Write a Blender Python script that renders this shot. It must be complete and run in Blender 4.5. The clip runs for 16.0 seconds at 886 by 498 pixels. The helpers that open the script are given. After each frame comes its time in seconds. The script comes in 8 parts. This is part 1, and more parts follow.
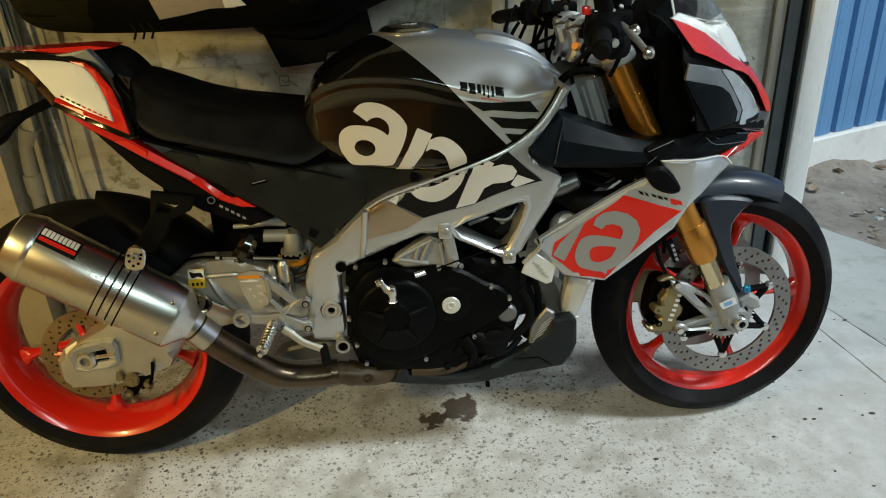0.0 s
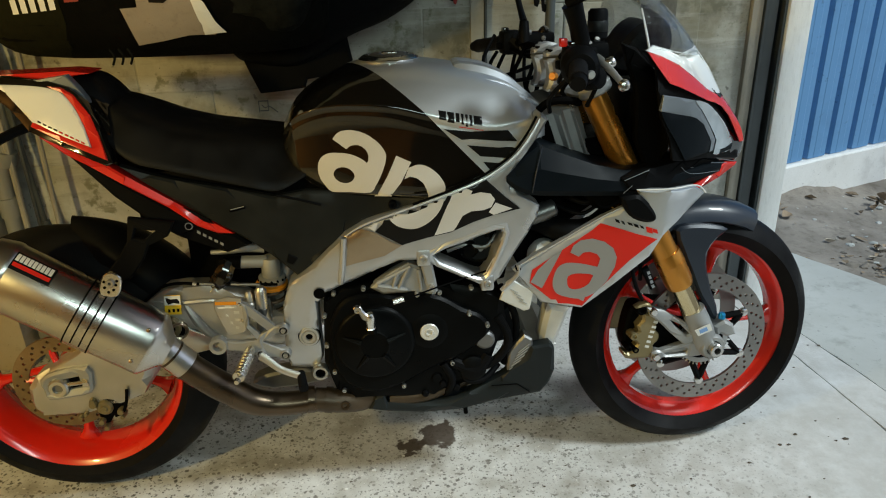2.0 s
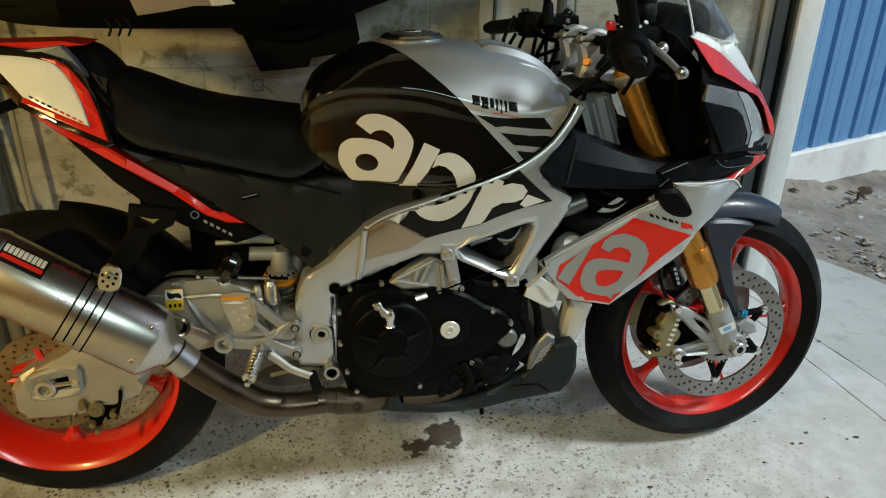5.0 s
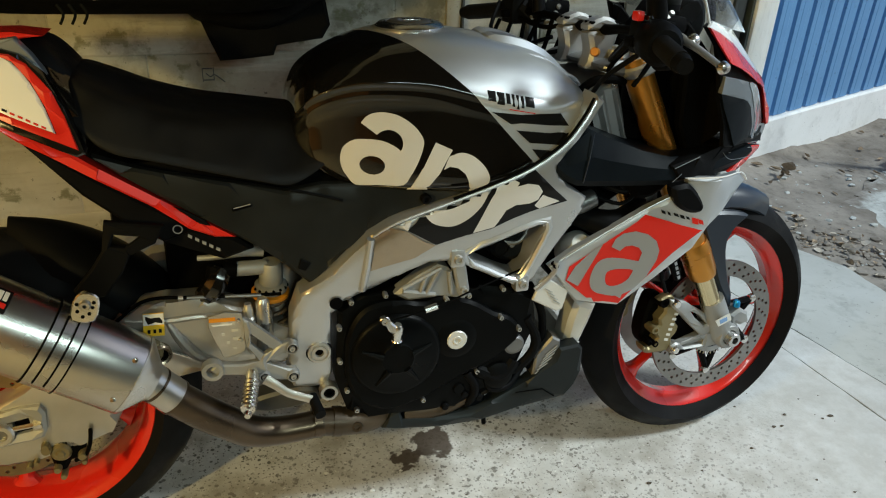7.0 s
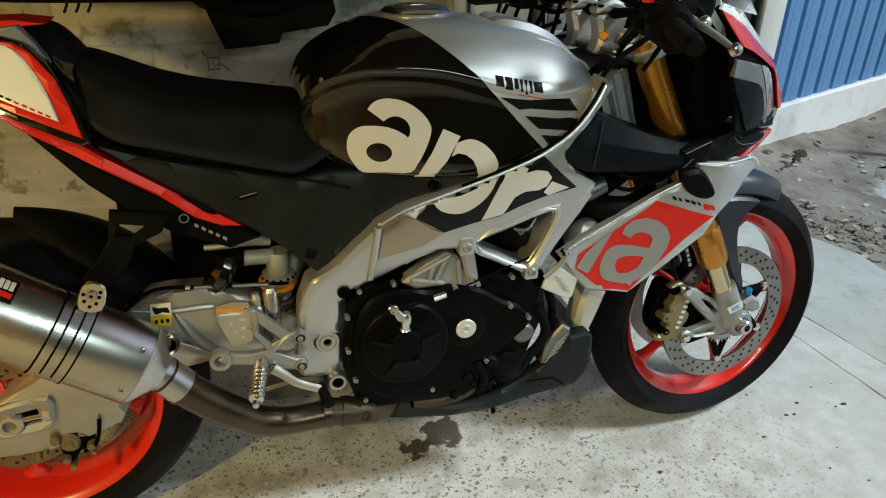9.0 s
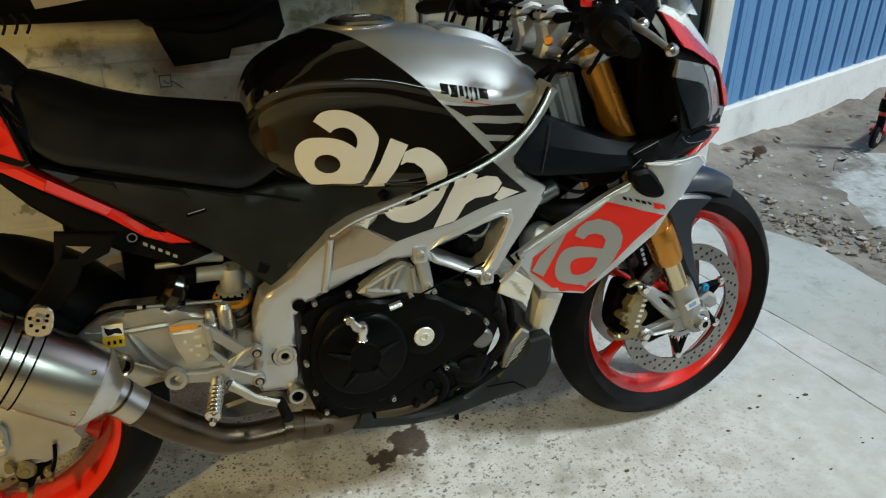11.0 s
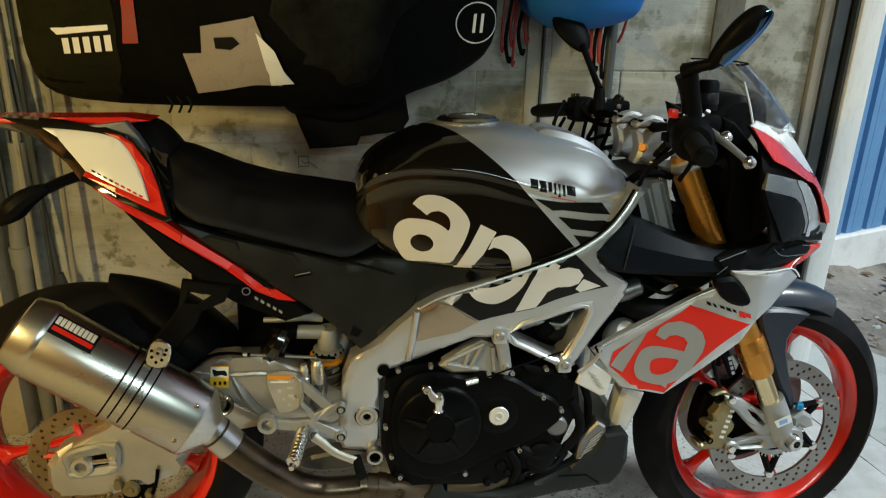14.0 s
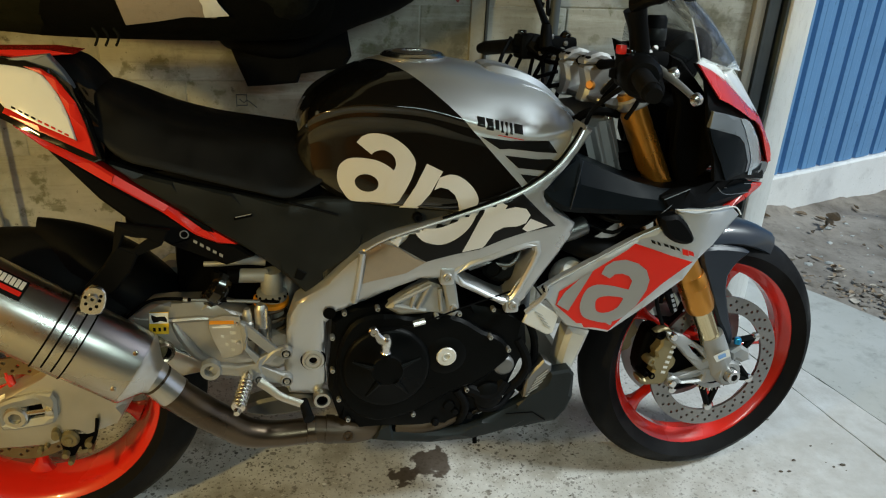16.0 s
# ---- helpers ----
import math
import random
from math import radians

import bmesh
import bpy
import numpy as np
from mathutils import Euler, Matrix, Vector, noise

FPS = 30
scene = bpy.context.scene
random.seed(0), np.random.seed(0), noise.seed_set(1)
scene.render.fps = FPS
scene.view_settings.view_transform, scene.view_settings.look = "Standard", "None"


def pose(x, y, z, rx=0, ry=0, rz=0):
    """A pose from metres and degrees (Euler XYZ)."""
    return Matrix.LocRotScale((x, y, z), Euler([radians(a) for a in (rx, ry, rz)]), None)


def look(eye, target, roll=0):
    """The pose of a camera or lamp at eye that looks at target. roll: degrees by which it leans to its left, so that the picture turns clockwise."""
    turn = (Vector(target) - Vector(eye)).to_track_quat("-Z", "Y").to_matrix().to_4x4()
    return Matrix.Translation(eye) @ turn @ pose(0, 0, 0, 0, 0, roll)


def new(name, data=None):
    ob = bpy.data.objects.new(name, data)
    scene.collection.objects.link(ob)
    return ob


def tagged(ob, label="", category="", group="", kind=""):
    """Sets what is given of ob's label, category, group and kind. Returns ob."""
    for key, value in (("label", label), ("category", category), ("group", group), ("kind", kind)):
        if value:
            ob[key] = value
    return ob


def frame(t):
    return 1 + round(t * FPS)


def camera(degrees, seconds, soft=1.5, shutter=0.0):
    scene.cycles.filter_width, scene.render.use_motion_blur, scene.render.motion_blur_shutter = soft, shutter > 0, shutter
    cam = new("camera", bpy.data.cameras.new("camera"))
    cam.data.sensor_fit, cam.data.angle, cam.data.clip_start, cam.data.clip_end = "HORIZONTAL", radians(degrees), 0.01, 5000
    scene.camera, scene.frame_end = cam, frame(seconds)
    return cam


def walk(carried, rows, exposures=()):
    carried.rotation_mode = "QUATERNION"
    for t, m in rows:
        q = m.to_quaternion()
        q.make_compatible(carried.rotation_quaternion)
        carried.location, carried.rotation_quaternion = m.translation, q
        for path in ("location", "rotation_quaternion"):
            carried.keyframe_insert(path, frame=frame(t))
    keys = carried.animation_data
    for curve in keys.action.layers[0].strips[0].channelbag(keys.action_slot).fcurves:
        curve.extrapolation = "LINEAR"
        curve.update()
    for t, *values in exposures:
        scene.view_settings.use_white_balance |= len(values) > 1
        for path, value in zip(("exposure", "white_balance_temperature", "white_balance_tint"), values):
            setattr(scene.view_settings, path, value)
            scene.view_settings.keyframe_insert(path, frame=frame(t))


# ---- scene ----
cam = camera(60.2, 16.0, soft=1.1, shutter=0.5)
PATH = [
    (0, (-0.05, 0.088, 1.272), (0.028, 1.87, 0.367), -2.8),
    (0.5, (-0.056, 0.085, 1.275), (0.026, 1.874, 0.383), -2.6),
    (1, (-0.05, 0.083, 1.283), (0.053, 1.883, 0.416), -2.2),
    (1.5, (-0.048, 0.088, 1.284), (0.084, 1.892, 0.431), -1.8),
    (2, (-0.048, 0.088, 1.284), (0.088, 1.89, 0.428), -1.8),
    (2.5, (-0.048, 0.087, 1.283), (0.100, 1.89, 0.429), -1.5),
    (3, (-0.047, 0.09, 1.28), (0.103, 1.893, 0.426), -1.4),
    (3.5, (-0.045, 0.094, 1.281), (0.098, 1.89, 0.413), -1.4),
    (4, (-0.054, 0.093, 1.278), (0.086, 1.888, 0.407), -0.8),
    (4.2, (-0.065, 0.099, 1.273), (0.074, 1.89, 0.394), -0.6),
    (6.3, (-0.354, 0.348, 1.257), (0.144, 2.057, 0.343), 2.3),
    (6.5, (-0.351, 0.349, 1.266), (0.149, 2.05, 0.339), 2.3),
    (7, (-0.36, 0.352, 1.259), (0.162, 2.038, 0.315), 2.6),
    (7.5, (-0.357, 0.35, 1.254), (0.156, 2.034, 0.304), 2.4),
    (8, (-0.359, 0.358, 1.25), (0.151, 2.039, 0.294), 2.3),
    (8.5, (-0.36, 0.364, 1.248), (0.150, 2.042, 0.286), 2.3),
    (8.7, (-0.359, 0.362, 1.247), (0.137, 2.044, 0.283), 2.0),
    (10.8, (-0.33, 0.355, 1.249), (0.218, 2.019, 0.289), 0.3),
    (11, (-0.318, 0.344, 1.248), (0.239, 2.017, 0.307), 0.5),
    (11.5, (-0.222, 0.267, 1.256), (0.307, 1.961, 0.337), 1.3),
    (12, (-0.119, 0.137, 1.244), (0.271, 1.878, 0.343), 1.2),
    (12.5, (-0.091, 0.103, 1.283), (0.117, 1.91, 0.453), -1.0),
    (13, (-0.168, 0.146, 1.287), (0.025, 2.019, 0.613), -0.4),
    (13.5, (-0.241, 0.199, 1.275), (-0.041, 2.064, 0.584), 0.4),
    (14, (-0.251, 0.23, 1.266), (-0.020, 2.081, 0.547), 1.6),
    (14.5, (-0.26, 0.228, 1.26), (-0.012, 2.054, 0.485), 2.5),
    (15, (-0.25, 0.243, 1.254), (0.077, 2.038, 0.438), 3.4),
    (15.5, (-0.25, 0.253, 1.259), (0.110, 2.033, 0.424), 3.3),
    (16, (-0.25, 0.249, 1.251), (0.119, 2.021, 0.403), 2.9),
]
walk(cam, [(t, look(eye, target, roll)) for t, eye, target, roll in PATH],
     exposures=((0.0, -0.27), (4.2, -0.27), (6.3, -0.15), (8.7, -0.15), (11.0, -0.17), (11.5, -0.20), (12.0, -0.31), (12.5, -0.22), (13.0, -0.11), (14.0, -0.11), (15.0, -0.17), (15.5, -0.24), (16.0, -0.27)))

# ---- light ----
world = bpy.data.worlds.new("evening_sky")
scene.world = world
world.use_nodes = True
wn = world.node_tree.nodes
sky = wn.new("ShaderNodeTexSky")
sky.sky_type = "NISHITA"
sky.sun_disc = False
sky.sun_elevation, sky.sun_rotation = radians(48), radians(113)
world.node_tree.links.new(sky.outputs[0], wn["Background"].inputs[0])
wn["Background"].inputs[1].default_value = 0.095

sun = new("sun", bpy.data.lights.new("sun", "SUN"))
sun.data.energy, sun.data.angle, sun.data.color = 3.4, radians(10), (0.87, 0.99, 1.0)
sun.matrix_world = look((3.0, 0.3, 4.2), (0.0, 1.6, 0.6))


def area(name, eye, target, power, sx, sy, colour):
    lamp = new(name, bpy.data.lights.new(name, "AREA"))
    lamp.data.shape, lamp.data.size, lamp.data.size_y = "RECTANGLE", sx, sy
    lamp.data.energy, lamp.data.color = power, colour
    lamp.matrix_world = look(eye, target)
    return lamp


# unseen area lamp, added as neutral fill from behind the viewpoint
area("white_fill", (0.40, -1.5, 2.12), (0.1, 1.7, 0.7), 26, 1.5, 0.25, (0.78, 1.0, 0.93))
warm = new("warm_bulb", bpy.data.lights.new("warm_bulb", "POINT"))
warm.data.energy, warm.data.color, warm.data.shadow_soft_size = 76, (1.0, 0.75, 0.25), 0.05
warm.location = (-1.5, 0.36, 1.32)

# ---- materials ----


def node(mt, kind, **values):
    n = mt.node_tree.nodes.new("ShaderNode" + kind)
    for key, value in values.items():
        if key in n.inputs:
            n.inputs[key].default_value = value
    return n


def link(mt, a, b):
    mt.node_tree.links.new(a, b)


def ramp(mt, source, stops):
    r = mt.node_tree.nodes.new("ShaderNodeValToRGB")
    el = r.color_ramp.elements
    while len(el) < len(stops):
        el.new(0.5)
    for e, (p, c) in zip(el, stops):
        e.position, e.color = p, (c if isinstance(c, tuple) else (c, c, c)) + (1,)
    link(mt, source, r.inputs[0])
    return r.outputs[0]


def mix(mt, fac, a, b):
    m = mt.node_tree.nodes.new("ShaderNodeMix")
    m.data_type = "RGBA"
    for k, v in ((0, fac), (6, a), (7, b)):
        if isinstance(v, (int, float)):
            m.inputs[k].default_value = v
        elif isinstance(v, tuple):
            m.inputs[k].default_value = v + (1,)
        else:
            link(mt, v, m.inputs[k])
    return m.outputs[2]


def blank(name):
    mt = bpy.data.materials.new(name)
    mt.use_nodes = True
    b = mt.node_tree.nodes["Principled BSDF"]
    co = mt.node_tree.nodes.new("ShaderNodeTexCoord").outputs["Object"]
    return mt, b, co


def surface(name, base, rough, metal=0.0, spread=0.15, scale=30.0, bump=0.1, coat=0.0, grime=0.25, spec=None):
    """Plain material with colour and gloss varying at two scales and a fine relief."""
    mt, b, co = blank(name)
    big = node(mt, "TexNoise", Scale=scale * 0.15, Detail=4.0)
    fine = node(mt, "TexNoise", Scale=scale * 8, Detail=3.0)
    link(mt, co, big.inputs["Vector"])
    link(mt, co, fine.inputs["Vector"])
    lo = tuple(c * (1 - spread) for c in base)
    hi = tuple(min(1, c * (1 + spread)) for c in base)
    col = mix(mt, ramp(mt, big.outputs[0], [(0.35, 0.0), (0.65, 1.0)]), lo, hi)
    dust = tuple(0.8 * c + 0.006 for c in base)
    col = mix(mt, ramp(mt, fine.outputs[0], [(0.55, 0.0), (0.8, grime)]), col, dust)
    link(mt, col, b.inputs["Base Color"])
    rr = ramp(mt, big.outputs[0], [(0.3, max(0.0, rough * (1 - grime))), (0.7, min(1.0, rough * (1 + grime) + 0.02))])
    link(mt, rr, b.inputs["Roughness"])
    b.inputs["Metallic"].default_value = metal
    if spec is None:
        spec = 0.09 if max(base) < 0.012 and rough > 0.3 else 0.5
    b.inputs["Specular IOR Level"].default_value = spec
    b.inputs["Coat Weight"].default_value = coat
    b.inputs["Coat Roughness"].default_value = 0.04
    bp = node(mt, "Bump", Strength=bump, Distance=0.0006)
    link(mt, fine.outputs[0], bp.inputs["Height"])
    link(mt, bp.outputs[0], b.inputs["Normal"])
    return mt


M_SILVER = surface("silver_metallic_paint", (0.57, 0.60, 0.63), 0.36, 0.7, 0.05, 40, 0.03, 0.6, 0.08)
M_SATIN = surface("satin_silver_frame_paint", (0.53, 0.54, 0.545), 0.34, 0.8, 0.08, 40, 0.06, 0.25, 0.2)
M_ALU = surface("cast_aluminium", (0.50, 0.49, 0.46), 0.38, 0.85, 0.12, 60, 0.2, 0.0, 0.3)
M_ALUB = surface("bright_machined_aluminium", (0.70, 0.69, 0.66), 0.22, 1.0, 0.08, 60, 0.1, 0.0, 0.2)
M_BLACKGLOSS = surface("gloss_black_paint", (0.004, 0.0037, 0.0033), 0.09, 0.0, 0.2, 20, 0.01, 0.7, 0.04, 0.5)
M_BLACKMATT = surface("matt_black_plastic", (0.0036, 0.0038, 0.0042), 0.5, 0.0, 0.2, 60, 0.25, 0.0, 0.25, 0.05)
# near-black for dark parts, and for painted shade in pockets and holes
M_DEEP = surface("deep_black_and_recess_shade", (0.0016, 0.0016, 0.0016), 0.6, 0.0, 0.3, 50, 0.3, 0.0, 0.3, 0.03)
M_ENGINE = surface("black_crinkle_engine_paint", (0.0018, 0.0021, 0.0022), 0.38, 0.0, 0.2, 90, 0.35, 0.0, 0.3, 0.07)
M_VINYL = surface("black_seat_vinyl", (0.0065, 0.0066, 0.007), 0.46, 0.0, 0.15, 120, 0.5, 0.0, 0.3, 0.13)
M_PANEL = surface("grained_black_panel", (0.0098, 0.0114, 0.0114), 0.40, 0.0, 0.15, 90, 0.3, 0.0, 0.25, 0.2)
M_PAN = surface("dark_slate_plastic", (0.0098, 0.0128, 0.0138), 0.42, 0.0, 0.15, 60, 0.2, 0.0, 0.25, 0.2)
M_SLATE = surface("dark_slate_paint", (0.0105, 0.0165, 0.026), 0.34, 0.1, 0.08, 40, 0.04, 0.3, 0.12)
M_BELLY = surface("dark_grey_plastic", (0.0045, 0.0065, 0.0085), 0.4, 0.0, 0.15, 50, 0.2, 0.0, 0.3, 0.05)
M_RED = surface("orange_red_paint", (0.60, 0.020, 0.012), 0.25, 0.0, 0.06, 30, 0.02, 0.4, 0.08, 0.4)
M_RIM = surface("fluorescent_red_rim_paint", (0.66, 0.018, 0.008), 0.24, 0.0, 0.06, 30, 0.03, 0.7, 0.12, 0.4)
M_WHITE = surface("white_paint", (0.74, 0.74, 0.72), 0.25, 0.0, 0.04, 30, 0.02, 0.5, 0.06)
M_CREAM = surface("pale_graphic_film", (0.63, 0.625, 0.61), 0.32, 0.2, 0.04, 30, 0.02, 0.3, 0.06)
M_GREYFILM = surface("grey_graphic_film", (0.34, 0.35, 0.36), 0.3, 0.4, 0.04, 30, 0.02, 0.4, 0.06)
M_INK = surface("black_graphic_film", (0.004, 0.004, 0.004), 0.5, 0.0, 0.1, 30, 0.02, 0.3, 0.06)
M_GOLD = surface("gold_anodised_fork", (0.56, 0.24, 0.035), 0.27, 0.85, 0.06, 60, 0.05, 0.3, 0.1)
M_BRASS = surface("pale_gold_slider", (0.72, 0.60, 0.36), 0.12, 1.0, 0.05, 60, 0.02, 0.0, 0.08)
M_BRONZE = surface("bronze_anodised_caliper", (0.21, 0.17, 0.085), 0.40, 0.5, 0.1, 60, 0.1, 0.0, 0.2)
M_DISC = surface("brake_disc_steel", (0.27, 0.26, 0.245), 0.38, 0.9, 0.12, 80, 0.1, 0.0, 0.25)
M_RUSTDISC = surface("browned_brake_disc", (0.25, 0.175, 0.095), 0.38, 0.85, 0.2, 80, 0.1, 0.0, 0.3)
M_RUBBER = surface("tyre_rubber", (0.006, 0.006, 0.0065), 0.62, 0.0, 0.2, 60, 0.4, 0.0, 0.5)
M_STEEL = surface("brushed_stainless_steel", (0.58, 0.575, 0.56), 0.28, 1.0, 0.05, 30, 0.12, 0.0, 0.12)
M_PIPE = surface("heat_tinted_steel_pipe", (0.115, 0.085, 0.058), 0.30, 1.0, 0.2, 40, 0.1, 0.0, 0.25)
M_SOOT = surface("browned_steel_collector", (0.060, 0.043, 0.026), 0.45, 0.5, 0.3, 50, 0.25, 0.0, 0.35)
M_STRIPPAINT = surface("bright_silver_paint", (0.58, 0.60, 0.61), 0.34, 0.75, 0.06, 40, 0.05, 0.3, 0.12)
M_CAST = surface("sandblasted_cast_aluminium", (0.33, 0.335, 0.33), 0.52, 0.6, 0.14, 70, 0.3, 0.0, 0.3)
M_CLAMP = surface("matt_cast_clamp", (0.36, 0.365, 0.36), 0.48, 0.75, 0.16, 70, 0.35, 0.0, 0.3)
M_GREYCAST = surface("dull_grey_casting", (0.20, 0.20, 0.195), 0.42, 0.85, 0.15, 60, 0.3, 0.0, 0.3)
M_PALEGREY = surface("pale_grey_paint", (0.15, 0.17, 0.19), 0.35, 0.2, 0.05, 30, 0.02, 0.3, 0.08)
M_BLUEFADE = surface("faded_blue_print", (0.16, 0.30, 0.55), 0.45, 0.0, 0.1, 60, 0.02)
M_COPPER = surface("bare_brownish_metal", (0.44, 0.36, 0.265), 0.3, 0.95, 0.2, 40, 0.1, 0.0, 0.25)
M_YELLOW = surface("yellow_sticker", (0.80, 0.50, 0.02), 0.35, 0.0, 0.04, 30, 0.02)
M_ORANGE = surface("orange_anodised_collar", (0.85, 0.32, 0.02), 0.3, 0.4, 0.06, 40, 0.05)
M_BLUEA = surface("blue_anodised_adjuster", (0.02, 0.30, 0.62), 0.25, 0.7, 0.05, 40, 0.02)
M_LABEL = surface("worn_pale_label", (0.58, 0.58, 0.54), 0.4, 0.2, 0.08, 80, 0.05, 0.0, 0.3)
M_LENS = surface("smoked_lens_plastic", (0.004, 0.0045, 0.005), 0.14, 0.0, 0.1, 20, 0.0, 0.0, 0.05, 0.2)
M_LAMP = surface("clear_lamp_reflector", (0.50, 0.56, 0.60), 0.2, 0.5, 0.2, 60, 0.05, 0.8, 0.1)
M_AMBERCAP = surface("amber_cap", (0.50, 0.20, 0.03), 0.3, 0.3)
# mirror glass, the blue reflection is put into its colour
M_MIRROR = surface("blue_reflection_mirror_glass", (0.10, 0.20, 0.42), 0.03, 1.0, 0.02, 10, 0.0, 0.0, 0.0)


def glass(name, tint, rough=0.02):
    mt, b, co = blank(name)
    b.inputs["Base Color"].default_value = (*tint, 1)
    b.inputs["Roughness"].default_value = rough
    b.inputs["Transmission Weight"].default_value = 1.0
    b.inputs["IOR"].default_value = 1.15
    n = node(mt, "TexNoise", Scale=40.0, Detail=4.0)
    link(mt, co, n.inputs["Vector"])
    link(mt, ramp(mt, n.outputs[0], [(0.4, rough), (0.8, rough + 0.03)]), b.inputs["Roughness"])
    return mt


M_SCREEN = glass("smoked_windscreen", (0.90, 0.92, 0.92), 0.0)


def concrete_floor():
    """Worn garage slab: exposed dark aggregate, dust, and one oil stain."""
    mt, b, co = blank("worn_concrete_floor")
    big = node(mt, "TexNoise", Scale=1.6, Detail=6.0, Roughness=0.6)
    mid = node(mt, "TexNoise", Scale=14.0, Detail=6.0, Roughness=0.65)
    fine = node(mt, "TexNoise", Scale=160.0, Detail=3.0)
    for n in (big, mid, fine):
        link(mt, co, n.inputs["Vector"])
    col = mix(mt, ramp(mt, big.outputs[0], [(0.3, 0.0), (0.7, 1.0)]), (0.47, 0.47, 0.455), (0.68, 0.68, 0.67))
    col = mix(mt, ramp(mt, mid.outputs[0], [(0.35, 0.0), (0.62, 0.45), (0.75, 0.1)]), col, (0.36, 0.34, 0.31))
    # chips of dark aggregate, denser in the worn strip beside the machine
    warp = mt.node_tree.nodes.new("ShaderNodeVectorMath")
    warp.operation = "MULTIPLY_ADD"
    link(mt, mid.outputs["Color"], warp.inputs[0])
    warp.inputs[1].default_value = (0.02, 0.02, 0.02)
    link(mt, co, warp.inputs[2])
    sep = mt.node_tree.nodes.new("ShaderNodeSeparateXYZ")
    link(mt, co, sep.inputs[0])
    spread = node(mt, "MapRange")
    for k, v in (("From Min", 1.0), ("From Max", 0.35), ("To Min", 0.0), ("To Max", 1.0)):
        spread.inputs[k].default_value = v
    link(mt, sep.outputs[0], spread.inputs["Value"])
    patch = ramp(mt, big.outputs[0], [(0.40, 0.10), (0.56, 1.0)])
    for sc, size in ((54.0, 0.20), (105.0, 0.20)):
        vo = node(mt, "TexVoronoi", Scale=sc, Randomness=1.0)
        link(mt, warp.outputs[0], vo.inputs["Vector"])
        dot = ramp(mt, vo.outputs["Distance"], [(size, 1.0), (size + 0.1, 0.0)])
        pick = ramp(mt, vo.outputs["Color"], [(0.43, 0.0), (0.47, 1.0)])
        ma = mt.node_tree.nodes.new("ShaderNodeMath")
        ma.operation = "MULTIPLY"
        link(mt, dot, ma.inputs[0])
        link(mt, pick, ma.inputs[1])
        mb = mt.node_tree.nodes.new("ShaderNodeMath")
        mb.operation = "MULTIPLY"
        link(mt, ma.outputs[0], mb.inputs[0])
        link(mt, spread.outputs[0], mb.inputs[1])
        mc = mt.node_tree.nodes.new("ShaderNodeMath")
        mc.operation = "MULTIPLY"
        link(mt, mb.outputs[0], mc.inputs[0])
        link(mt, patch, mc.inputs[1])
        col = mix(mt, mc.outputs[0], col, (0.095, 0.089, 0.077))
    for sc, lo, hi, cc in ((55.0, 0.60, 0.66, (0.11, 0.10, 0.085)), (130.0, 0.61, 0.66, (0.10, 0.095, 0.085)), (7.0, 0.50, 0.68, (0.27, 0.25, 0.21)), (80.0, 0.63, 0.70, (0.72, 0.71, 0.68))):
        nz = node(mt, "TexNoise", Scale=sc, Detail=2.5, Roughness=0.6)
        link(mt, co, nz.inputs["Vector"])
        md = mt.node_tree.nodes.new("ShaderNodeMath")
        md.operation = "MULTIPLY"
        link(mt, ramp(mt, nz.outputs[0], [(lo, 0.0), (hi, 0.75)]), md.inputs[0])
        link(mt, spread.outputs[0], md.inputs[1])
        col = mix(mt, md.outputs[0], col, cc)
    # oil stain of two lobes
    for cx, cy, r in ((-0.030, 1.634, 0.042), (0.047, 1.674, 0.057)):
        dist = mt.node_tree.nodes.new("ShaderNodeVectorMath")
        dist.operation = "DISTANCE"
        link(mt, co, dist.inputs[0])
        dist.inputs[1].default_value = (cx, cy, 0)
        wob = node(mt, "TexNoise", Scale=38.0, Detail=5.0)
        link(mt, co, wob.inputs["Vector"])
        ad = mt.node_tree.nodes.new("ShaderNodeMath")
        ad.operation = "MULTIPLY_ADD"
        link(mt, wob.outputs[0], ad.inputs[0])
        ad.inputs[1].default_value = 0.095
        link(mt, dist.outputs["Value"], ad.inputs[2])
        col = mix(mt, ramp(mt, ad.outputs[0], [(r + 0.036, 0.95), (r + 0.042, 0.0)]), col, (0.055, 0.038, 0.026))
    link(mt, col, b.inputs["Base Color"])
    link(mt, ramp(mt, mid.outputs[0], [(0.3, 0.62), (0.7, 0.9)]), b.inputs["Roughness"])
    bp = node(mt, "Bump", Strength=0.45, Distance=0.002)
    link(mt, fine.outputs[0], bp.inputs["Height"])
    link(mt, bp.outputs[0], b.inputs["Normal"])
    return mt


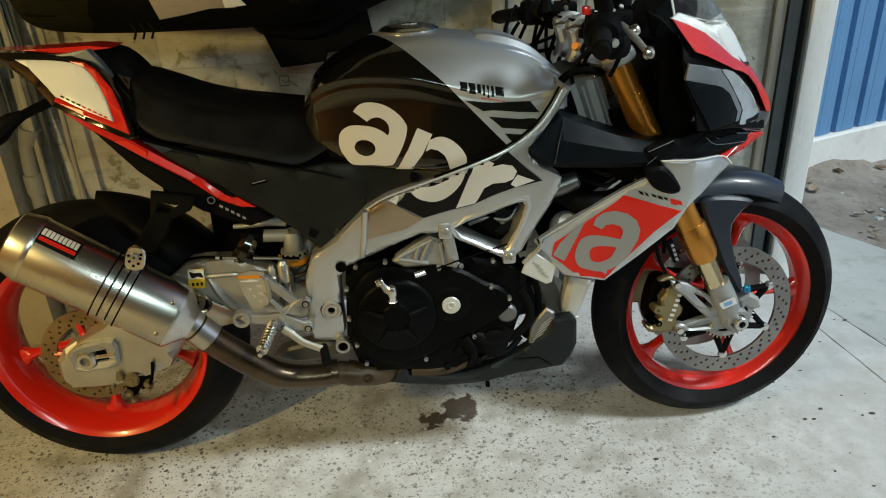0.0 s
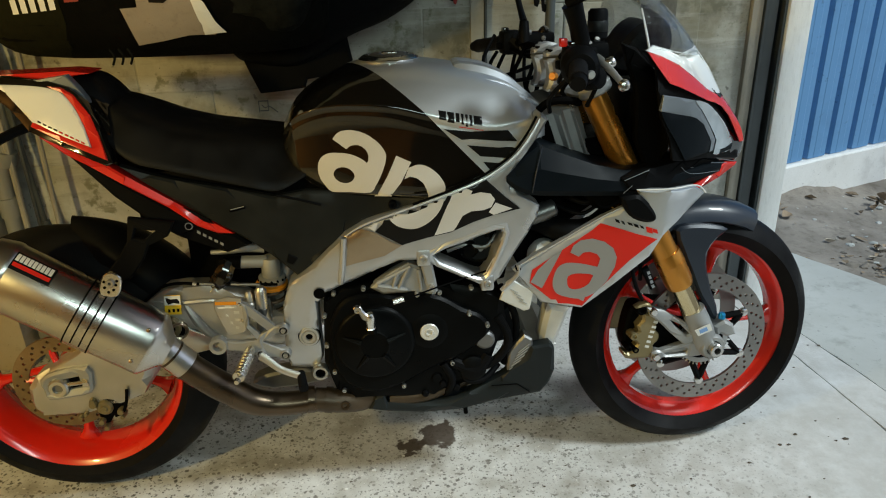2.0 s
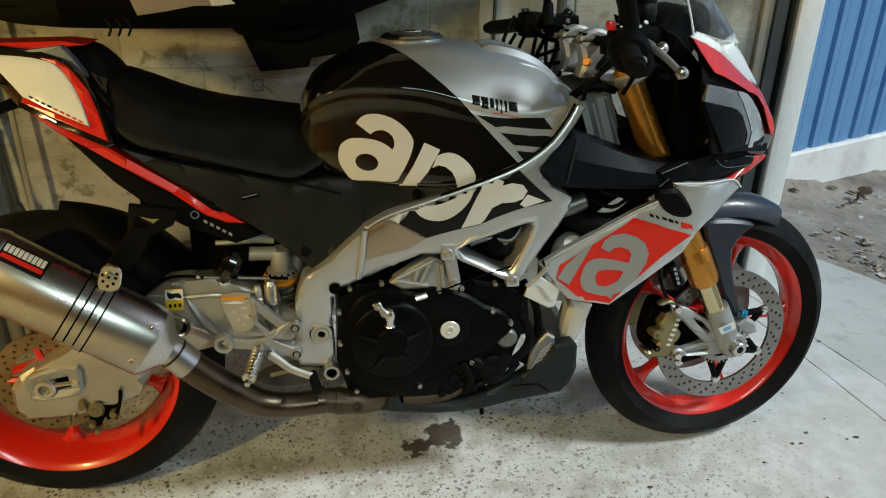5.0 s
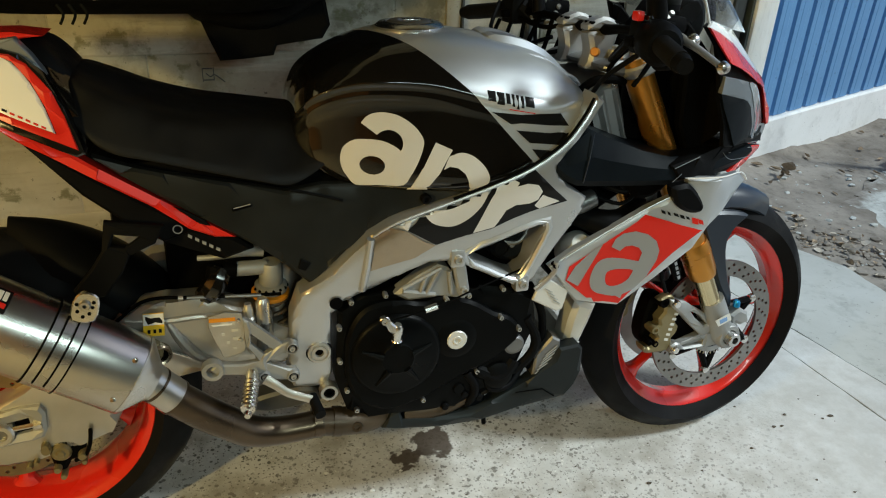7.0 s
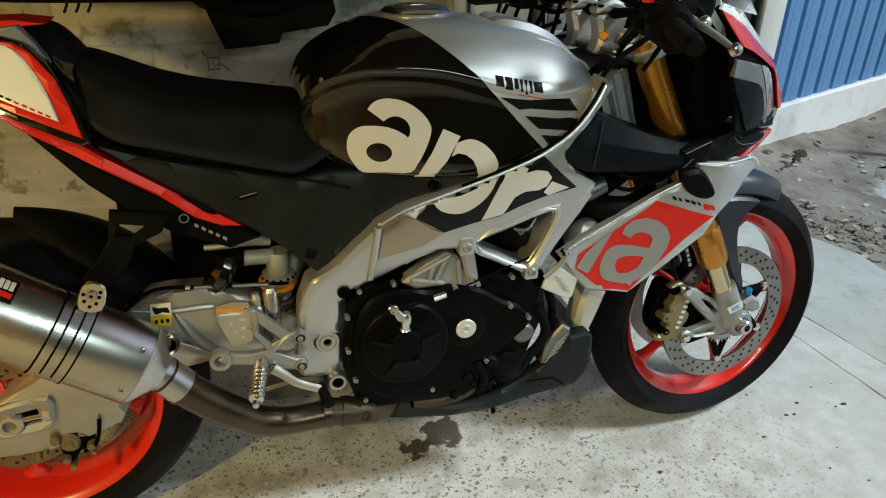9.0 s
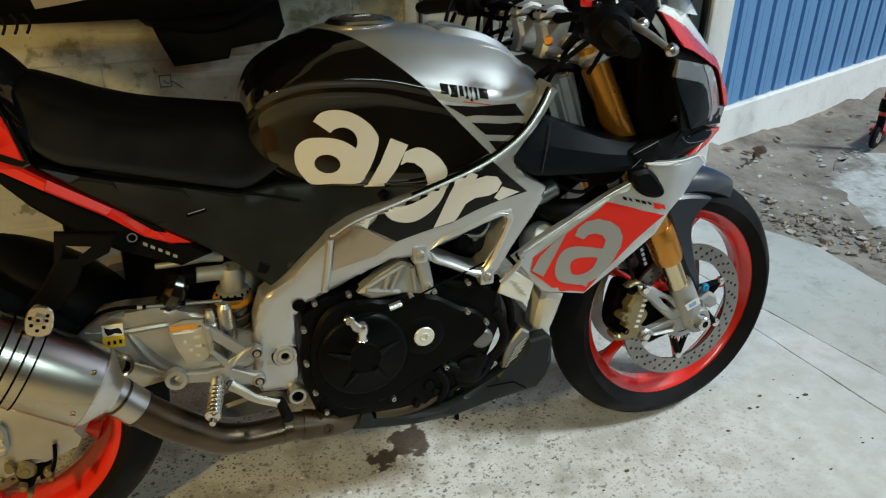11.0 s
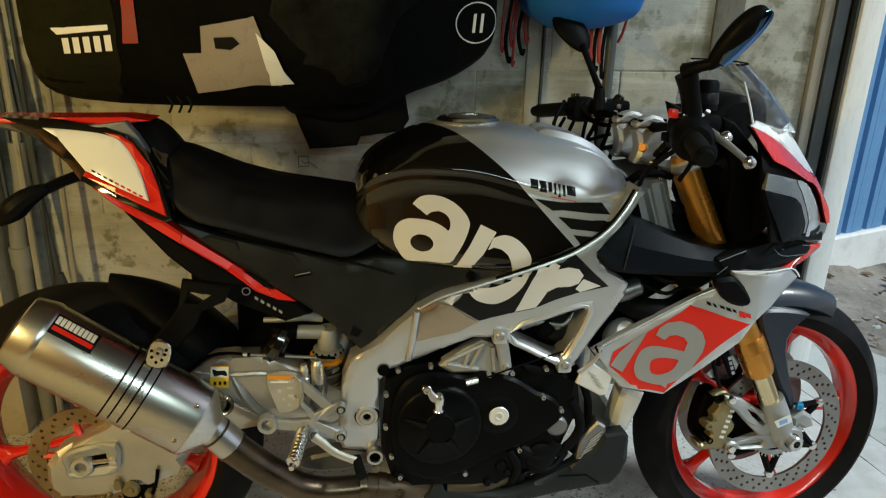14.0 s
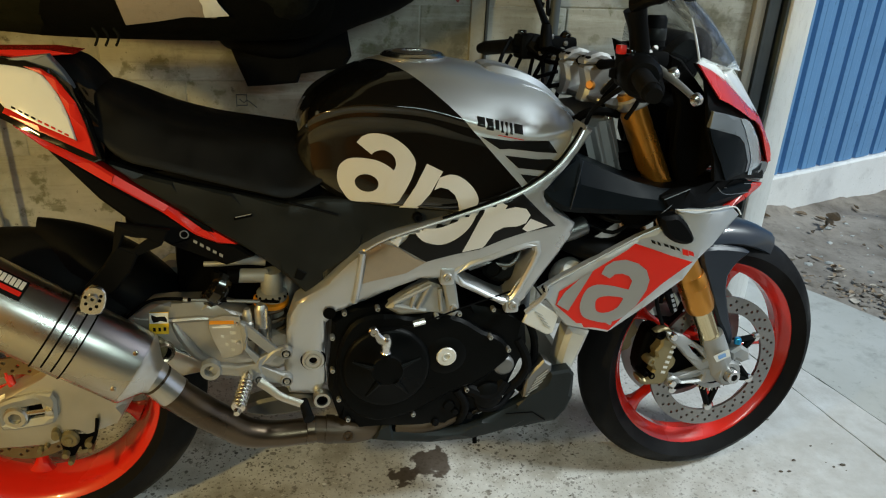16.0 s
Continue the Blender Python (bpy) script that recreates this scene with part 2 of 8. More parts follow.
def weathered(name, base, stain, rough=0.85, scale=3.0, amount=0.6, streak=(1, 1, 1), bump=0.5):
    """Stained mineral or timber surface: broad stains, blotches and grain."""
    mt, b, co = blank(name)
    mp = node(mt, "Mapping")
    mp.inputs["Scale"].default_value = streak
    link(mt, co, mp.inputs[0])
    big = node(mt, "TexNoise", Scale=scale, Detail=8.0, Roughness=0.65)
    mid = node(mt, "TexNoise", Scale=scale * 7, Detail=6.0, Roughness=0.7)
    fine = node(mt, "TexNoise", Scale=scale * 60, Detail=3.0)
    for n in (big, mid, fine):
        link(mt, mp.outputs[0], n.inputs["Vector"])
    col = mix(mt, ramp(mt, big.outputs[0], [(0.38, amount), (0.62, 0.0)]), base, stain)
    col = mix(mt, ramp(mt, mid.outputs[0], [(0.52, 0.0), (0.72, amount * 0.8)]), col, tuple(c * 0.55 for c in stain))
    col = mix(mt, ramp(mt, fine.outputs[0], [(0.66, 0.0), (0.74, 0.5)]), col, tuple(c * 0.4 for c in stain))
    link(mt, col, b.inputs["Base Color"])
    link(mt, ramp(mt, mid.outputs[0], [(0.3, rough * 0.85), (0.7, min(1.0, rough * 1.1))]), b.inputs["Roughness"])
    bp = node(mt, "Bump", Strength=bump, Distance=0.004)
    link(mt, mid.outputs[0], bp.inputs["Height"])
    b.inputs["Specular IOR Level"].default_value = 0.03 if max(base) < 0.02 else 0.35
    b2 = node(mt, "Bump", Strength=bump, Distance=0.001)
    link(mt, fine.outputs[0], b2.inputs["Height"])
    link(mt, bp.outputs[0], b2.inputs["Normal"])
    link(mt, b2.outputs[0], b.inputs["Normal"])
    return mt


def mouldy_wall():
    """Old limewash on blocks: bare grey patches, damp brown blotches, black mould specks and pits."""
    mt = weathered("whitewashed_block_wall", (0.47, 0.47, 0.43), (0.26, 0.25, 0.19), 0.88, 1.3, 0.85)
    b = mt.node_tree.nodes["Principled BSDF"]
    geo = mt.node_tree.nodes.new("ShaderNodeNewGeometry").outputs["Position"]
    col = b.inputs["Base Color"].links[0].from_socket
    for sc, detail, lo, hi, amount, cc in ((2.3, 10.0, 0.52, 0.58, 0.75, (0.19, 0.175, 0.115)), (4.5, 9.0, 0.56, 0.61, 0.75, (0.12, 0.115, 0.08)), (1.1, 6.0, 0.54, 0.66, 0.7, (0.56, 0.56, 0.52)), (38.0, 4.0, 0.67, 0.72, 0.7, (0.07, 0.065, 0.05)), (14.0, 7.0, 0.58, 0.64, 0.75, (0.13, 0.135, 0.07)), (70.0, 3.0, 0.68, 0.72, 0.7, (0.09, 0.085, 0.07))):
        nz = node(mt, "TexNoise", Scale=sc, Detail=detail, Roughness=0.62)
        link(mt, geo, nz.inputs["Vector"])
        col = mix(mt, ramp(mt, nz.outputs[0], [(lo, 0.0), (hi, amount)]), col, cc)
    flat = node(mt, "Mapping")
    flat.inputs["Scale"].default_value = (0.9, 0.9, 9.0)
    link(mt, geo, flat.inputs[0])
    for sc, lo, hi, amount, cc in ((1.6, 0.50, 0.68, 0.55, (0.30, 0.29, 0.25)), (5.0, 0.56, 0.70, 0.5, (0.22, 0.21, 0.17)), (2.4, 0.55, 0.72, 0.5, (0.60, 0.60, 0.56))):
        nz = node(mt, "TexNoise", Scale=sc, Detail=8.0, Roughness=0.7)
        link(mt, flat.outputs[0], nz.inputs["Vector"])
        col = mix(mt, ramp(mt, nz.outputs[0], [(lo, 0.0), (hi, amount)]), col, cc)
    link(mt, col, b.inputs["Base Color"])
    return mt


M_FLOOR = concrete_floor()
M_WALL = mouldy_wall()
M_MORTAR = weathered("grey_mortar", (0.40, 0.39, 0.34), (0.2, 0.19, 0.13), 0.9, 1.5, 0.9)
# for surfaces out of view, kept near-black to hold down bounced light
M_PLAIN = weathered("unseen_dark_wall", (0.055, 0.048, 0.040), (0.04, 0.033, 0.026), 0.85, 1.2, 0.4)
# for walls out of view, brown so the tank's gloss reflects brown
M_BROWNWALL = weathered("brown_reflected_wall", (0.44, 0.22, 0.075), (0.22, 0.10, 0.035), 0.6, 3.0, 0.6, (1, 6, 1), 0.3)
M_BLUE = weathered("blue_coated_steel_cladding", (0.13, 0.30, 0.54), (0.115, 0.26, 0.47), 0.45, 0.8, 0.25, (1, 1, 1), 0.03)
M_PLINTH = weathered("white_rendered_plinth", (0.84, 0.84, 0.82), (0.6, 0.58, 0.53), 0.8, 1.6, 0.35)
M_POST = weathered("chipped_white_timber", (0.88, 0.89, 0.88), (0.6, 0.58, 0.54), 0.55, 3.0, 0.25, (6, 6, 1), 0.2)
M_DARKBAND = weathered("grey_brown_band", (0.15, 0.145, 0.12), (0.09, 0.085, 0.07), 0.85, 3.0, 0.6, (4, 4, 1), 0.3)
M_PLASTER = weathered("yellowed_plaster", (0.50, 0.45, 0.34), (0.34, 0.28, 0.18), 0.88, 2.0, 0.5)
M_STRIP = weathered("raw_beige_timber", (0.33, 0.31, 0.26), (0.20, 0.18, 0.14), 0.8, 3.0, 0.5, (8, 8, 1), 0.3)
M_TRACK = surface("dark_steel_door_track", (0.060, 0.070, 0.074), 0.42, 0.3, 0.2, 40, 0.1)
M_DIRT = weathered("damp_grey_dirt", (0.30, 0.265, 0.225), (0.12, 0.10, 0.08), 0.92, 3.0, 0.75, (1, 1, 1), 0.9)
M_DEEPDIRT = weathered("dark_brown_chips", (0.13, 0.105, 0.08), (0.03, 0.024, 0.018), 0.9, 20.0, 0.6)
M_APRON = weathered("pale_concrete_apron", (0.50, 0.51, 0.49), (0.36, 0.36, 0.33), 0.8, 1.4, 0.6, (1, 1, 1), 0.25)


def buried_paving():
    """Pale concrete that shows in patches through a film of dirt, thinning towards its broken rim."""
    mt, b, co = blank("dirt_covered_concrete")
    big = node(mt, "TexNoise", Scale=2.6, Detail=7.0, Roughness=0.65)
    mid = node(mt, "TexNoise", Scale=18.0, Detail=6.0, Roughness=0.7)
    for n in (big, mid):
        link(mt, co, n.inputs["Vector"])
    pale = mix(mt, ramp(mt, mid.outputs[0], [(0.4, 0.0), (0.65, 1.0)]), (0.52, 0.53, 0.50), (0.34, 0.34, 0.31))
    dirt = mix(mt, ramp(mt, mid.outputs[0], [(0.35, 0.0), (0.65, 1.0)]), (0.27, 0.24, 0.205), (0.13, 0.11, 0.09))
    dist = mt.node_tree.nodes.new("ShaderNodeVectorMath")
    dist.operation = "DISTANCE"
    link(mt, co, dist.inputs[0])
    dist.inputs[1].default_value = (3.6, 1.5, -0.11)
    ad = mt.node_tree.nodes.new("ShaderNodeMath")
    ad.operation = "MULTIPLY_ADD"
    link(mt, big.outputs[0], ad.inputs[0])
    ad.inputs[1].default_value = 1.5
    link(mt, dist.outputs["Value"], ad.inputs[2])
    half = mt.node_tree.nodes.new("ShaderNodeMath")
    half.operation = "MULTIPLY"
    link(mt, ad.outputs[0], half.inputs[0])
    half.inputs[1].default_value = 0.25
    col = mix(mt, ramp(mt, half.outputs[0], [(0.605, 0.0), (0.645, 1.0)]), pale, dirt)
    link(mt, col, b.inputs["Base Color"])
    b.inputs["Roughness"].default_value = 0.9
    bp = node(mt, "Bump", Strength=0.7, Distance=0.006)
    link(mt, mid.outputs[0], bp.inputs["Height"])
    link(mt, bp.outputs[0], b.inputs["Normal"])
    return mt


M_BURIED = buried_paving()
M_LEAF = weathered("dead_leaf", (0.36, 0.27, 0.18), (0.16, 0.11, 0.07), 0.8, 20.0, 0.6)
M_LEAFP = weathered("bleached_leaf", (0.58, 0.52, 0.44), (0.34, 0.28, 0.2), 0.8, 20.0, 0.5)
M_CANVAS = weathered("black_brown_canvas", (0.0045, 0.0044, 0.0035), (0.0022, 0.0022, 0.0016), 0.9, 6.0, 0.5, (1, 1, 1), 0.5)
M_OLIVE = weathered("olive_drab_canvas", (0.013, 0.013, 0.006), (0.006, 0.006, 0.003), 0.9, 6.0, 0.5, (1, 1, 1), 0.5)
M_WORN = weathered("scuffed_black_coating", (0.012, 0.013, 0.011), (0.0035, 0.0035, 0.003), 0.7, 7.0, 0.9, (1, 1, 1), 0.4)
M_NYLON = weathered("black_nylon", (0.005, 0.005, 0.005), (0.003, 0.003, 0.003), 0.62, 6.0, 0.4, (1, 1, 1), 0.5)
M_PAPER = weathered("tan_paper", (0.30, 0.25, 0.20), (0.22, 0.18, 0.14), 0.8, 6.0, 0.4, (1, 1, 1), 0.2)
M_PLASTIC = surface("clear_white_film", (0.72, 0.72, 0.70), 0.3, 0.0, 0.08, 40, 0.1)
M_REDWEB = surface("red_webbing", (0.26, 0.016, 0.012), 0.7, 0.0, 0.2, 60, 0.3)
M_BLUETARP = surface("blue_nylon_sack", (0.014, 0.12, 0.40), 0.55, 0.0, 0.15, 20, 0.2, 0.0, 0.25, 0.2)
M_GREYPIPE = surface("grey_plastic_pipe", (0.22, 0.22, 0.20), 0.55, 0.0, 0.15, 30, 0.1, 0.0, 0.4)
M_WHITEINK = surface("white_print", (0.72, 0.72, 0.70), 0.5, 0.0, 0.06, 60, 0.05)

# ---- building helpers ----
from mathutils.bvhtree import BVHTree
from mathutils.geometry import delaunay_2d_cdt

RAKE, STEER = radians(24.2), radians(5)
HEAD = Vector((0.385, 0, 0.887))
TURN_BARS = Matrix.Translation(HEAD) @ Matrix.Rotation(STEER, 4, Vector((-math.sin(RAKE), 0, math.cos(RAKE)))) @ Matrix.Translation(-HEAD)


def part(name, bm, material, parent=None, label="", steer=False, sharp=0.6):
    """One bmesh linked as one mesh object, smooth but for its sharp edges."""
    bmesh.ops.recalc_face_normals(bm, faces=bm.faces)
    if steer:
        bm.transform(TURN_BARS)
    for f in bm.faces:
        f.smooth = True
    for e in bm.edges:
        if len(e.link_faces) == 2 and e.calc_face_angle(0) > sharp:
            e.smooth = False
    me = bpy.data.meshes.new(name)
    bm.to_mesh(me)
    bm.free()
    me.materials.append(material)
    ob = new(name, me)
    if parent:
        ob.parent = parent
    if label:
        tagged(ob, label)
    return ob


def thing(name, label, category, m=None, group=""):
    ob = new(name)
    ob.empty_display_size = 0.1
    if m:
        ob.matrix_world = m
    return tagged(ob, label, category, group)


def spline(pts, n=5, closed=True):
    """Rounded line through the points."""
    out, k = [], len(pts)
    P = [Vector(p) for p in pts]
    for i in range(k if closed else k - 1):
        if closed:
            a, b, c, d = P[i - 1], P[i], P[(i + 1) % k], P[(i + 2) % k]
        else:
            a, b, c, d = P[max(i - 1, 0)], P[i], P[i + 1], P[min(i + 2, k - 1)]
        for j in range(n):
            t = j / n
            out.append(0.5 * ((2 * b) + (c - a) * t + (2 * a - 5 * b + 4 * c - d) * t * t + (3 * b - a - 3 * c + d) * t ** 3))
    if not closed:
        out.append(P[-1])
    return out


def ring_loop(cx, cz, rx, rz, turn=0.0, n=28, a0=0.0, a1=360.0):
    c, s = math.cos(radians(turn)), math.sin(radians(turn))
    out = []
    for i in range(n):
        a = radians(a0 + (a1 - a0) * i / n)
        x, z = rx * math.cos(a), rz * math.sin(a)
        out.append(Vector((cx + c * x - s * z, cz + s * x + c * z)))
    return out


def inside(p, loop):
    hit, n = False, len(loop)
    for i in range(n):
        a, b = loop[i], loop[i - 1]
        if (a[1] > p[1]) != (b[1] > p[1]) and p[0] < (b[0] - a[0]) * (p[1] - a[1]) / (b[1] - a[1]) + a[0]:
            hit = not hit
    return hit


def in_all(p, loops):
    return sum(inside(p, lp) for lp in loops) % 2 == 1


def inset(loop, d):
    n = len(loop)
    area2 = sum(loop[i - 1][0] * loop[i][1] - loop[i][0] * loop[i - 1][1] for i in range(n))
    sgn = 1 if area2 > 0 else -1
    out = []
    for i in range(n):
        a, b, c = Vector(loop[i - 1][:2]), Vector(loop[i][:2]), Vector(loop[(i + 1) % n][:2])
        u, v = (b - a), (c - b)
        if u.length < 1e-7 or v.length < 1e-7:
            out.append(b)
            continue
        u.normalize(), v.normalize()
        nn = Vector((-u.y - v.y, u.x + v.x)) * sgn
        k = nn.length_squared
        out.append(b + nn * (2 * d / max(k, 1.2)) if k > 1e-6 else b)
    return out


def fill(loops, step=0.0, extra=()):
    """Flat triangles inside the loops (a loop in a loop is a hole)."""
    verts, edges = [], []
    for lp in loops:
        n = len(verts)
        verts += [Vector(p[:2]) for p in lp]
        edges += [(n + i, n + (i + 1) % len(lp)) for i in range(len(lp))]
    verts += [Vector(p[:2]) for p in extra]
    if step:
        xs, zs = [v.x for v in verts], [v.y for v in verts]
        z, row = min(zs) + step * 0.5, 0
        while z < max(zs):
            x = min(xs) + step * (0.5 if row % 2 else 1.0)
            while x < max(xs):
                if in_all((x, z), loops):
                    verts.append(Vector((x, z)))
                x += step
            z, row = z + step * 0.87, row + 1
    v, _, faces, *_ = delaunay_2d_cdt(verts, edges, [], 0, 1e-6)
    keep = [f for f in faces if in_all(sum((v[i] for i in f), Vector((0, 0))) / len(f), loops)]
    return v, keep


def slab(loops, w_out, thick, edge=0.0, step=0.0, bm=None):
    """Solid plate in the machine's side plane: its outer face at w_out (a number or a function of x, h), rounded at the rim by edge."""
    bm = bm or bmesh.new()
    loops = [[Vector(p[:2]) for p in lp] for lp in loops]
    wf = w_out if callable(w_out) else (lambda x, h: w_out)
    extra = []
    if edge:
        for k, lp in enumerate(loops):
            extra += [p for p in inset(lp, edge if k == 0 else -edge) if in_all(p, loops)]
    v, faces = fill(loops, step, extra)
    used = {}
    for f in faces:
        for a, b in zip(f, f[1:] + f[:1]):
            key = (min(a, b), max(a, b))
            used[key] = used.get(key, 0) + 1
    rim = {i for k, c in used.items() if c == 1 for i in k}
    top, bot = {}, {}
    for i in {i for f in faces for i in f}:
        w = wf(v[i].x, v[i].y)
        top[i] = bm.verts.new((v[i].x, -(w - (edge if i in rim else 0)), v[i].y))
        bot[i] = bm.verts.new((v[i].x, -(w - thick), v[i].y))
    for f in faces:
        bm.faces.new([top[i] for i in f])
        bm.faces.new([bot[i] for i in reversed(f)])
    for (a, b), c in used.items():
        if c == 1:
            bm.faces.new((top[a], top[b], bot[b], bot[a]))
    return bm


def drape(loops, tree, lift=0.0012, step=0.008, side=-1):
    """Thin film laid on a body from its side."""
    bm = bmesh.new()
    v, faces = fill([[Vector(p[:2]) for p in lp] for lp in loops], step)
    made = {}
    for f in faces:
        for i in f:
            if i not in made:
                hit, nor, *_ = tree.ray_cast(Vector((v[i].x, side * 1.0, v[i].y)), Vector((0, -side, 0)))
                made[i] = None
                if hit:
                    made[i] = bm.verts.new(hit + nor * lift * (1 if nor.y * side > 0 else -1))
        if all(made[i] for i in f):
            q = [made[i] for i in f]
            if max((a.co - b.co).length for a in q for b in q) < 0.06:
                bm.faces.new(q)
    loose = [x for x in bm.verts if not x.link_faces]
    bmesh.ops.delete(bm, geom=loose, context="VERTS")
    return bm


def tree_of(ob):
    bm = bmesh.new()
    bm.from_mesh(ob.data)
    t = BVHTree.FromBMesh(bm)
    bm.free()
    return t


def tube(path, radius, segs=12, bm=None, smooth=4, caps=True, flat=1.0, up=(0, 1, 0)):
    """Round or oval bar swept along points; radius is one number or one per point."""
    bm = bm or bmesh.new()
    rs = radius if isinstance(radius, (list, tuple)) else [radius] * len(path)
    pts = [Vector((*p, r)) for p, r in zip(path, rs)]
    pts = spline(pts, smooth, False) if smooth > 1 and len(pts) > 2 else pts
    rings = []
    for i, p in enumerate(pts):
        d = (pts[min(i + 1, len(pts) - 1)].xyz - pts[max(i - 1, 0)].xyz).normalized()
        u = Vector(up)
        u = u - d * u.dot(d)
        if u.length < 1e-3:
            u = Vector((1, 0, 0)) - d * d.x
        u.normalize()
        q = d.cross(u)
        rings.append([bm.verts.new(p.xyz + (u * math.cos(a) * flat + q * math.sin(a)) * p.w) for a in (2 * math.pi * k / segs for k in range(segs))])
    for a, b in zip(rings, rings[1:]):
        for k in range(segs):
            bm.faces.new((a[k], a[(k + 1) % segs], b[(k + 1) % segs], b[k]))
    if caps:
        bm.faces.new(list(reversed(rings[0])))
        bm.faces.new(rings[-1])
    return bm


def lathe(profile, centre, axis=(0, -1, 0), segs=32, bm=None):
    """Turned solid: (radius, distance along the axis) pairs about a centre."""
    bm = bm or bmesh.new()
    ax = Vector(axis).normalized()
    u = ax.orthogonal().normalized()
    q = ax.cross(u)
    c = Vector(centre)
    rings = []
    for r, s in profile:
        if r < 1e-6:
            rings.append([bm.verts.new(c + ax * s)])
        else:
            rings.append([bm.verts.new(c + ax * s + (u * math.cos(a) + q * math.sin(a)) * r) for a in (2 * math.pi * k / segs for k in range(segs))])
    for a, b in zip(rings, rings[1:]):
        for k in range(segs):
            k2 = (k + 1) % segs
            if len(a) == 1 and len(b) == 1:
                continue
            if len(a) == 1:
                bm.faces.new((a[0], b[k2], b[k]))
            elif len(b) == 1:
                bm.faces.new((a[k], a[k2], b[0]))
            else:
                bm.faces.new((a[k], a[k2], b[k2], b[k]))
    return bm


def loft(sections, closed=True, cap=True, bm=None, bridge=3):
    """Skin over rings of points of equal count, rounded from ring to ring."""
    bm = bm or bmesh.new()
    n = len(sections[0])
    if bridge > 1:
        lines = [spline([s[k] for s in sections], bridge, False) for k in range(n)]
        sections = [[ln[i] for ln in lines] for i in range(len(lines[0]))]
    rows = [[bm.verts.new(p) for p in s] for s in sections]
    for a, b in zip(rows, rows[1:]):
        for k in range(n if closed else n - 1):
            bm.faces.new((a[k], a[(k + 1) % n], b[(k + 1) % n], b[k]))
    if cap and closed:
        bm.faces.new(list(reversed(rows[0])))
        bm.faces.new(rows[-1])
    return bm


def block(x0, x1, y0, y1, z0, z1, bevel=0.003, bm=None, segs=2):
    bm = bm or bmesh.new()
    r = bmesh.ops.create_cube(bm, size=1.0)
    for v in r["verts"]:
        v.co = Vector((x0 + (v.co.x + 0.5) * (x1 - x0), y0 + (v.co.y + 0.5) * (y1 - y0), z0 + (v.co.z + 0.5) * (z1 - z0)))
    if bevel:
        es = list({e for v in r["verts"] for e in v.link_edges})
        bmesh.ops.bevel(bm, geom=es, offset=bevel, segments=segs, affect="EDGES", profile=0.6)
    return bm


def P(x, w, h):
    """A point of the machine: ahead of its middle, out to its right side, up."""
    return Vector((x, -w, h))


def bolt(parent, x, w, h, r=0.006, mt=None, steer=False):
    bm = lathe([(0.0, 0.001), (r * 0.45, 0.001), (r * 0.5, 0.006), (r * 0.85, 0.006), (r, 0.004), (r, -0.008)], P(x, w, h), segs=10)
    return part("bolt", bm, mt or M_ALUB, parent, steer=steer)

# ---- the place ----
WALL_Y = 2.27
# line of the neighbouring house
ALONG = Vector((0.943, 0.331, 0))
OUT = Vector((0.331, -0.943, 0))
HOUSE = Vector((2.1, 3.38, 0))


def setting(name, bm, material, label, category):
    return tagged(part(name, bm, material), label, category, "", "structure")


def ground_height(x, y):
    t = min(max((x - 1.45) / 0.9, 0.0), 1.0)
    rough = 0.012 * noise.noise(Vector((x * 3.1, y * 3.1, 0))) + 0.005 * noise.noise(Vector((x * 11, y * 11, 5)))
    near = 1.0 if 1.2 < x < 7 and 0 < y < 7 else 0.0
    d = max(0.0, (Vector((x, y, 0)) - HOUSE).dot(OUT))
    bank = (0.035 + 0.045 * noise.noise(Vector((x * 4.0, y * 4.0, 9))) + 0.02 * noise.noise(Vector((x * 13, y * 13, 3)))) * math.exp(-d / 0.13)
    return -0.035 - 0.085 * t + (rough + bank) * near


def build_ground():
    xs = [-400, -40, -8, -3] + [1.0 + 0.06 * i for i in range(60)] + [5, 6, 8, 14, 50, 400]
    ys = [-400, -40, -8, -3] + [0.0 + 0.07 * i for i in range(62)] + [5, 8, 14, 50, 400]
    bm = bmesh.new()
    rows = [[bm.verts.new((x, y, ground_height(x, y))) for x in xs] for y in ys]
    for a, b in zip(rows, rows[1:]):
        for k in range(len(xs) - 1):
            bm.faces.new((a[k], a[k + 1], b[k + 1], b[k]))
    return setting("ground", bm, M_DIRT, "damp grey dirt yard with scattered dead leaves", "ground")


build_ground()

# garage slab and the apron outside, parted by a joint
def poly_slab(pts, z0, z1, wobble=0.0, seed=0):
    """Concrete slab with an uneven rim."""
    rnd = random.Random(seed)
    line = []
    for a, b in zip(pts, pts[1:] + pts[:1]):
        a, b = Vector(a), Vector(b)
        n = max(1, int((b - a).length / 0.05)) if wobble else 1
        line += [a.lerp(b, i / n) + Vector((rnd.uniform(-1, 1), rnd.uniform(-1, 1))) * wobble for i in range(n)]
    bm = bmesh.new()
    top = [bm.verts.new((p.x, p.y, z1)) for p in line]
    mid = [bm.verts.new((p.x, p.y, z1 - 0.006)) for p in line]
    c = sum(line, Vector((0, 0))) / len(line)
    top = [bm.verts.new((p.x + (c.x - p.x) * 0.0015, p.y + (c.y - p.y) * 0.0015, z1)) for p in line]
    bot = [bm.verts.new((p.x, p.y, z0)) for p in line]
    n = len(line)
    for i in range(n):
        j = (i + 1) % n
        bm.faces.new((top[i], top[j], mid[j], mid[i]))
        bm.faces.new((mid[i], mid[j], bot[j], bot[i]))
    bm.faces.new(top)
    return bm


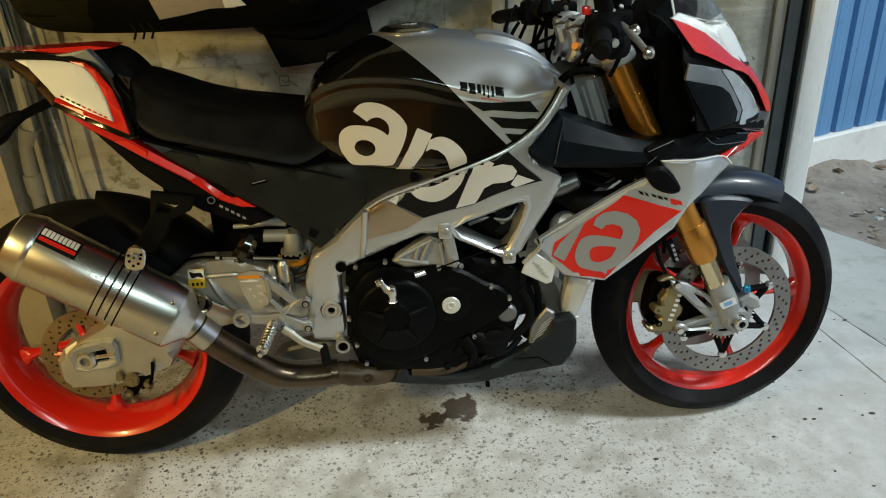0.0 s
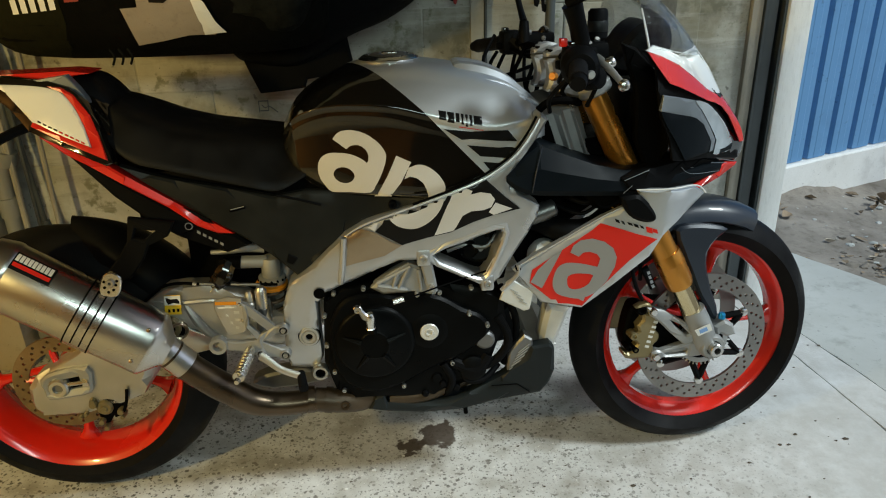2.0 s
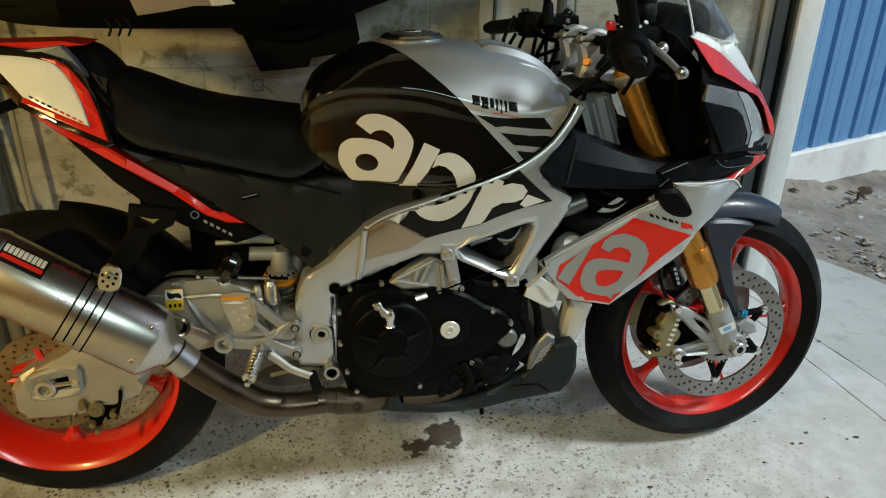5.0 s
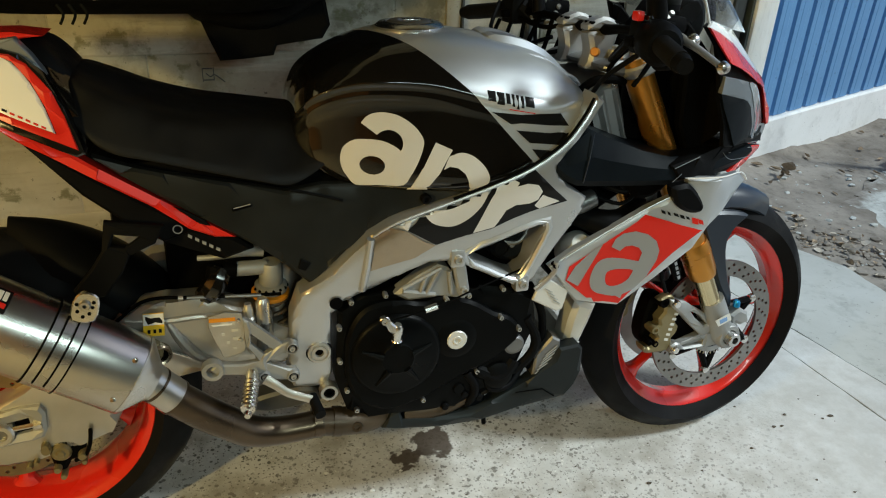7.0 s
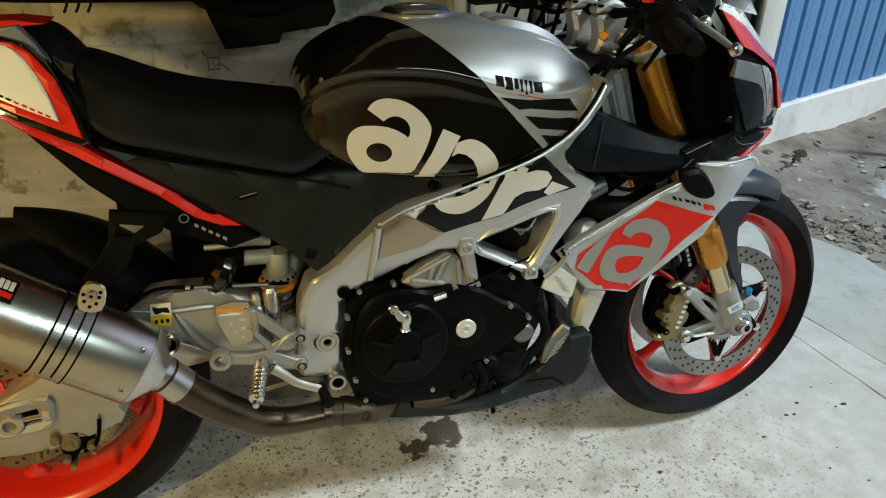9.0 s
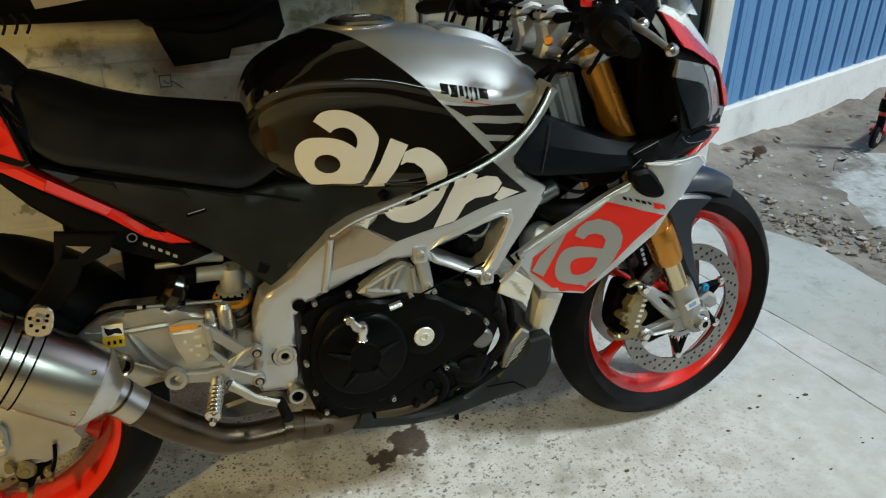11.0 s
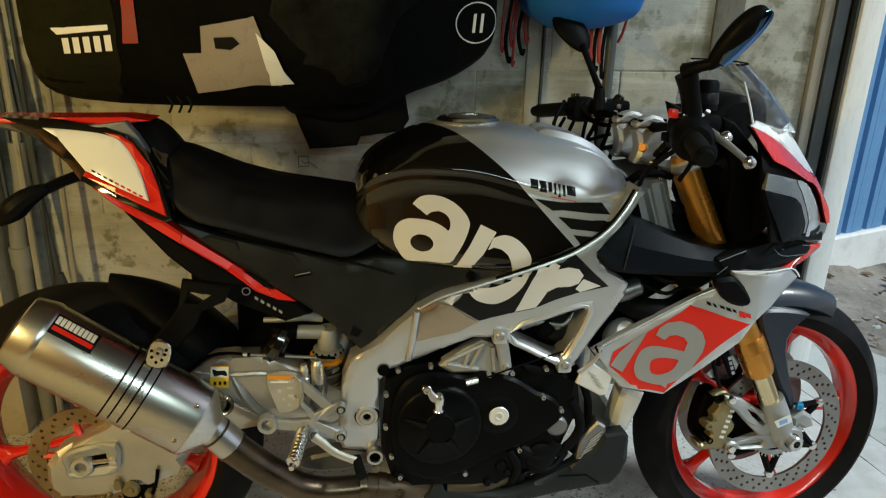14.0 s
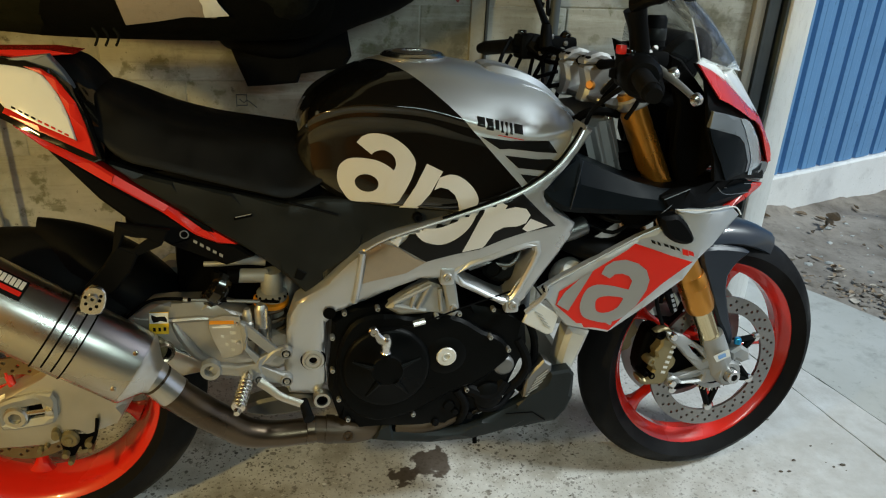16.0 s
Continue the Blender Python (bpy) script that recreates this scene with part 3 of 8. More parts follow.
setting("floor", poly_slab([(-2.3, -1.9), (1.30, -1.9), (1.30, 0.8), (1.029, 2.5), (-2.3, 2.5)], -0.12, 0.0, 0.0015, 1), M_FLOOR,
        "worn concrete garage floor with dark aggregate and oil stain", "floor")
setting("pavement_3", poly_slab([(1.304, -1.9), (1.507, -1.9), (1.507, 0.8), (1.082, 2.5), (1.033, 2.5), (1.304, 0.8)], -0.12, -0.001, 0.0012, 2), M_FLOOR,
        "narrow concrete threshold strip of the garage door", "pavement")
setting("pavement_1", poly_slab([(1.514, -1.9), (1.74, -1.9), (1.72, 1.6), (1.70, 2.0), (1.69, 2.2), (1.60, 2.36), (1.44, 2.60), (1.3, 2.62), (1.063, 2.61), (1.514, 0.8)], -0.16, -0.004, 0.0025, 3),
        M_APRON, "pale concrete apron slab outside the garage", "pavement")
setting("pavement_2", poly_slab([(2.02, 1.2), (4.6, 1.2), (4.6, 3.1), (3.4, 3.15), (2.75, 3.10), (2.5, 3.0), (2.3, 2.85), (2.14, 2.5), (2.06, 2.1), (1.98, 1.7)], -0.2, -0.113, 0.05, 5),
        M_BURIED, "broken pale concrete paving half buried in dirt", "pavement")

# walls of the garage
setting("wall_back", block(-2.3, 1.02, WALL_Y + 0.0045, WALL_Y + 0.20, 0.0, 2.5, 0.004), M_WALL, "grey mortar core of the block wall", "wall")
wall = bpy.data.objects["wall_back"]
# unseen walls, added brown as a reflector for the black tank
setting("wall_left", block(-2.42, -2.3, -2.0, 2.5, -0.1, 2.5, 0.0), M_BROWNWALL, "unseen side wall, brown to be reflected in the tank", "wall")
setting("wall_front_1", block(-2.3, -0.85, -2.02, -1.9, -0.1, 2.5, 0.0), M_BROWNWALL, "unseen facing wall, brown to be reflected in the tank", "wall")
# closes the unseen side, dark so that little light bounces back
setting("wall_front_2", block(-0.85, 1.2, -2.02, -1.9, -0.1, 2.5, 0.0), M_PLAIN, "unseen dark wall facing the motorcycle", "wall")
# unseen blocker, added to shut bright ground out of the gloss black
setting("wall_right", block(1.16, 1.30, -2.02, 0.12, -0.05, 2.5, 0.0), M_PLAIN, "unseen wall that keeps outside light off the nose", "wall")
# unseen beam, height set to stop the sun short of the rear wheel
setting("sun_stop_beam", block(1.16, 1.30, 0.12, 2.24, 2.36, 2.5, 0.0), M_PLAIN, "unseen beam that keeps the sun off the rear", "beam")
setting("ceiling", block(-2.42, 1.16, -2.02, 2.5, 2.5, 2.6, 0.0), M_PLAIN, "unseen dark garage ceiling", "ceiling")

# door jamb: raw timber strip, dark track, chipped white post
setting("trim_1", block(1.022, 1.054, WALL_Y - 0.010, WALL_Y + 0.2, 0.0, 2.5, 0.004), M_STRIP, "raw beige timber strip beside the door track", "trim")
track = bmesh.new()
block(1.056, 1.120, WALL_Y + 0.03, WALL_Y + 0.05, -0.02, 2.5, 0.002, track)
block(1.056, 1.064, WALL_Y - 0.018, WALL_Y + 0.03, -0.02, 2.5, 0.002, track)
block(1.064, 1.096, WALL_Y - 0.012, WALL_Y - 0.006, -0.02, 2.5, 0.002, track)
block(1.112, 1.120, WALL_Y - 0.02, WALL_Y + 0.03, -0.02, 2.5, 0.002, track)
setting("door_track", track, M_TRACK, "dark steel channel of the garage door track", "door track")
setting("door_post", block(1.122, 1.192, WALL_Y - 0.03, WALL_Y + 0.24, -0.03, 2.6, 0.005), M_POST, "chipped white painted timber door post", "post")

# pilaster board and dark seam on the block wall
setting("trim_2", block(0.212, 0.250, WALL_Y - 0.012, WALL_Y + 0.01, 0.0, 2.5, 0.003), M_MORTAR, "grey vertical cover strip on the block wall", "trim")
# dark strip added for the gap line of the seam
setting("trim_3", block(0.2515, 0.258, WALL_Y - 0.016, WALL_Y + 0.01, 0.0, 2.5, 0.001), M_TRACK, "thin dark strip for the gap beside the cover strip", "trim")

# darker vertical band, slightly proud of the wall
setting("trim_4", block(0.72, 0.80, WALL_Y - 0.006, WALL_Y + 0.01, 0.0, 2.5, 0.003), M_DARKBAND, "darker vertical band on the block wall", "trim")
setting("pilaster", block(-2.3, -1.150, WALL_Y - 0.14, WALL_Y + 0.01, 0.0, 2.5, 0.006), M_PLASTER, "yellowed plaster pier in the corner", "wall")
for k, (x0, x1, z0, z1) in enumerate(((-0.397, -0.395, 0.716, 0.747), (-0.371, -0.369, 0.722, 0.751), (-0.397, -0.372, 0.747, 0.7495), (-0.394, -0.369, 0.719, 0.7215))):
    setting("wall_mark", block(x0, x1, WALL_Y - 0.0005, WALL_Y + 0.01, z0, z1, 0.0), M_TRACK, "thin dark pencil mark on the wall", "mark")

scribble = tube([(-0.388, WALL_Y, 0.737), (-0.378, WALL_Y, 0.728), (-0.368, WALL_Y, 0.733), (-0.345, WALL_Y, 0.714)], 0.0012, 6)
setting("wall_mark", scribble, M_TRACK, "thin dark pencil scribble on the wall", "mark")

# neighbouring house wall


def house_wall():
    house = thing("house_wall", "blue ribbed steel cladding over a white rendered plinth", "wall")
    tagged(house, kind="structure")
    prof = []
    for i in range(-14, 40):
        s = 0.06 + i * 0.143
        prof += [(s - 0.019, 0.0), (s - 0.012, -0.026), (s + 0.010, -0.026), (s + 0.017, 0.0), (s + 0.05, 0.0), (s + 0.053, 0.0015), (s + 0.09, 0.0015), (s + 0.093, 0.0)]
    bm = bmesh.new()
    lo = [bm.verts.new(HOUSE + ALONG * s + OUT * d + Vector((0, 0, 0.098 + 0.012 * s))) for s, d in prof]
    hi = [bm.verts.new(HOUSE + ALONG * s + OUT * d + Vector((0, 0, 3.0))) for s, d in prof]
    for i in range(len(prof) - 1):
        bm.faces.new((lo[i], lo[i + 1], hi[i + 1], hi[i]))
    part("cladding", bm, M_BLUE, house, sharp=0.3)
    bm = bmesh.new()
    line = [(-2.0, 0), (5.8, 0)]
    rings = []
    for s in [-2.0 + 0.13 * i for i in range(60)]:
        z1 = 0.094 + 0.012 * s
        wob = 0.004 * noise.noise(Vector((s * 3, 0, 0)))
        rings.append([bm.verts.new(HOUSE + ALONG * s + OUT * d + Vector((0, 0, z))) for d, z in
                      ((-0.05, z1), (0.018 + wob, z1), (0.026 + wob, z1 - 0.008), (0.03 + wob, -0.06), (0.05 + wob, -0.30), (-0.05, -0.30))])
    for a, b in zip(rings, rings[1:]):
        for k in range(6):
            bm.faces.new((a[k], a[(k + 1) % 6], b[(k + 1) % 6], b[k]))
    part("plinth", bm, M_PLINTH, house, "white rendered base of the wall")


house_wall()


def leaf_mesh(bm, at, size, turn, curl, rnd):
    m = Matrix.Translation(at) @ Matrix.Rotation(turn, 4, "Z") @ Matrix.Rotation(rnd.uniform(-0.5, 0.5), 4, "X")
    rows = []
    wide = rnd.choice((0.14, 0.2, 0.3, 0.42))
    for i in range(5):
        t = i / 4
        wd = size * wide * math.sin(math.pi * (0.08 + 0.86 * t)) * rnd.uniform(0.8, 1.15)
        x = (t - 0.5) * size
        rows.append([bm.verts.new(m @ Vector((x, y, curl * size * (abs(y) / (size * 0.3)) + size * 0.35 * curl * (t - 0.5) ** 2 * 4))) for y in (-wd, 0, wd)])
    for a, b in zip(rows, rows[1:]):
        for k in range(2):
            bm.faces.new((a[k], a[k + 1], b[k + 1], b[k]))


def litter(name, count, seed, material, region, sizes, label):
    rnd = random.Random(seed)
    bm = bmesh.new()
    k = 0
    while k < count:
        x, y = region(rnd)
        d = (Vector((x, y, 0)) - HOUSE).dot(OUT)
        if d < 0.08:
            continue
        z = ground_height(x, y)
        if 2.1 < x < 4.5 and 1.3 < y < 2.6:
            z = max(z, -0.113)
        leaf_mesh(bm, Vector((x, y, z + 0.006)), rnd.uniform(*sizes), rnd.uniform(0, 6.3), rnd.uniform(0.05, 0.45), rnd)
        k += 1
    ob = part(name, bm, material)
    return tagged(ob, label, "leaves", "", "stuff")


def near_wall(r):
    s, d = r.uniform(-0.6, 2.4), abs(r.gauss(0.3, 0.25))
    p = HOUSE + ALONG * s + OUT * d
    return p.x, p.y


def drift(r):
    t = r.uniform(0, 1)
    return 1.78 + 0.55 * t + r.gauss(0, 0.09), 2.62 - 0.75 * t + r.gauss(0, 0.09)


litter("leaf_litter", 60, 11, M_LEAF, near_wall, (0.015, 0.06), "brown dead leaves scattered on the dirt")
litter("leaf_litter", 70, 12, M_LEAFP, drift, (0.015, 0.055), "bleached dry leaves drifted along the slab")
litter("twig_litter", 170, 13, M_LEAF, drift, (0.012, 0.03), "crumbled leaf fragments on the dirt")


def crumbs(name, count, seed, material, region, sizes, label):
    """Small lumps of earth, grit and broken concrete."""
    rnd = random.Random(seed)
    bm = bmesh.new()
    k = 0
    while k < count:
        x, y = region(rnd)
        if (Vector((x, y, 0)) - HOUSE).dot(OUT) < 0.06:
            continue
        s = rnd.uniform(*sizes) * rnd.choice((0.5, 0.7, 1.0, 1.6))
        at = Vector((x, y, max(ground_height(x, y), -0.113 if 2.2 < x < 4.5 and 1.3 < y < 2.7 else -1) + s * 0.2))
        r = bmesh.ops.create_icosphere(bm, subdivisions=1, radius=s)
        for v in r["verts"]:
            v.co = at + Vector((v.co.x * 1.3, v.co.y, v.co.z * 0.6)) * rnd.uniform(0.7, 1.25)
        k += 1
    return tagged(part(name, bm, material), label, "debris", "", "stuff")


crumbs("earth_crumbs", 260, 21, M_DIRT, drift, (0.006, 0.014), "dark crumbs of earth along the slab")
crumbs("grit", 160, 22, M_APRON, lambda r: (r.uniform(1.75, 3.2), r.uniform(2.2, 3.3)), (0.003, 0.010), "pale grit and concrete chips on dirt")


def floor_specks(name, spots, material, label):
    """Flakes and chips lying on the slab."""
    rnd = random.Random(31)
    bm = bmesh.new()
    for x, y, s in spots:
        r = bmesh.ops.create_icosphere(bm, subdivisions=1, radius=s)
        for v in r["verts"]:
            v.co = Vector((x, y, s * 0.25)) + Vector((v.co.x * rnd.uniform(0.7, 1.6), v.co.y * rnd.uniform(0.5, 1.0), v.co.z * 0.3))
    return tagged(part(name, bm, material), label, "debris", "", "stuff")


rnd = random.Random(8)
floor_specks("floor_grit", [(0.946, 1.56, 0.0060), (0.89, 1.527, 0.0055), (0.91, 1.525, 0.0045), (1.034, 1.525, 0.0040), (1.06, 1.528, 0.0070), (0.785, 1.473, 0.0050), (0.484, 1.43, 0.0065), (1.22, 1.943, 0.0060), (1.19, 1.95, 0.0035)] + [(rnd.uniform(-0.3, 1.1), rnd.uniform(1.2, 1.9), rnd.uniform(0.0015, 0.004)) for k in range(90)], M_DEEPDIRT, "dark chips and dry leaf bits on concrete")
floor_specks("paint_flecks", [(-0.124, 1.556, 0.007), (-0.213, 1.631, 0.006), (-0.19, 1.50, 0.004), (-0.3, 1.58, 0.003), (-0.05, 1.60, 0.004), (0.2, 1.5, 0.003)], M_WHITE, "white paint flecks on the concrete floor")


def curled_leaf():
    rnd = random.Random(4)
    bm = bmesh.new()
    for k in range(4):
        leaf_mesh(bm, Vector((2.136 + 0.02 * k, 3.10 + 0.012 * k, ground_height(2.14, 3.1) + 0.010 + 0.008 * k)), 0.07, 0.5 + 0.5 * k, 0.55, rnd)
    return tagged(part("dead_leaf", bm, M_LEAF), "curled brown dead leaf clump lying on dirt", "leaf")


curled_leaf()


def bar_between(a, b, r, segs=10):
    return tube([a, b], r, segs, smooth=1)


def scooter():
    root = thing("kick_scooter", "small red folding scooter standing on the dirt yard", "scooter", pose(2.905, 3.135, -0.105, 0, 0, 25))
    part("stem", bar_between((0, 0, 0.17), (0.06, 0, 0.95), 0.021, 14), M_RED, root, "red lacquered tube")
    part("clamp", lathe([(0.0, -0.03), (0.027, -0.03), (0.029, 0), (0.027, 0.03), (0, 0.03)], (0.004, 0, 0.22), (0.077, 0, 1), 14), M_BLACKMATT, root, "black clamp collar")
    part("fork", tube([(0, 0, 0.18), (-0.004, 0, 0.11), (-0.012, 0.018, 0.06)], 0.02, 10), M_BLACKMATT, root)
    w = part("wheel", lathe([(0.02, -0.014), (0.05, -0.014), (0.06, -0.006), (0.06, 0.006), (0.05, 0.014), (0.02, 0.014), (0.02, -0.014)], (-0.012, 0, 0.06), (0, 1, 0), 24), M_RUBBER, root)
    part("hub", lathe([(0, -0.017), (0.03, -0.017), (0.034, 0), (0.03, 0.017), (0, 0.017)], (-0.012, 0, 0.06), (0, 1, 0), 16), M_ALUB, w)
    part("deck", block(0.02, 0.55, -0.05, 0.05, 0.07, 0.09, 0.006), M_RED, root)
    w2 = part("wheel", lathe([(0.02, -0.014), (0.05, -0.014), (0.06, -0.006), (0.06, 0.006), (0.05, 0.014), (0.02, 0.014), (0.02, -0.014)], (0.6, 0, 0.06), (0, 1, 0), 24), M_RUBBER, root)
    part("hub", lathe([(0, -0.017), (0.03, -0.017), (0.034, 0), (0.03, 0.017), (0, 0.017)], (0.6, 0, 0.06), (0, 1, 0), 16), M_ALUB, w2)


scooter()

# ---- the motorcycle ----
bike = thing("motorcycle", "black, silver and red naked sports motorcycle parked on its side stand", "motorcycle", pose(-0.05, 1.617, 0, -4, 0, 0))


def tyre_profile(r, half, rim):
    """Cross-section of a sports tyre: crown, shoulders, sidewalls."""
    out = []
    for i in range(15):
        a = radians(-90 + 180 * i / 14)
        y = half * math.sin(a)
        k = abs(math.sin(a))
        out.append((r - (r - rim - 0.022) * k ** 2.3 * 0.93, y))
    return [(rim, -half * 0.66), (rim + 0.012, -half * 0.82)] + out + [(rim + 0.012, half * 0.82), (rim, half * 0.66)]


def build_wheel(name, c, r, half, label, steer, spokes, turn, disc_r, disc_w, holes, disc_in):
    rim_r = 0.234
    rh = half * (0.62 if steer else 0.78)
    bm = lathe([(rim_r - 0.028, -0.012), (rim_r - 0.020, -rh * 0.45), (rim_r - 0.011, -rh * 0.86), (rim_r - 0.002, -rh * 0.98), (rim_r + 0.006, -rh - 0.004), (rim_r + 0.010, -rh), (rim_r + 0.006, -rh + 0.006), (rim_r - 0.008, -rh * 0.5), (rim_r - 0.012, 0),
                (rim_r - 0.008, rh * 0.5), (rim_r + 0.006, rh - 0.006), (rim_r + 0.010, rh), (rim_r + 0.006, rh + 0.004), (rim_r - 0.002, rh * 0.98), (rim_r - 0.011, rh * 0.86), (rim_r - 0.020, rh * 0.45), (rim_r - 0.028, 0.012), (rim_r - 0.028, -0.012)], c, (0, -1, 0), 96)
    wheel = part(name, bm, M_RIM, bike, label, steer)
    part("tyre", lathe([(rr, s) for rr, s in tyre_profile(r, half, rim_r - 0.004)], c, (0, -1, 0), 96), M_RUBBER, wheel, steer=steer)
    for i in range(spokes):
        a = radians(turn + 360 * i / spokes)
        d = Vector((math.cos(a), 0, math.sin(a)))
        q = Vector((-math.sin(a), 0, math.cos(a)))
        cc = Vector(c)
        secs = []
        for t, wd, th in ((0.03, 0.020, 0.020), (0.08, 0.010, 0.014), (0.14, 0.0095, 0.013), (rim_r - 0.05, 0.013, 0.015), (rim_r - 0.028, 0.028, 0.018)):
            o = cc + d * t
            secs.append([o + q * (wd * math.cos(b)) + Vector((0, th * math.sin(b), 0)) for b in (2 * math.pi * k / 10 for k in range(10))])
        part("spoke", loft(secs), M_RIM, wheel, steer=steer)
    part("hub", lathe([(0, -0.05), (0.036, -0.05), (0.044, -0.03), (0.044, 0.03), (0.036, 0.05), (0, 0.05)], c, (0, -1, 0), 24), M_RIM, wheel, steer=steer)
    for side in ((1, -1) if name == "front_wheel" else (1,)):
        cx, cz = c[0], c[2]
        loops = [ring_loop(cx, cz, disc_r, disc_r, n=72), ring_loop(cx, cz, disc_r - disc_in, disc_r - disc_in, n=48)]
        if side == 1:
            for i in range(holes):
                a = 2 * math.pi * i / holes
                rr = disc_r - disc_in * (0.26, 0.52, 0.78)[i % 3]
                loops.append(ring_loop(cx + rr * math.cos(a), cz + rr * math.sin(a), 0.0036, 0.0036, n=8))
        disc = part("brake_disc", slab(loops, side * disc_w + 0.0035, 0.007), M_DISC if side * steer else M_RUSTDISC, wheel, "drilled steel brake disc" if steer else "browned drilled rear disc", steer)
    return wheel


FR = (0.714, 0.0, 0.300)
RR = (-0.722, 0.0, 0.326)
front = build_wheel("front_wheel", FR, 0.300, 0.060, "bright red cast rim with black sports tyre", True, 5, 2, 0.160, 0.068, 84, 0.037)
rear = build_wheel("rear_wheel", RR, 0.325, 0.088, "bright red wide cast rim with black tyre", False, 5, 48, 0.110, 0.098, 54, 0.034)

# carriers of the front disc: ring, arms and bobbins
for side in (1, -1):
    bm = lathe([(0.030, -0.004), (0.064, -0.004), (0.064, 0.004), (0.030, 0.004), (0.030, -0.004)], P(FR[0], side * 0.068, FR[2]), segs=28)
    carrier = part("disc_carrier", bm, M_BLACKMATT, bike, "black spider of the floating disc", True)
    for i in range(6):
        a = radians(27 + 61 * i)
        for da in (-24, 24):
            b = a + radians(da)
            part("carrier_arm", tube([P(FR[0] + 0.058 * math.cos(b), side * 0.066, FR[2] + 0.058 * math.sin(b)), P(FR[0] + 0.112 * math.cos(a), side * 0.068, FR[2] + 0.112 * math.sin(a))], 0.0075, 6, None, 1), M_BLACKMATT, carrier, steer=True)
        part("bobbin", lathe([(0, 0.007), (0.005, 0.007), (0.010, 0.005), (0.010, -0.004), (0, -0.004)], P(FR[0] + 0.115 * math.cos(a), side * 0.068, FR[2] + 0.115 * math.sin(a)), segs=14), M_ALUB, carrier, steer=True)
tone = lathe([(0.050, 0), (0.062, 0), (0.062, 0.002), (0.050, 0.002), (0.050, 0)], P(FR[0], 0.078, FR[2]), segs=60)
for i in range(40):
    a = 2 * math.pi * i / 40
    tube([P(FR[0] + 0.060 * math.cos(a), 0.079, FR[2] + 0.060 * math.sin(a)), P(FR[0] + 0.068 * math.cos(a), 0.079, FR[2] + 0.068 * math.sin(a))], 0.002, 4, tone, 1)
part("sensor_ring", tone, M_CAST, bike, "toothed wheel speed ring", True)
rc = part("disc_carrier", lathe([(0.030, -0.004), (0.050, -0.004), (0.050, 0.004), (0.030, 0.004), (0.030, -0.004)], P(RR[0], 0.096, RR[2]), segs=28), M_RIM, bike)
for i in range(5):
    a = radians(30 + 72 * i)
    part("carrier_arm", tube([P(RR[0] + 0.04 * math.cos(a), 0.096, RR[2] + 0.04 * math.sin(a)), P(RR[0] + 0.082 * math.cos(a), 0.096, RR[2] + 0.082 * math.sin(a))], 0.007, 6, None, 1), M_RIM, rc)

# front fork
for side in (1, -1):
    w = side * 0.105
    bm = tube([P(0.404, w, 0.920), P(0.421, w, 0.885), P(0.484, w, 0.753), P(0.580, w, 0.56), P(0.596, w, 0.528)], [0.0265, 0.0270, 0.0280, 0.0280, 0.0285], 24, smooth=1)
    leg = part("fork_leg", bm, M_GOLD, bike, "gold anodised fork tube", True)
    part("lower_sleeve", tube([P(0.594, w, 0.537), P(0.600, w, 0.524), P(0.628, w, 0.466), P(0.633, w, 0.455)], [0.0295, 0.032, 0.032, 0.029], 24, smooth=1), M_GOLD, leg, steer=True)
    part("sleeve_ring", tube([P(0.606, w, 0.512), P(0.609, w, 0.506)], 0.0325, 24, smooth=1), M_GOLD, leg, steer=True)
    part("slider", tube([P(0.626, w, 0.47), P(0.670, w, 0.378)], 0.0225, 20, smooth=1), M_BRASS, leg, "polished pale gold slider", True)
    bm = tube([P(0.668, w, 0.392), P(0.690, w, 0.345), P(0.706, w, 0.30)], [0.0265, 0.028, 0.028], 18)
    lathe([(0, 0.02), (0.016, 0.02), (0.018, 0.026), (0.026, 0.026), (0.030, 0.02), (0.032, -0.03), (0, -0.03)], P(FR[0], w, FR[2]), (0, -side, 0), 24, bm)
    foot = part("fork_foot", bm, M_CAST, leg, "cast silver fork foot", True)


def shifted(pts):
    """Outline set back by the turn of the bars."""
    return [(x - SHIFT[0], h - SHIFT[1]) for x, h in pts]


SHIFT = (TURN_BARS @ P(0.62, 0.11, 0.34)).xz - P(0.62, 0.11, 0.34).xz
upper = shifted([(0.566, 0.412), (0.585, 0.409), (0.606, 0.402), (0.631, 0.384), (0.660, 0.366), (0.690, 0.340), (0.686, 0.314), (0.660, 0.309), (0.622, 0.346), (0.600, 0.370), (0.574, 0.392)])
bracket = part("caliper_bracket", slab([upper, shifted([(0.622, 0.376), (0.648, 0.362), (0.672, 0.336), (0.664, 0.334), (0.636, 0.358)])], 0.112, 0.02, 0.004), M_CAST, bike, "machined silver radial caliper bracket", True)
lower = shifted([(0.582, 0.298), (0.594, 0.304), (0.606, 0.300), (0.673, 0.316), (0.705, 0.310), (0.711, 0.278), (0.673, 0.275), (0.610, 0.283), (0.596, 0.273), (0.583, 0.279)])
part("bracket_arm", slab([lower, shifted([(0.612, 0.293), (0.660, 0.303), (0.672, 0.296), (0.666, 0.287), (0.618, 0.288)])], 0.112, 0.02, 0.004), M_CAST, bracket, steer=True)
part("arm_web", slab([shifted([(0.606, 0.298), (0.66, 0.308), (0.676, 0.292), (0.61, 0.286)])], 0.102, 0.006, 0.0), M_CAST, bracket, steer=True)
for x, h in shifted([(0.592, 0.288), (0.580, 0.402)]):
    part("bolt", lathe([(0, 0.005), (0.007, 0.005), (0.009, 0.002), (0.009, -0.01)], P(x, 0.114, h), segs=12), M_ALUB, bracket, steer=True)
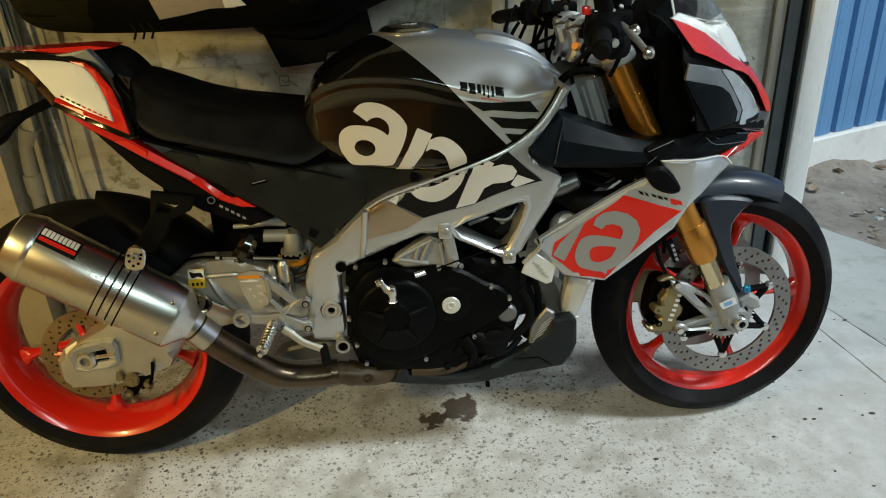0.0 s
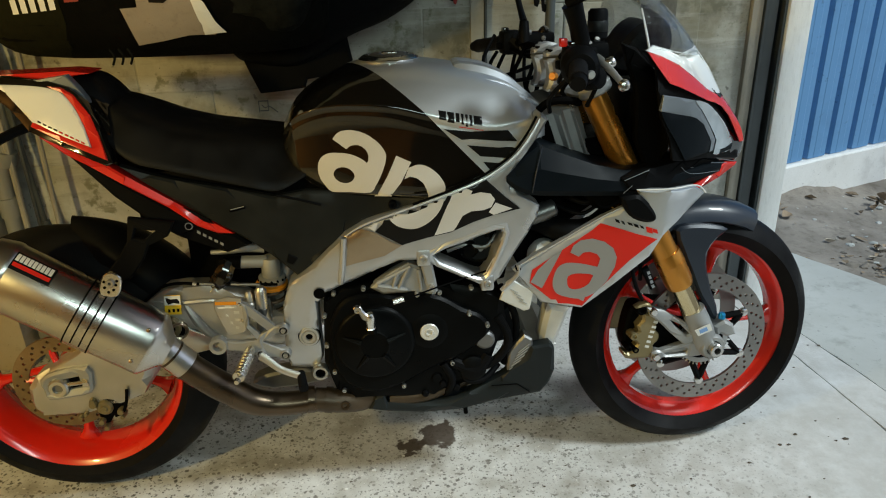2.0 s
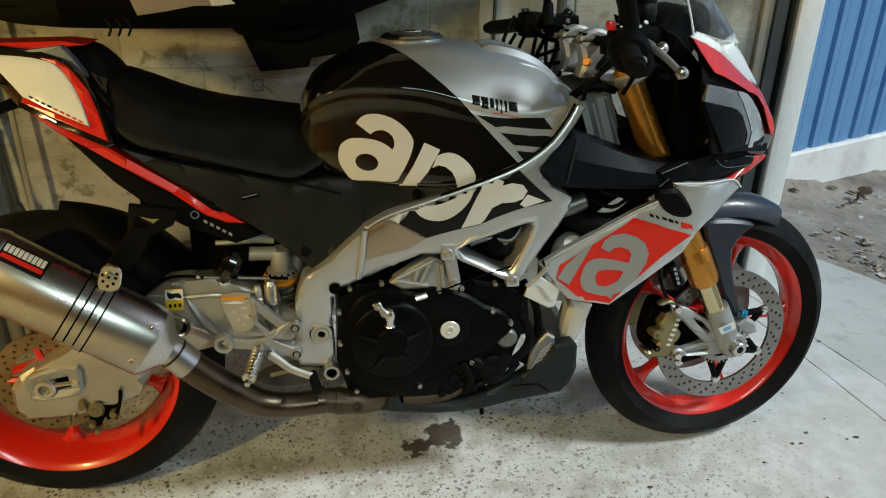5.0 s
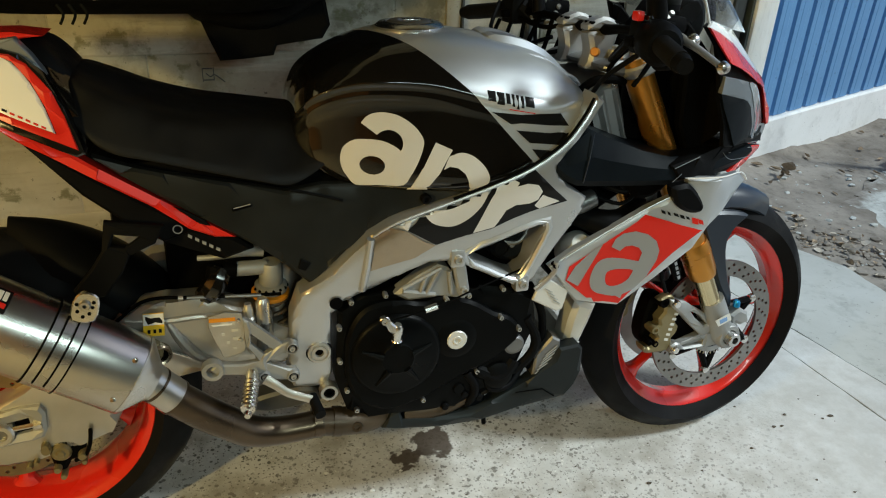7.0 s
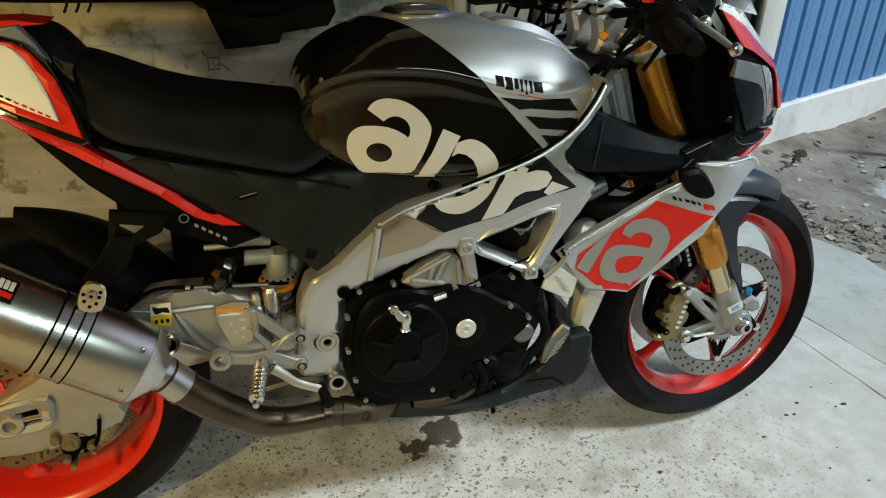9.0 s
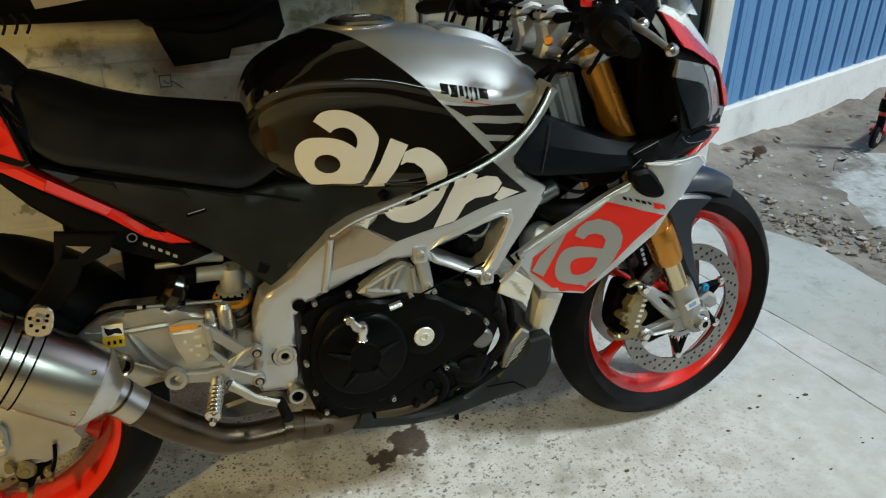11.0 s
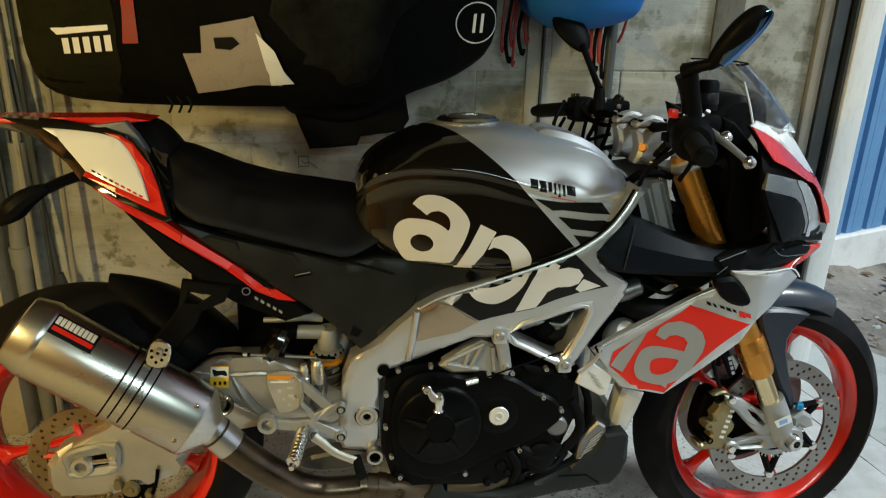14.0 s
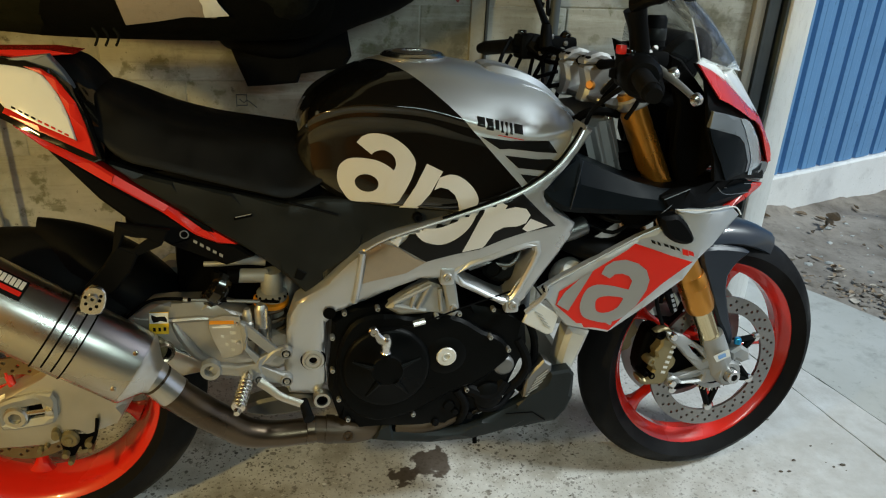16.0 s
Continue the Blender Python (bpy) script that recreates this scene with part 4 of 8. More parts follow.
part("axle_nut", lathe([(0.007, 0.0), (0.008, 0.016), (0.014, 0.016), (0.016, 0.014), (0.016, -0.01)], P(FR[0], 0.132, FR[2]), segs=20), M_STEEL, bike, steer=True)
part("pinch_clamp", slab([shifted([(0.729, 0.350), (0.753, 0.363), (0.776, 0.350), (0.784, 0.325), (0.762, 0.320), (0.745, 0.330), (0.735, 0.318)])], 0.118, 0.035, 0.006), M_CAST, bike, steer=True)
part("adjuster", lathe([(0, 0.014), (0.006, 0.014), (0.008, 0.010), (0.008, 0), (0, 0)], P(0.742, 0.104, 0.360), (0, 0, 1), 14), M_BLUEA, bike, "blue anodised adjuster", True)
stk = part("sticker", slab([shifted([(0.668, 0.358), (0.704, 0.371), (0.711, 0.354), (0.678, 0.343)])], 0.139, 0.002), M_LABEL, bike, "blue and white fork sticker", True)
part("print_bar", slab([shifted([(0.678, 0.358), (0.696, 0.364), (0.700, 0.355), (0.682, 0.349)])], 0.1395, 0.001), M_BLUEFADE, stk, steer=True)
cal = [spline(shifted([(0.560, 0.397), (0.574, 0.394), (0.578, 0.400), (0.592, 0.396), (0.603, 0.378), (0.594, 0.364), (0.593, 0.350), (0.602, 0.338), (0.598, 0.322), (0.588, 0.312), (0.590, 0.298), (0.577, 0.282), (0.550, 0.283), (0.523, 0.287), (0.516, 0.306), (0.530, 0.300), (0.537, 0.304), (0.549, 0.320), (0.540, 0.334), (0.541, 0.345), (0.552, 0.352), (0.548, 0.366), (0.560, 0.380)]), 2)]
caliper = part("brake_caliper", slab(cal, 0.104, 0.030, 0.005), M_BRONZE, bike, "bronze anodised four-piston brake caliper", True)
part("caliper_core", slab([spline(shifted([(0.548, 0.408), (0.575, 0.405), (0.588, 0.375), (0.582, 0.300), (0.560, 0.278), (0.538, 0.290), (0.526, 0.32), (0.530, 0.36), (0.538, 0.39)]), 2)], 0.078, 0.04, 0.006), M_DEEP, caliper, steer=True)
part("caliper_lug", slab([spline(shifted([(0.540, 0.412), (0.556, 0.420), (0.573, 0.420), (0.580, 0.408), (0.566, 0.413), (0.550, 0.410)]), 2)], 0.106, 0.02, 0.003), M_BRONZE, caliper, steer=True)
for (x, h), r in zip(shifted([(0.556, 0.404), (0.541, 0.341), (0.530, 0.312), (0.546, 0.306)]), (0.011, 0.009, 0.006, 0.007)):
    part("lug", lathe([(0, 0.004), (r * 0.5, 0.004), (r * 0.6, 0.008), (r, 0.007), (r * 1.1, 0.0), (r * 1.1, -0.03), (0, -0.03)], P(x, 0.098, h), segs=14), M_BRONZE if r == 0.009 else M_DEEP, caliper, steer=True)
for k in range(6):
    x, h = shifted([(0.566 + 0.0036 * k, 0.312 + 0.0118 * k)])[0]
    part("lettering_bar", slab([[(x, h), (x + 0.010, h - 0.003), (x + 0.0115, h + 0.0025), (x + 0.0015, h + 0.0055)]], 0.1046, 0.001), M_LABEL, caliper, steer=True)
part("caliper_far", slab(cal, -0.06, 0.05, 0.006), M_BRONZE, bike, steer=True)
# added dark plate that blacks out the gap between the bracket arms
part("hub_gap_filler", slab([shifted([(0.590, 0.392), (0.612, 0.384), (0.645, 0.358), (0.680, 0.318), (0.668, 0.292), (0.606, 0.288), (0.590, 0.300)])], 0.086, 0.012, 0.004), M_DEEP, bike, steer=True)
for path in ([P(0.502, 0.09, 0.72), P(0.51, 0.10, 0.58), P(0.522, 0.11, 0.48), P(0.548, 0.10, 0.425)], [P(0.515, 0.09, 0.70), P(0.535, 0.10, 0.56), P(0.545, 0.09, 0.47)]):
    part("brake_hose", tube(path, 0.0045, 8), M_BLACKMATT, bike, steer=True)
bm = slab([[(0.538, 0.50), (0.552, 0.51), (0.575, 0.46), (0.562, 0.452)]], 0.115, 0.012, 0.003)
part("hose_guide", bm, M_BLACKMATT, bike, steer=True)
for k in range(4):
    x, h = 0.548 + 0.004 * k, 0.498 - 0.011 * k
    part("lettering_bar", slab([[(x, h), (x + 0.006, h + 0.002), (x + 0.009, h - 0.005), (x + 0.003, h - 0.007)]], 0.1162, 0.001), M_GREYFILM, bike, steer=True)


# front mudguard
def mudguard(side=0):
    secs = []
    for i in range(13):
        a = radians(64 + 76 * i / 12)
        rr = 0.318 + 0.012 * math.sin(math.pi * i / 12)
        c = Vector((FR[0] + rr * math.cos(a), 0, FR[2] + rr * math.sin(a)))
        n = Vector((math.cos(a), 0, math.sin(a)))
        wd = 0.066 if i > 1 else 0.05 + 0.008 * i
        ring = []
        for k in range(9):
            b = radians(-90 + 180 * k / 8)
            ring.append(c + Vector((0, wd * math.sin(b), 0)) - n * (0.045 * (1 - math.cos(b)) ** 1.4))
        for k in range(8, -1, -1):
            b = radians(-90 + 180 * k / 8)
            ring.append(c + Vector((0, (wd - 0.004) * math.sin(b), 0)) - n * (0.004 + 0.045 * (1 - math.cos(b)) ** 1.4))
        secs.append(ring)
    return loft(secs, bridge=1)


guard = part("front_mudguard", mudguard(), M_SLATE, bike, "dark slate blue front mudguard", True)
leg_out = [spline([(0.623, 0.579), (0.655, 0.589), (0.715, 0.582), (0.746, 0.571), (0.722, 0.552), (0.700, 0.519), (0.705, 0.471), (0.720, 0.421), (0.734, 0.387), (0.737, 0.356), (0.725, 0.356), (0.709, 0.386), (0.689, 0.417), (0.664, 0.475), (0.639, 0.531)], 2)]
part("guard_arm", slab(leg_out, 0.096, 0.02, 0.006), M_SLATE, guard, steer=True)
part("guard_arm", slab(leg_out, -0.068, 0.02, 0.006), M_SLATE, guard, steer=True)

# frame
FRAME_W = lambda x, h: min(0.200, 0.150 + max(-0.02, (h - 0.43) * 0.17))
outline = [(0.300, 0.880), (0.316, 0.868), (0.294, 0.832), (0.261, 0.788), (0.241, 0.764), (0.242, 0.742), (0.264, 0.722), (0.302, 0.695), (0.299, 0.672), (0.283, 0.638), (0.252, 0.585), (0.225, 0.532), (0.205, 0.512), (0.186, 0.518), (0.125, 0.553), (0.064, 0.586), (0.018, 0.589), (-0.04, 0.567),
           (-0.099, 0.541), (-0.140, 0.523), (-0.157, 0.500), (-0.160, 0.44), (-0.158, 0.362), (-0.175, 0.332), (-0.230, 0.340), (-0.238, 0.368), (-0.228, 0.499), (-0.211, 0.549), (-0.157, 0.588), (-0.09, 0.651), (-0.044, 0.677), (0.05, 0.708), (0.136, 0.737), (0.197, 0.762), (0.250, 0.801), (0.281, 0.842)]
hole = spline([(0.088, 0.598), (0.15, 0.623), (0.214, 0.646), (0.228, 0.640), (0.212, 0.59), (0.194, 0.546), (0.176, 0.543), (0.13, 0.568)], 2)


def rim_distance(x, h, loops):
    """Distance from a point to the nearest edge of the outlines."""
    best, p = 1.0, Vector((x, h))
    for lp in loops:
        for i in range(len(lp)):
            a, b = Vector(lp[i - 1][:2]), Vector(lp[i][:2])
            d = b - a
            t = min(1.0, max(0.0, (p - a).dot(d) / max(d.length_squared, 1e-9)))
            best = min(best, (a + d * t - p).length)
    return best


def frame_crown(x, h):
    return FRAME_W(x, h) - 0.004 * max(0.0, 1.0 - rim_distance(x, h, [outline, hole]) / 0.011) ** 2


frame_ob = part("frame", slab([outline, hole], frame_crown, 0.05, 0.004, 0.011), M_SATIN, bike, "satin silver aluminium twin-spar frame")
part("frame_far_side", slab([outline, hole], lambda x, h: -FRAME_W(x, h) + 0.05, 0.05, 0.007), M_SATIN, bike)
part("window_lip", slab([inset(hole, -0.014), inset(hole, -0.002)], lambda x, h: FRAME_W(x, h) + 0.005, 0.012, 0.004), M_STRIPPAINT, frame_ob, "smooth lip round the frame window")
part("weld_rib", tube([P(-0.090, 0.188, 0.652), P(-0.096, 0.179, 0.60), P(-0.104, 0.170, 0.548)], 0.007, 10), M_SATIN, frame_ob)
part("edge_trim", tube([P(-0.086, 0.19, 0.656), P(-0.044, 0.194, 0.680), P(0.05, 0.200, 0.711), P(0.136, 0.204, 0.740), P(0.197, 0.202, 0.764), P(0.248, 0.201, 0.799), P(0.281, 0.198, 0.838), P(0.300, 0.194, 0.870)], [0.002, 0.0025, 0.003, 0.0035, 0.004, 0.005, 0.005, 0.004], 10), M_STRIPPAINT, frame_ob, "bright edge along the frame spar")
# thin black line between tank and edge trim
part("edge_line", tube([P(0.05, 0.201, 0.7165), P(0.136, 0.206, 0.7465), P(0.192, 0.206, 0.7705), P(0.241, 0.207, 0.805), P(0.273, 0.204, 0.844), P(0.292, 0.200, 0.876)], 0.0026, 8), M_DEEP, frame_ob, "thin black line under the tank")
FT = tree_of(frame_ob)
part("heat_shield", drape([[(-0.088, 0.652), (-0.052, 0.674), (-0.027, 0.661), (0.025, 0.628), (-0.012, 0.606), (-0.090, 0.588)]], FT, 0.003, 0.012), M_COPPER, frame_ob, "brownish bare metal heat shield")
# graphics on the spar: black film and outlines of letters p, r and i
part("spar_graphic", drape([[(-0.027, 0.662), (-0.010, 0.691), (0.022, 0.701), (0.103, 0.730), (0.168, 0.749), (0.195, 0.757), (0.262, 0.694), (0.206, 0.682), (0.123, 0.650), (0.025, 0.628)]], FT, 0.002, 0.010), M_INK, frame_ob, "black graphic film")
part("spar_letter", drape([[(-0.052, 0.675), (-0.035, 0.684), (-0.014, 0.693), (-0.027, 0.662)]], FT, 0.0035, 0.008), M_CREAM, frame_ob)
part("spar_letter", drape([[(0.030, 0.703), (0.051, 0.699), (0.068, 0.705), (0.078, 0.722), (0.114, 0.734)] + spline([Vector(p) for p in ((0.112, 0.722), (0.100, 0.697), (0.081, 0.677), (0.058, 0.665), (0.037, 0.665), (0.015, 0.674), (-0.002, 0.694))], 3, False)], FT, 0.0035, 0.008), M_CREAM, frame_ob, "pale lower bowl of a letter p")
part("spar_letter", drape([[(0.129, 0.740), (0.159, 0.747), (0.167, 0.737), (0.163, 0.730), (0.182, 0.734), (0.202, 0.730), (0.211, 0.718), (0.204, 0.702), (0.189, 0.696), (0.164, 0.695), (0.147, 0.686), (0.134, 0.662), (0.128, 0.654), (0.090, 0.646)]], FT, 0.0035, 0.008), M_CREAM, frame_ob, "pale letter r")
part("spar_letter", drape([[(0.212, 0.711), (0.246, 0.696), (0.209, 0.684), (0.199, 0.691)]], FT, 0.0037, 0.008), M_CREAM, frame_ob)
for x, h in ((0.067, 0.595), (0.198, 0.525)):
    part("mount_boss", block(x - 0.014, x + 0.014, -FRAME_W(x, h) - 0.007, -FRAME_W(x, h) + 0.02, h - 0.017, h + 0.017, 0.006), M_SATIN, frame_ob)
    bolt(frame_ob, x, FRAME_W(x, h) + 0.008, h, 0.009, M_ALU)
# dark discs paint the shade of the pivot ring and bolt hole
part("pivot_recess_shade", lathe([(0, 0.0015), (0.0235, 0.0015), (0.0245, -0.002)], P(-0.182, FRAME_W(-0.182, 0.421), 0.421), segs=28), M_DEEP, frame_ob)
part("pivot_nut", lathe([(0.007, -0.004), (0.008, 0.006), (0.013, 0.006), (0.014, 0.003), (0.016, 0.003), (0.017, 0.006), (0.021, 0.005), (0.0215, 0.0)], P(-0.182, FRAME_W(-0.182, 0.421) + 0.001, 0.421), segs=28), M_ALU, frame_ob, "hollow swingarm pivot nut")
part("plug", lathe([(0, 0.001), (0.0115, 0.001), (0.0118, 0.0)], P(-0.150, FRAME_W(-0.150, 0.527) + 0.004, 0.527), segs=20), M_DEEP, frame_ob, "dark bolt hole")
part("eyelet", lathe([(0.011, -0.01), (0.011, 0.008), (0.016, 0.008), (0.018, 0.004), (0.018, -0.01)], P(-0.167, 0.142, 0.328), segs=24), M_ALU, frame_ob)
bolt(frame_ob, -0.167, 0.142, 0.328, 0.011, M_DEEP)

# steering head casting
head = [[(0.290, 0.840), (0.318, 0.862), (0.352, 0.874), (0.400, 0.880), (0.424, 0.80), (0.440, 0.748), (0.38, 0.742), (0.300, 0.752), (0.286, 0.80)]]
hd = part("steering_head", slab(head, 0.088, 0.18, 0.014), M_CAST, bike, "cast aluminium steering head")
part("head_rib", slab([[(0.348, 0.858), (0.368, 0.864), (0.400, 0.765), (0.380, 0.765)]], 0.096, 0.02, 0.008), M_CAST, hd)
part("head_rib", slab([[(0.384, 0.862), (0.394, 0.862), (0.428, 0.765), (0.416, 0.765)]], 0.094, 0.02, 0.005), M_CAST, hd)
# flat dark plate, paints the shade of a pocket in the casting
part("head_pocket_shade", slab([[(0.320, 0.835), (0.340, 0.846), (0.365, 0.772), (0.330, 0.772)]], 0.0885, 0.004, 0.002), M_DEEP, hd)
part("head_hose", tube([P(0.308, 0.10, 0.86), P(0.335, 0.11, 0.884), P(0.372, 0.11, 0.886), P(0.40, 0.10, 0.878)], 0.008, 10), M_DEEP, hd)
bolt(hd, 0.386, 0.09, 0.872, 0.006)

# engine
en = [[(-0.145, 0.50), (-0.11, 0.528), (-0.054, 0.530), (0.02, 0.545), (0.12, 0.520), (0.19, 0.505), (0.232, 0.485), (0.240, 0.43), (0.205, 0.33), (0.16, 0.285), (0.08, 0.25), (-0.10, 0.262), (-0.135, 0.285), (-0.155, 0.356)]]
eng = part("engine", slab(en, 0.155, 0.30, 0.008, 0.03), M_ENGINE, bike, "black crinkle-painted engine block")
cover = [spline([(-0.138, 0.42), (-0.128, 0.47), (-0.10, 0.508), (-0.05, 0.518), (0.01, 0.508), (0.045, 0.515), (0.10, 0.500), (0.145, 0.47), (0.185, 0.45), (0.200, 0.41), (0.150, 0.365), (0.08, 0.335), (0.045, 0.318), (0.0, 0.296), (-0.06, 0.285), (-0.11, 0.31), (-0.135, 0.36)], 3)]
part("side_cover", slab(cover, 0.172, 0.03, 0.006, 0.03), M_ENGINE, eng)
clutch = part("clutch_cover", lathe([(0, 0.022), (0.030, 0.022), (0.034, 0.019), (0.062, 0.017), (0.070, 0.013), (0.077, 0.013), (0.083, 0.009), (0.088, -0.002), (0.092, -0.03)], P(-0.044, 0.168, 0.408), segs=56), M_ENGINE, eng, "round black clutch cover")
for i in range(5):
    a = radians(18 + 72 * i)
    part("cover_rib", tube([P(-0.044 + 0.028 * math.cos(a), 0.188, 0.408 + 0.028 * math.sin(a)), P(-0.044 + 0.068 * math.cos(a), 0.183, 0.408 + 0.068 * math.sin(a))], [0.008, 0.003], 8, smooth=1), M_ENGINE, clutch)
pul = part("crank_cover", lathe([(0, 0.018), (0.03, 0.018), (0.040, 0.014), (0.046, 0.012), (0.050, 0.006), (0.054, -0.03)], P(0.072, 0.158, 0.424), segs=40), M_ENGINE, eng)
part("inspection_cap", lathe([(0, 0.0185), (0.005, 0.0185), (0.0058, 0.0215), (0.0085, 0.0215), (0.0092, 0.0205), (0.0180, 0.0205), (0.0198, 0.0185), (0.0198, 0.01)], P(0.072, 0.158, 0.424), segs=28), M_LABEL, pul, "round bright inspection cap")
part("oil_window", lathe([(0, 0.004), (0.016, 0.004), (0.021, 0.0), (0.021, -0.02)], P(0.192, 0.166, 0.390), segs=24), M_GREYCAST, eng, "pale oil cooler cover disc")
lever = part("clutch_arm", slab([spline([(-0.082, 0.506), (-0.076, 0.512), (-0.066, 0.511), (-0.062, 0.503), (-0.054, 0.494), (-0.043, 0.487), (-0.042, 0.476), (-0.056, 0.476), (-0.066, 0.484), (-0.071, 0.496)], 2)], 0.216, 0.011, 0.003), M_ALUB, eng, "bright clutch release arm")
part("arm_pivot", lathe([(0, 0.016), (0.006, 0.016), (0.009, 0.012), (0.0105, 0.004), (0.0105, -0.004), (0.0088, -0.006), (0.0088, -0.020), (0.0105, -0.022), (0, -0.024)], P(-0.049, 0.206, 0.478), (0, -0.25, 0.97), 16), M_ALUB, lever)
part("arm_eye", lathe([(0, 0.002), (0.003, 0.002), (0.0035, 0.004), (0.0065, 0.004), (0.007, 0.0)], P(-0.073, 0.216, 0.506), segs=14), M_ALUB, lever)
part("clutch_cable", tube([P(-0.07, 0.212, 0.502), P(-0.02, 0.212, 0.512), P(0.03, 0.21, 0.522), P(0.10, 0.19, 0.535), P(0.2, 0.16, 0.55)], 0.0018, 8), M_DEEP, eng)
part("cable_adjuster", tube([P(0.0, 0.211, 0.516), P(0.022, 0.21, 0.521)], 0.006, 8, smooth=1), M_ALUB, eng)
for x, h in ((-0.122, 0.52), (-0.06, 0.526), (-0.145, 0.47), (-0.146, 0.40), (-0.135, 0.335), (-0.118, 0.288), (0.012, 0.288), (0.05, 0.512), (0.085, 0.508), (0.098, 0.506), (0.165, 0.512), (0.196, 0.43), (0.120, 0.336), (0.158, 0.46)):
    bolt(eng, x, 0.174 if inside((x, h), cover[0]) else 0.158, h, 0.0050, M_ALU)
mount = [[(-0.045, 0.528), (-0.030, 0.540), (0.000, 0.560), (0.036, 0.578), (0.056, 0.570), (0.075, 0.540), (0.095, 0.512), (0.085, 0.500), (0.04, 0.512), (-0.02, 0.512)]]
mt_ob = part("engine_mount", slab(mount, 0.166, 0.03, 0.006), M_CAST, eng, "cast grey engine mount")
for a, b in (((-0.030, 0.535), (0.030, 0.522)), ((0.036, 0.572), (0.012, 0.524)), ((0.012, 0.562), (0.002, 0.53)), ((0.056, 0.566), (0.060, 0.520)), ((-0.03, 0.54), (0.04, 0.574))):
    part("mount_rib", tube([P(a[0], 0.168, a[1]), P(b[0], 0.169, b[1])], [0.005, 0.004], 8, smooth=1), M_CAST, mt_ob)
part("mount_lug", slab([spline([(0.058, 0.600), (0.078, 0.602), (0.090, 0.545), (0.092, 0.520), (0.080, 0.512), (0.070, 0.530)], 2)], 0.178, 0.022, 0.004), M_CAST, mt_ob)
bolt(mt_ob, 0.081, 0.180, 0.530, 0.007, M_ALU)
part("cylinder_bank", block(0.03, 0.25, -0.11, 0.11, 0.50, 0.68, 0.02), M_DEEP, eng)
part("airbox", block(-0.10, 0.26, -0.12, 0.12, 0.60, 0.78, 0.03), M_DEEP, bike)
for x, h, r, m_ in ((0.150, 0.60, 0.010, M_GREYCAST), (0.172, 0.612, 0.007, M_ALU), (0.19, 0.585, 0.009, M_GREYCAST), (0.205, 0.615, 0.006, M_ENGINE)):
    part("boss", lathe([(0, 0.01), (r * 0.6, 0.01), (r, 0.004), (r * 1.2, -0.02)], P(x, 0.120, h), (0, -1, 0.2), 14), m_, eng)
part("throttle_link", tube([P(0.12, 0.125, 0.585), P(0.155, 0.13, 0.598), P(0.20, 0.13, 0.592), P(0.225, 0.12, 0.615)], 0.005, 8), M_GREYCAST, eng)
part("cam_cover", lathe([(0, 0.012), (0.03, 0.012), (0.036, 0.006), (0.038, -0.03)], P(0.185, 0.115, 0.59), (0, -1, 0.3), 24), M_ENGINE, eng)
part("rocker_cap", lathe([(0, 0.02), (0.012, 0.02), (0.02, 0.012), (0.022, -0.02)], P(0.165, 0.118, 0.585), segs=16), M_ENGINE, eng)
# sump, belly and oil lines
for path, r in (([P(-0.02, 0.13, 0.245), P(0.05, 0.135, 0.248), P(0.11, 0.13, 0.268), P(0.17, 0.11, 0.275)], 0.020), ([P(-0.03, 0.12, 0.225), P(0.06, 0.125, 0.224), P(0.13, 0.115, 0.235)], 0.018), ([P(0.10, 0.155, 0.335), P(0.118, 0.158, 0.30), P(0.112, 0.15, 0.265), P(0.10, 0.13, 0.24)], 0.009), ([P(0.14, 0.15, 0.33), P(0.15, 0.156, 0.29), P(0.19, 0.15, 0.285), P(0.225, 0.13, 0.31)], 0.007)):
    part("header_pipe", tube(path, r, 12), M_SOOT if r > 0.015 else M_BLACKMATT, bike, "sooty header pipe" if r > 0.015 else "")
for x, h in ((0.058, 0.262), (0.128, 0.272), (0.098, 0.285)):
    part("pipe_clip", lathe([(0, 0.004), (0.006, 0.004), (0.008, 0.0), (0.008, -0.012)], P(x, 0.157, h), segs=10), M_BLACKMATT, bike)
part("sump", block(-0.11, 0.17, -0.10, 0.10, 0.20, 0.29, 0.03), M_DEEP, eng)
belly = [[(0.295, 0.361), (0.335, 0.366), (0.345, 0.355), (0.346, 0.30), (0.335, 0.270), (0.315, 0.245), (0.218, 0.232), (0.137, 0.214), (0.051, 0.212), (-0.03, 0.222), (-0.069, 0.230), (-0.060, 0.246), (-0.049, 0.262), (-0.032, 0.265), (-0.027, 0.243), (0.051, 0.236), (0.127, 0.243), (0.157, 0.256), (0.228, 0.291), (0.268, 0.323)]]
pan = part("belly_pan", slab(belly, lambda x, h: 0.155 + 0.02 * max(0, x), 0.03, 0.005, 0.03), M_PAN, bike, "dark grey plastic belly pan")
part("pan_panel", slab([[(-0.026, 0.262), (0.128, 0.262), (0.150, 0.25), (0.127, 0.240), (0.051, 0.232), (-0.028, 0.236)]], 0.142, 0.02, 0.003), M_BELLY, pan)
part("pan_seam", tube([P(0.205, 0.160, 0.272), P(0.262, 0.1615, 0.272), P(0.290, 0.162, 0.250)], 0.0012, 6, smooth=1), M_DEEP, pan)
part("pan_stay", tube([P(0.146, 0.135, 0.225), P(0.149, 0.135, 0.190)], 0.005, 8, smooth=1), M_DEEP, pan)
part("belly_far", slab(belly, -0.10, 0.03, 0.006), M_BELLY, bike)
part("oil_cooler", slab([[(0.30, 0.352), (0.335, 0.36), (0.36, 0.342), (0.322, 0.31), (0.285, 0.33)]], 0.12, 0.20, 0.004), M_ALU, bike, "finned aluminium oil cooler")
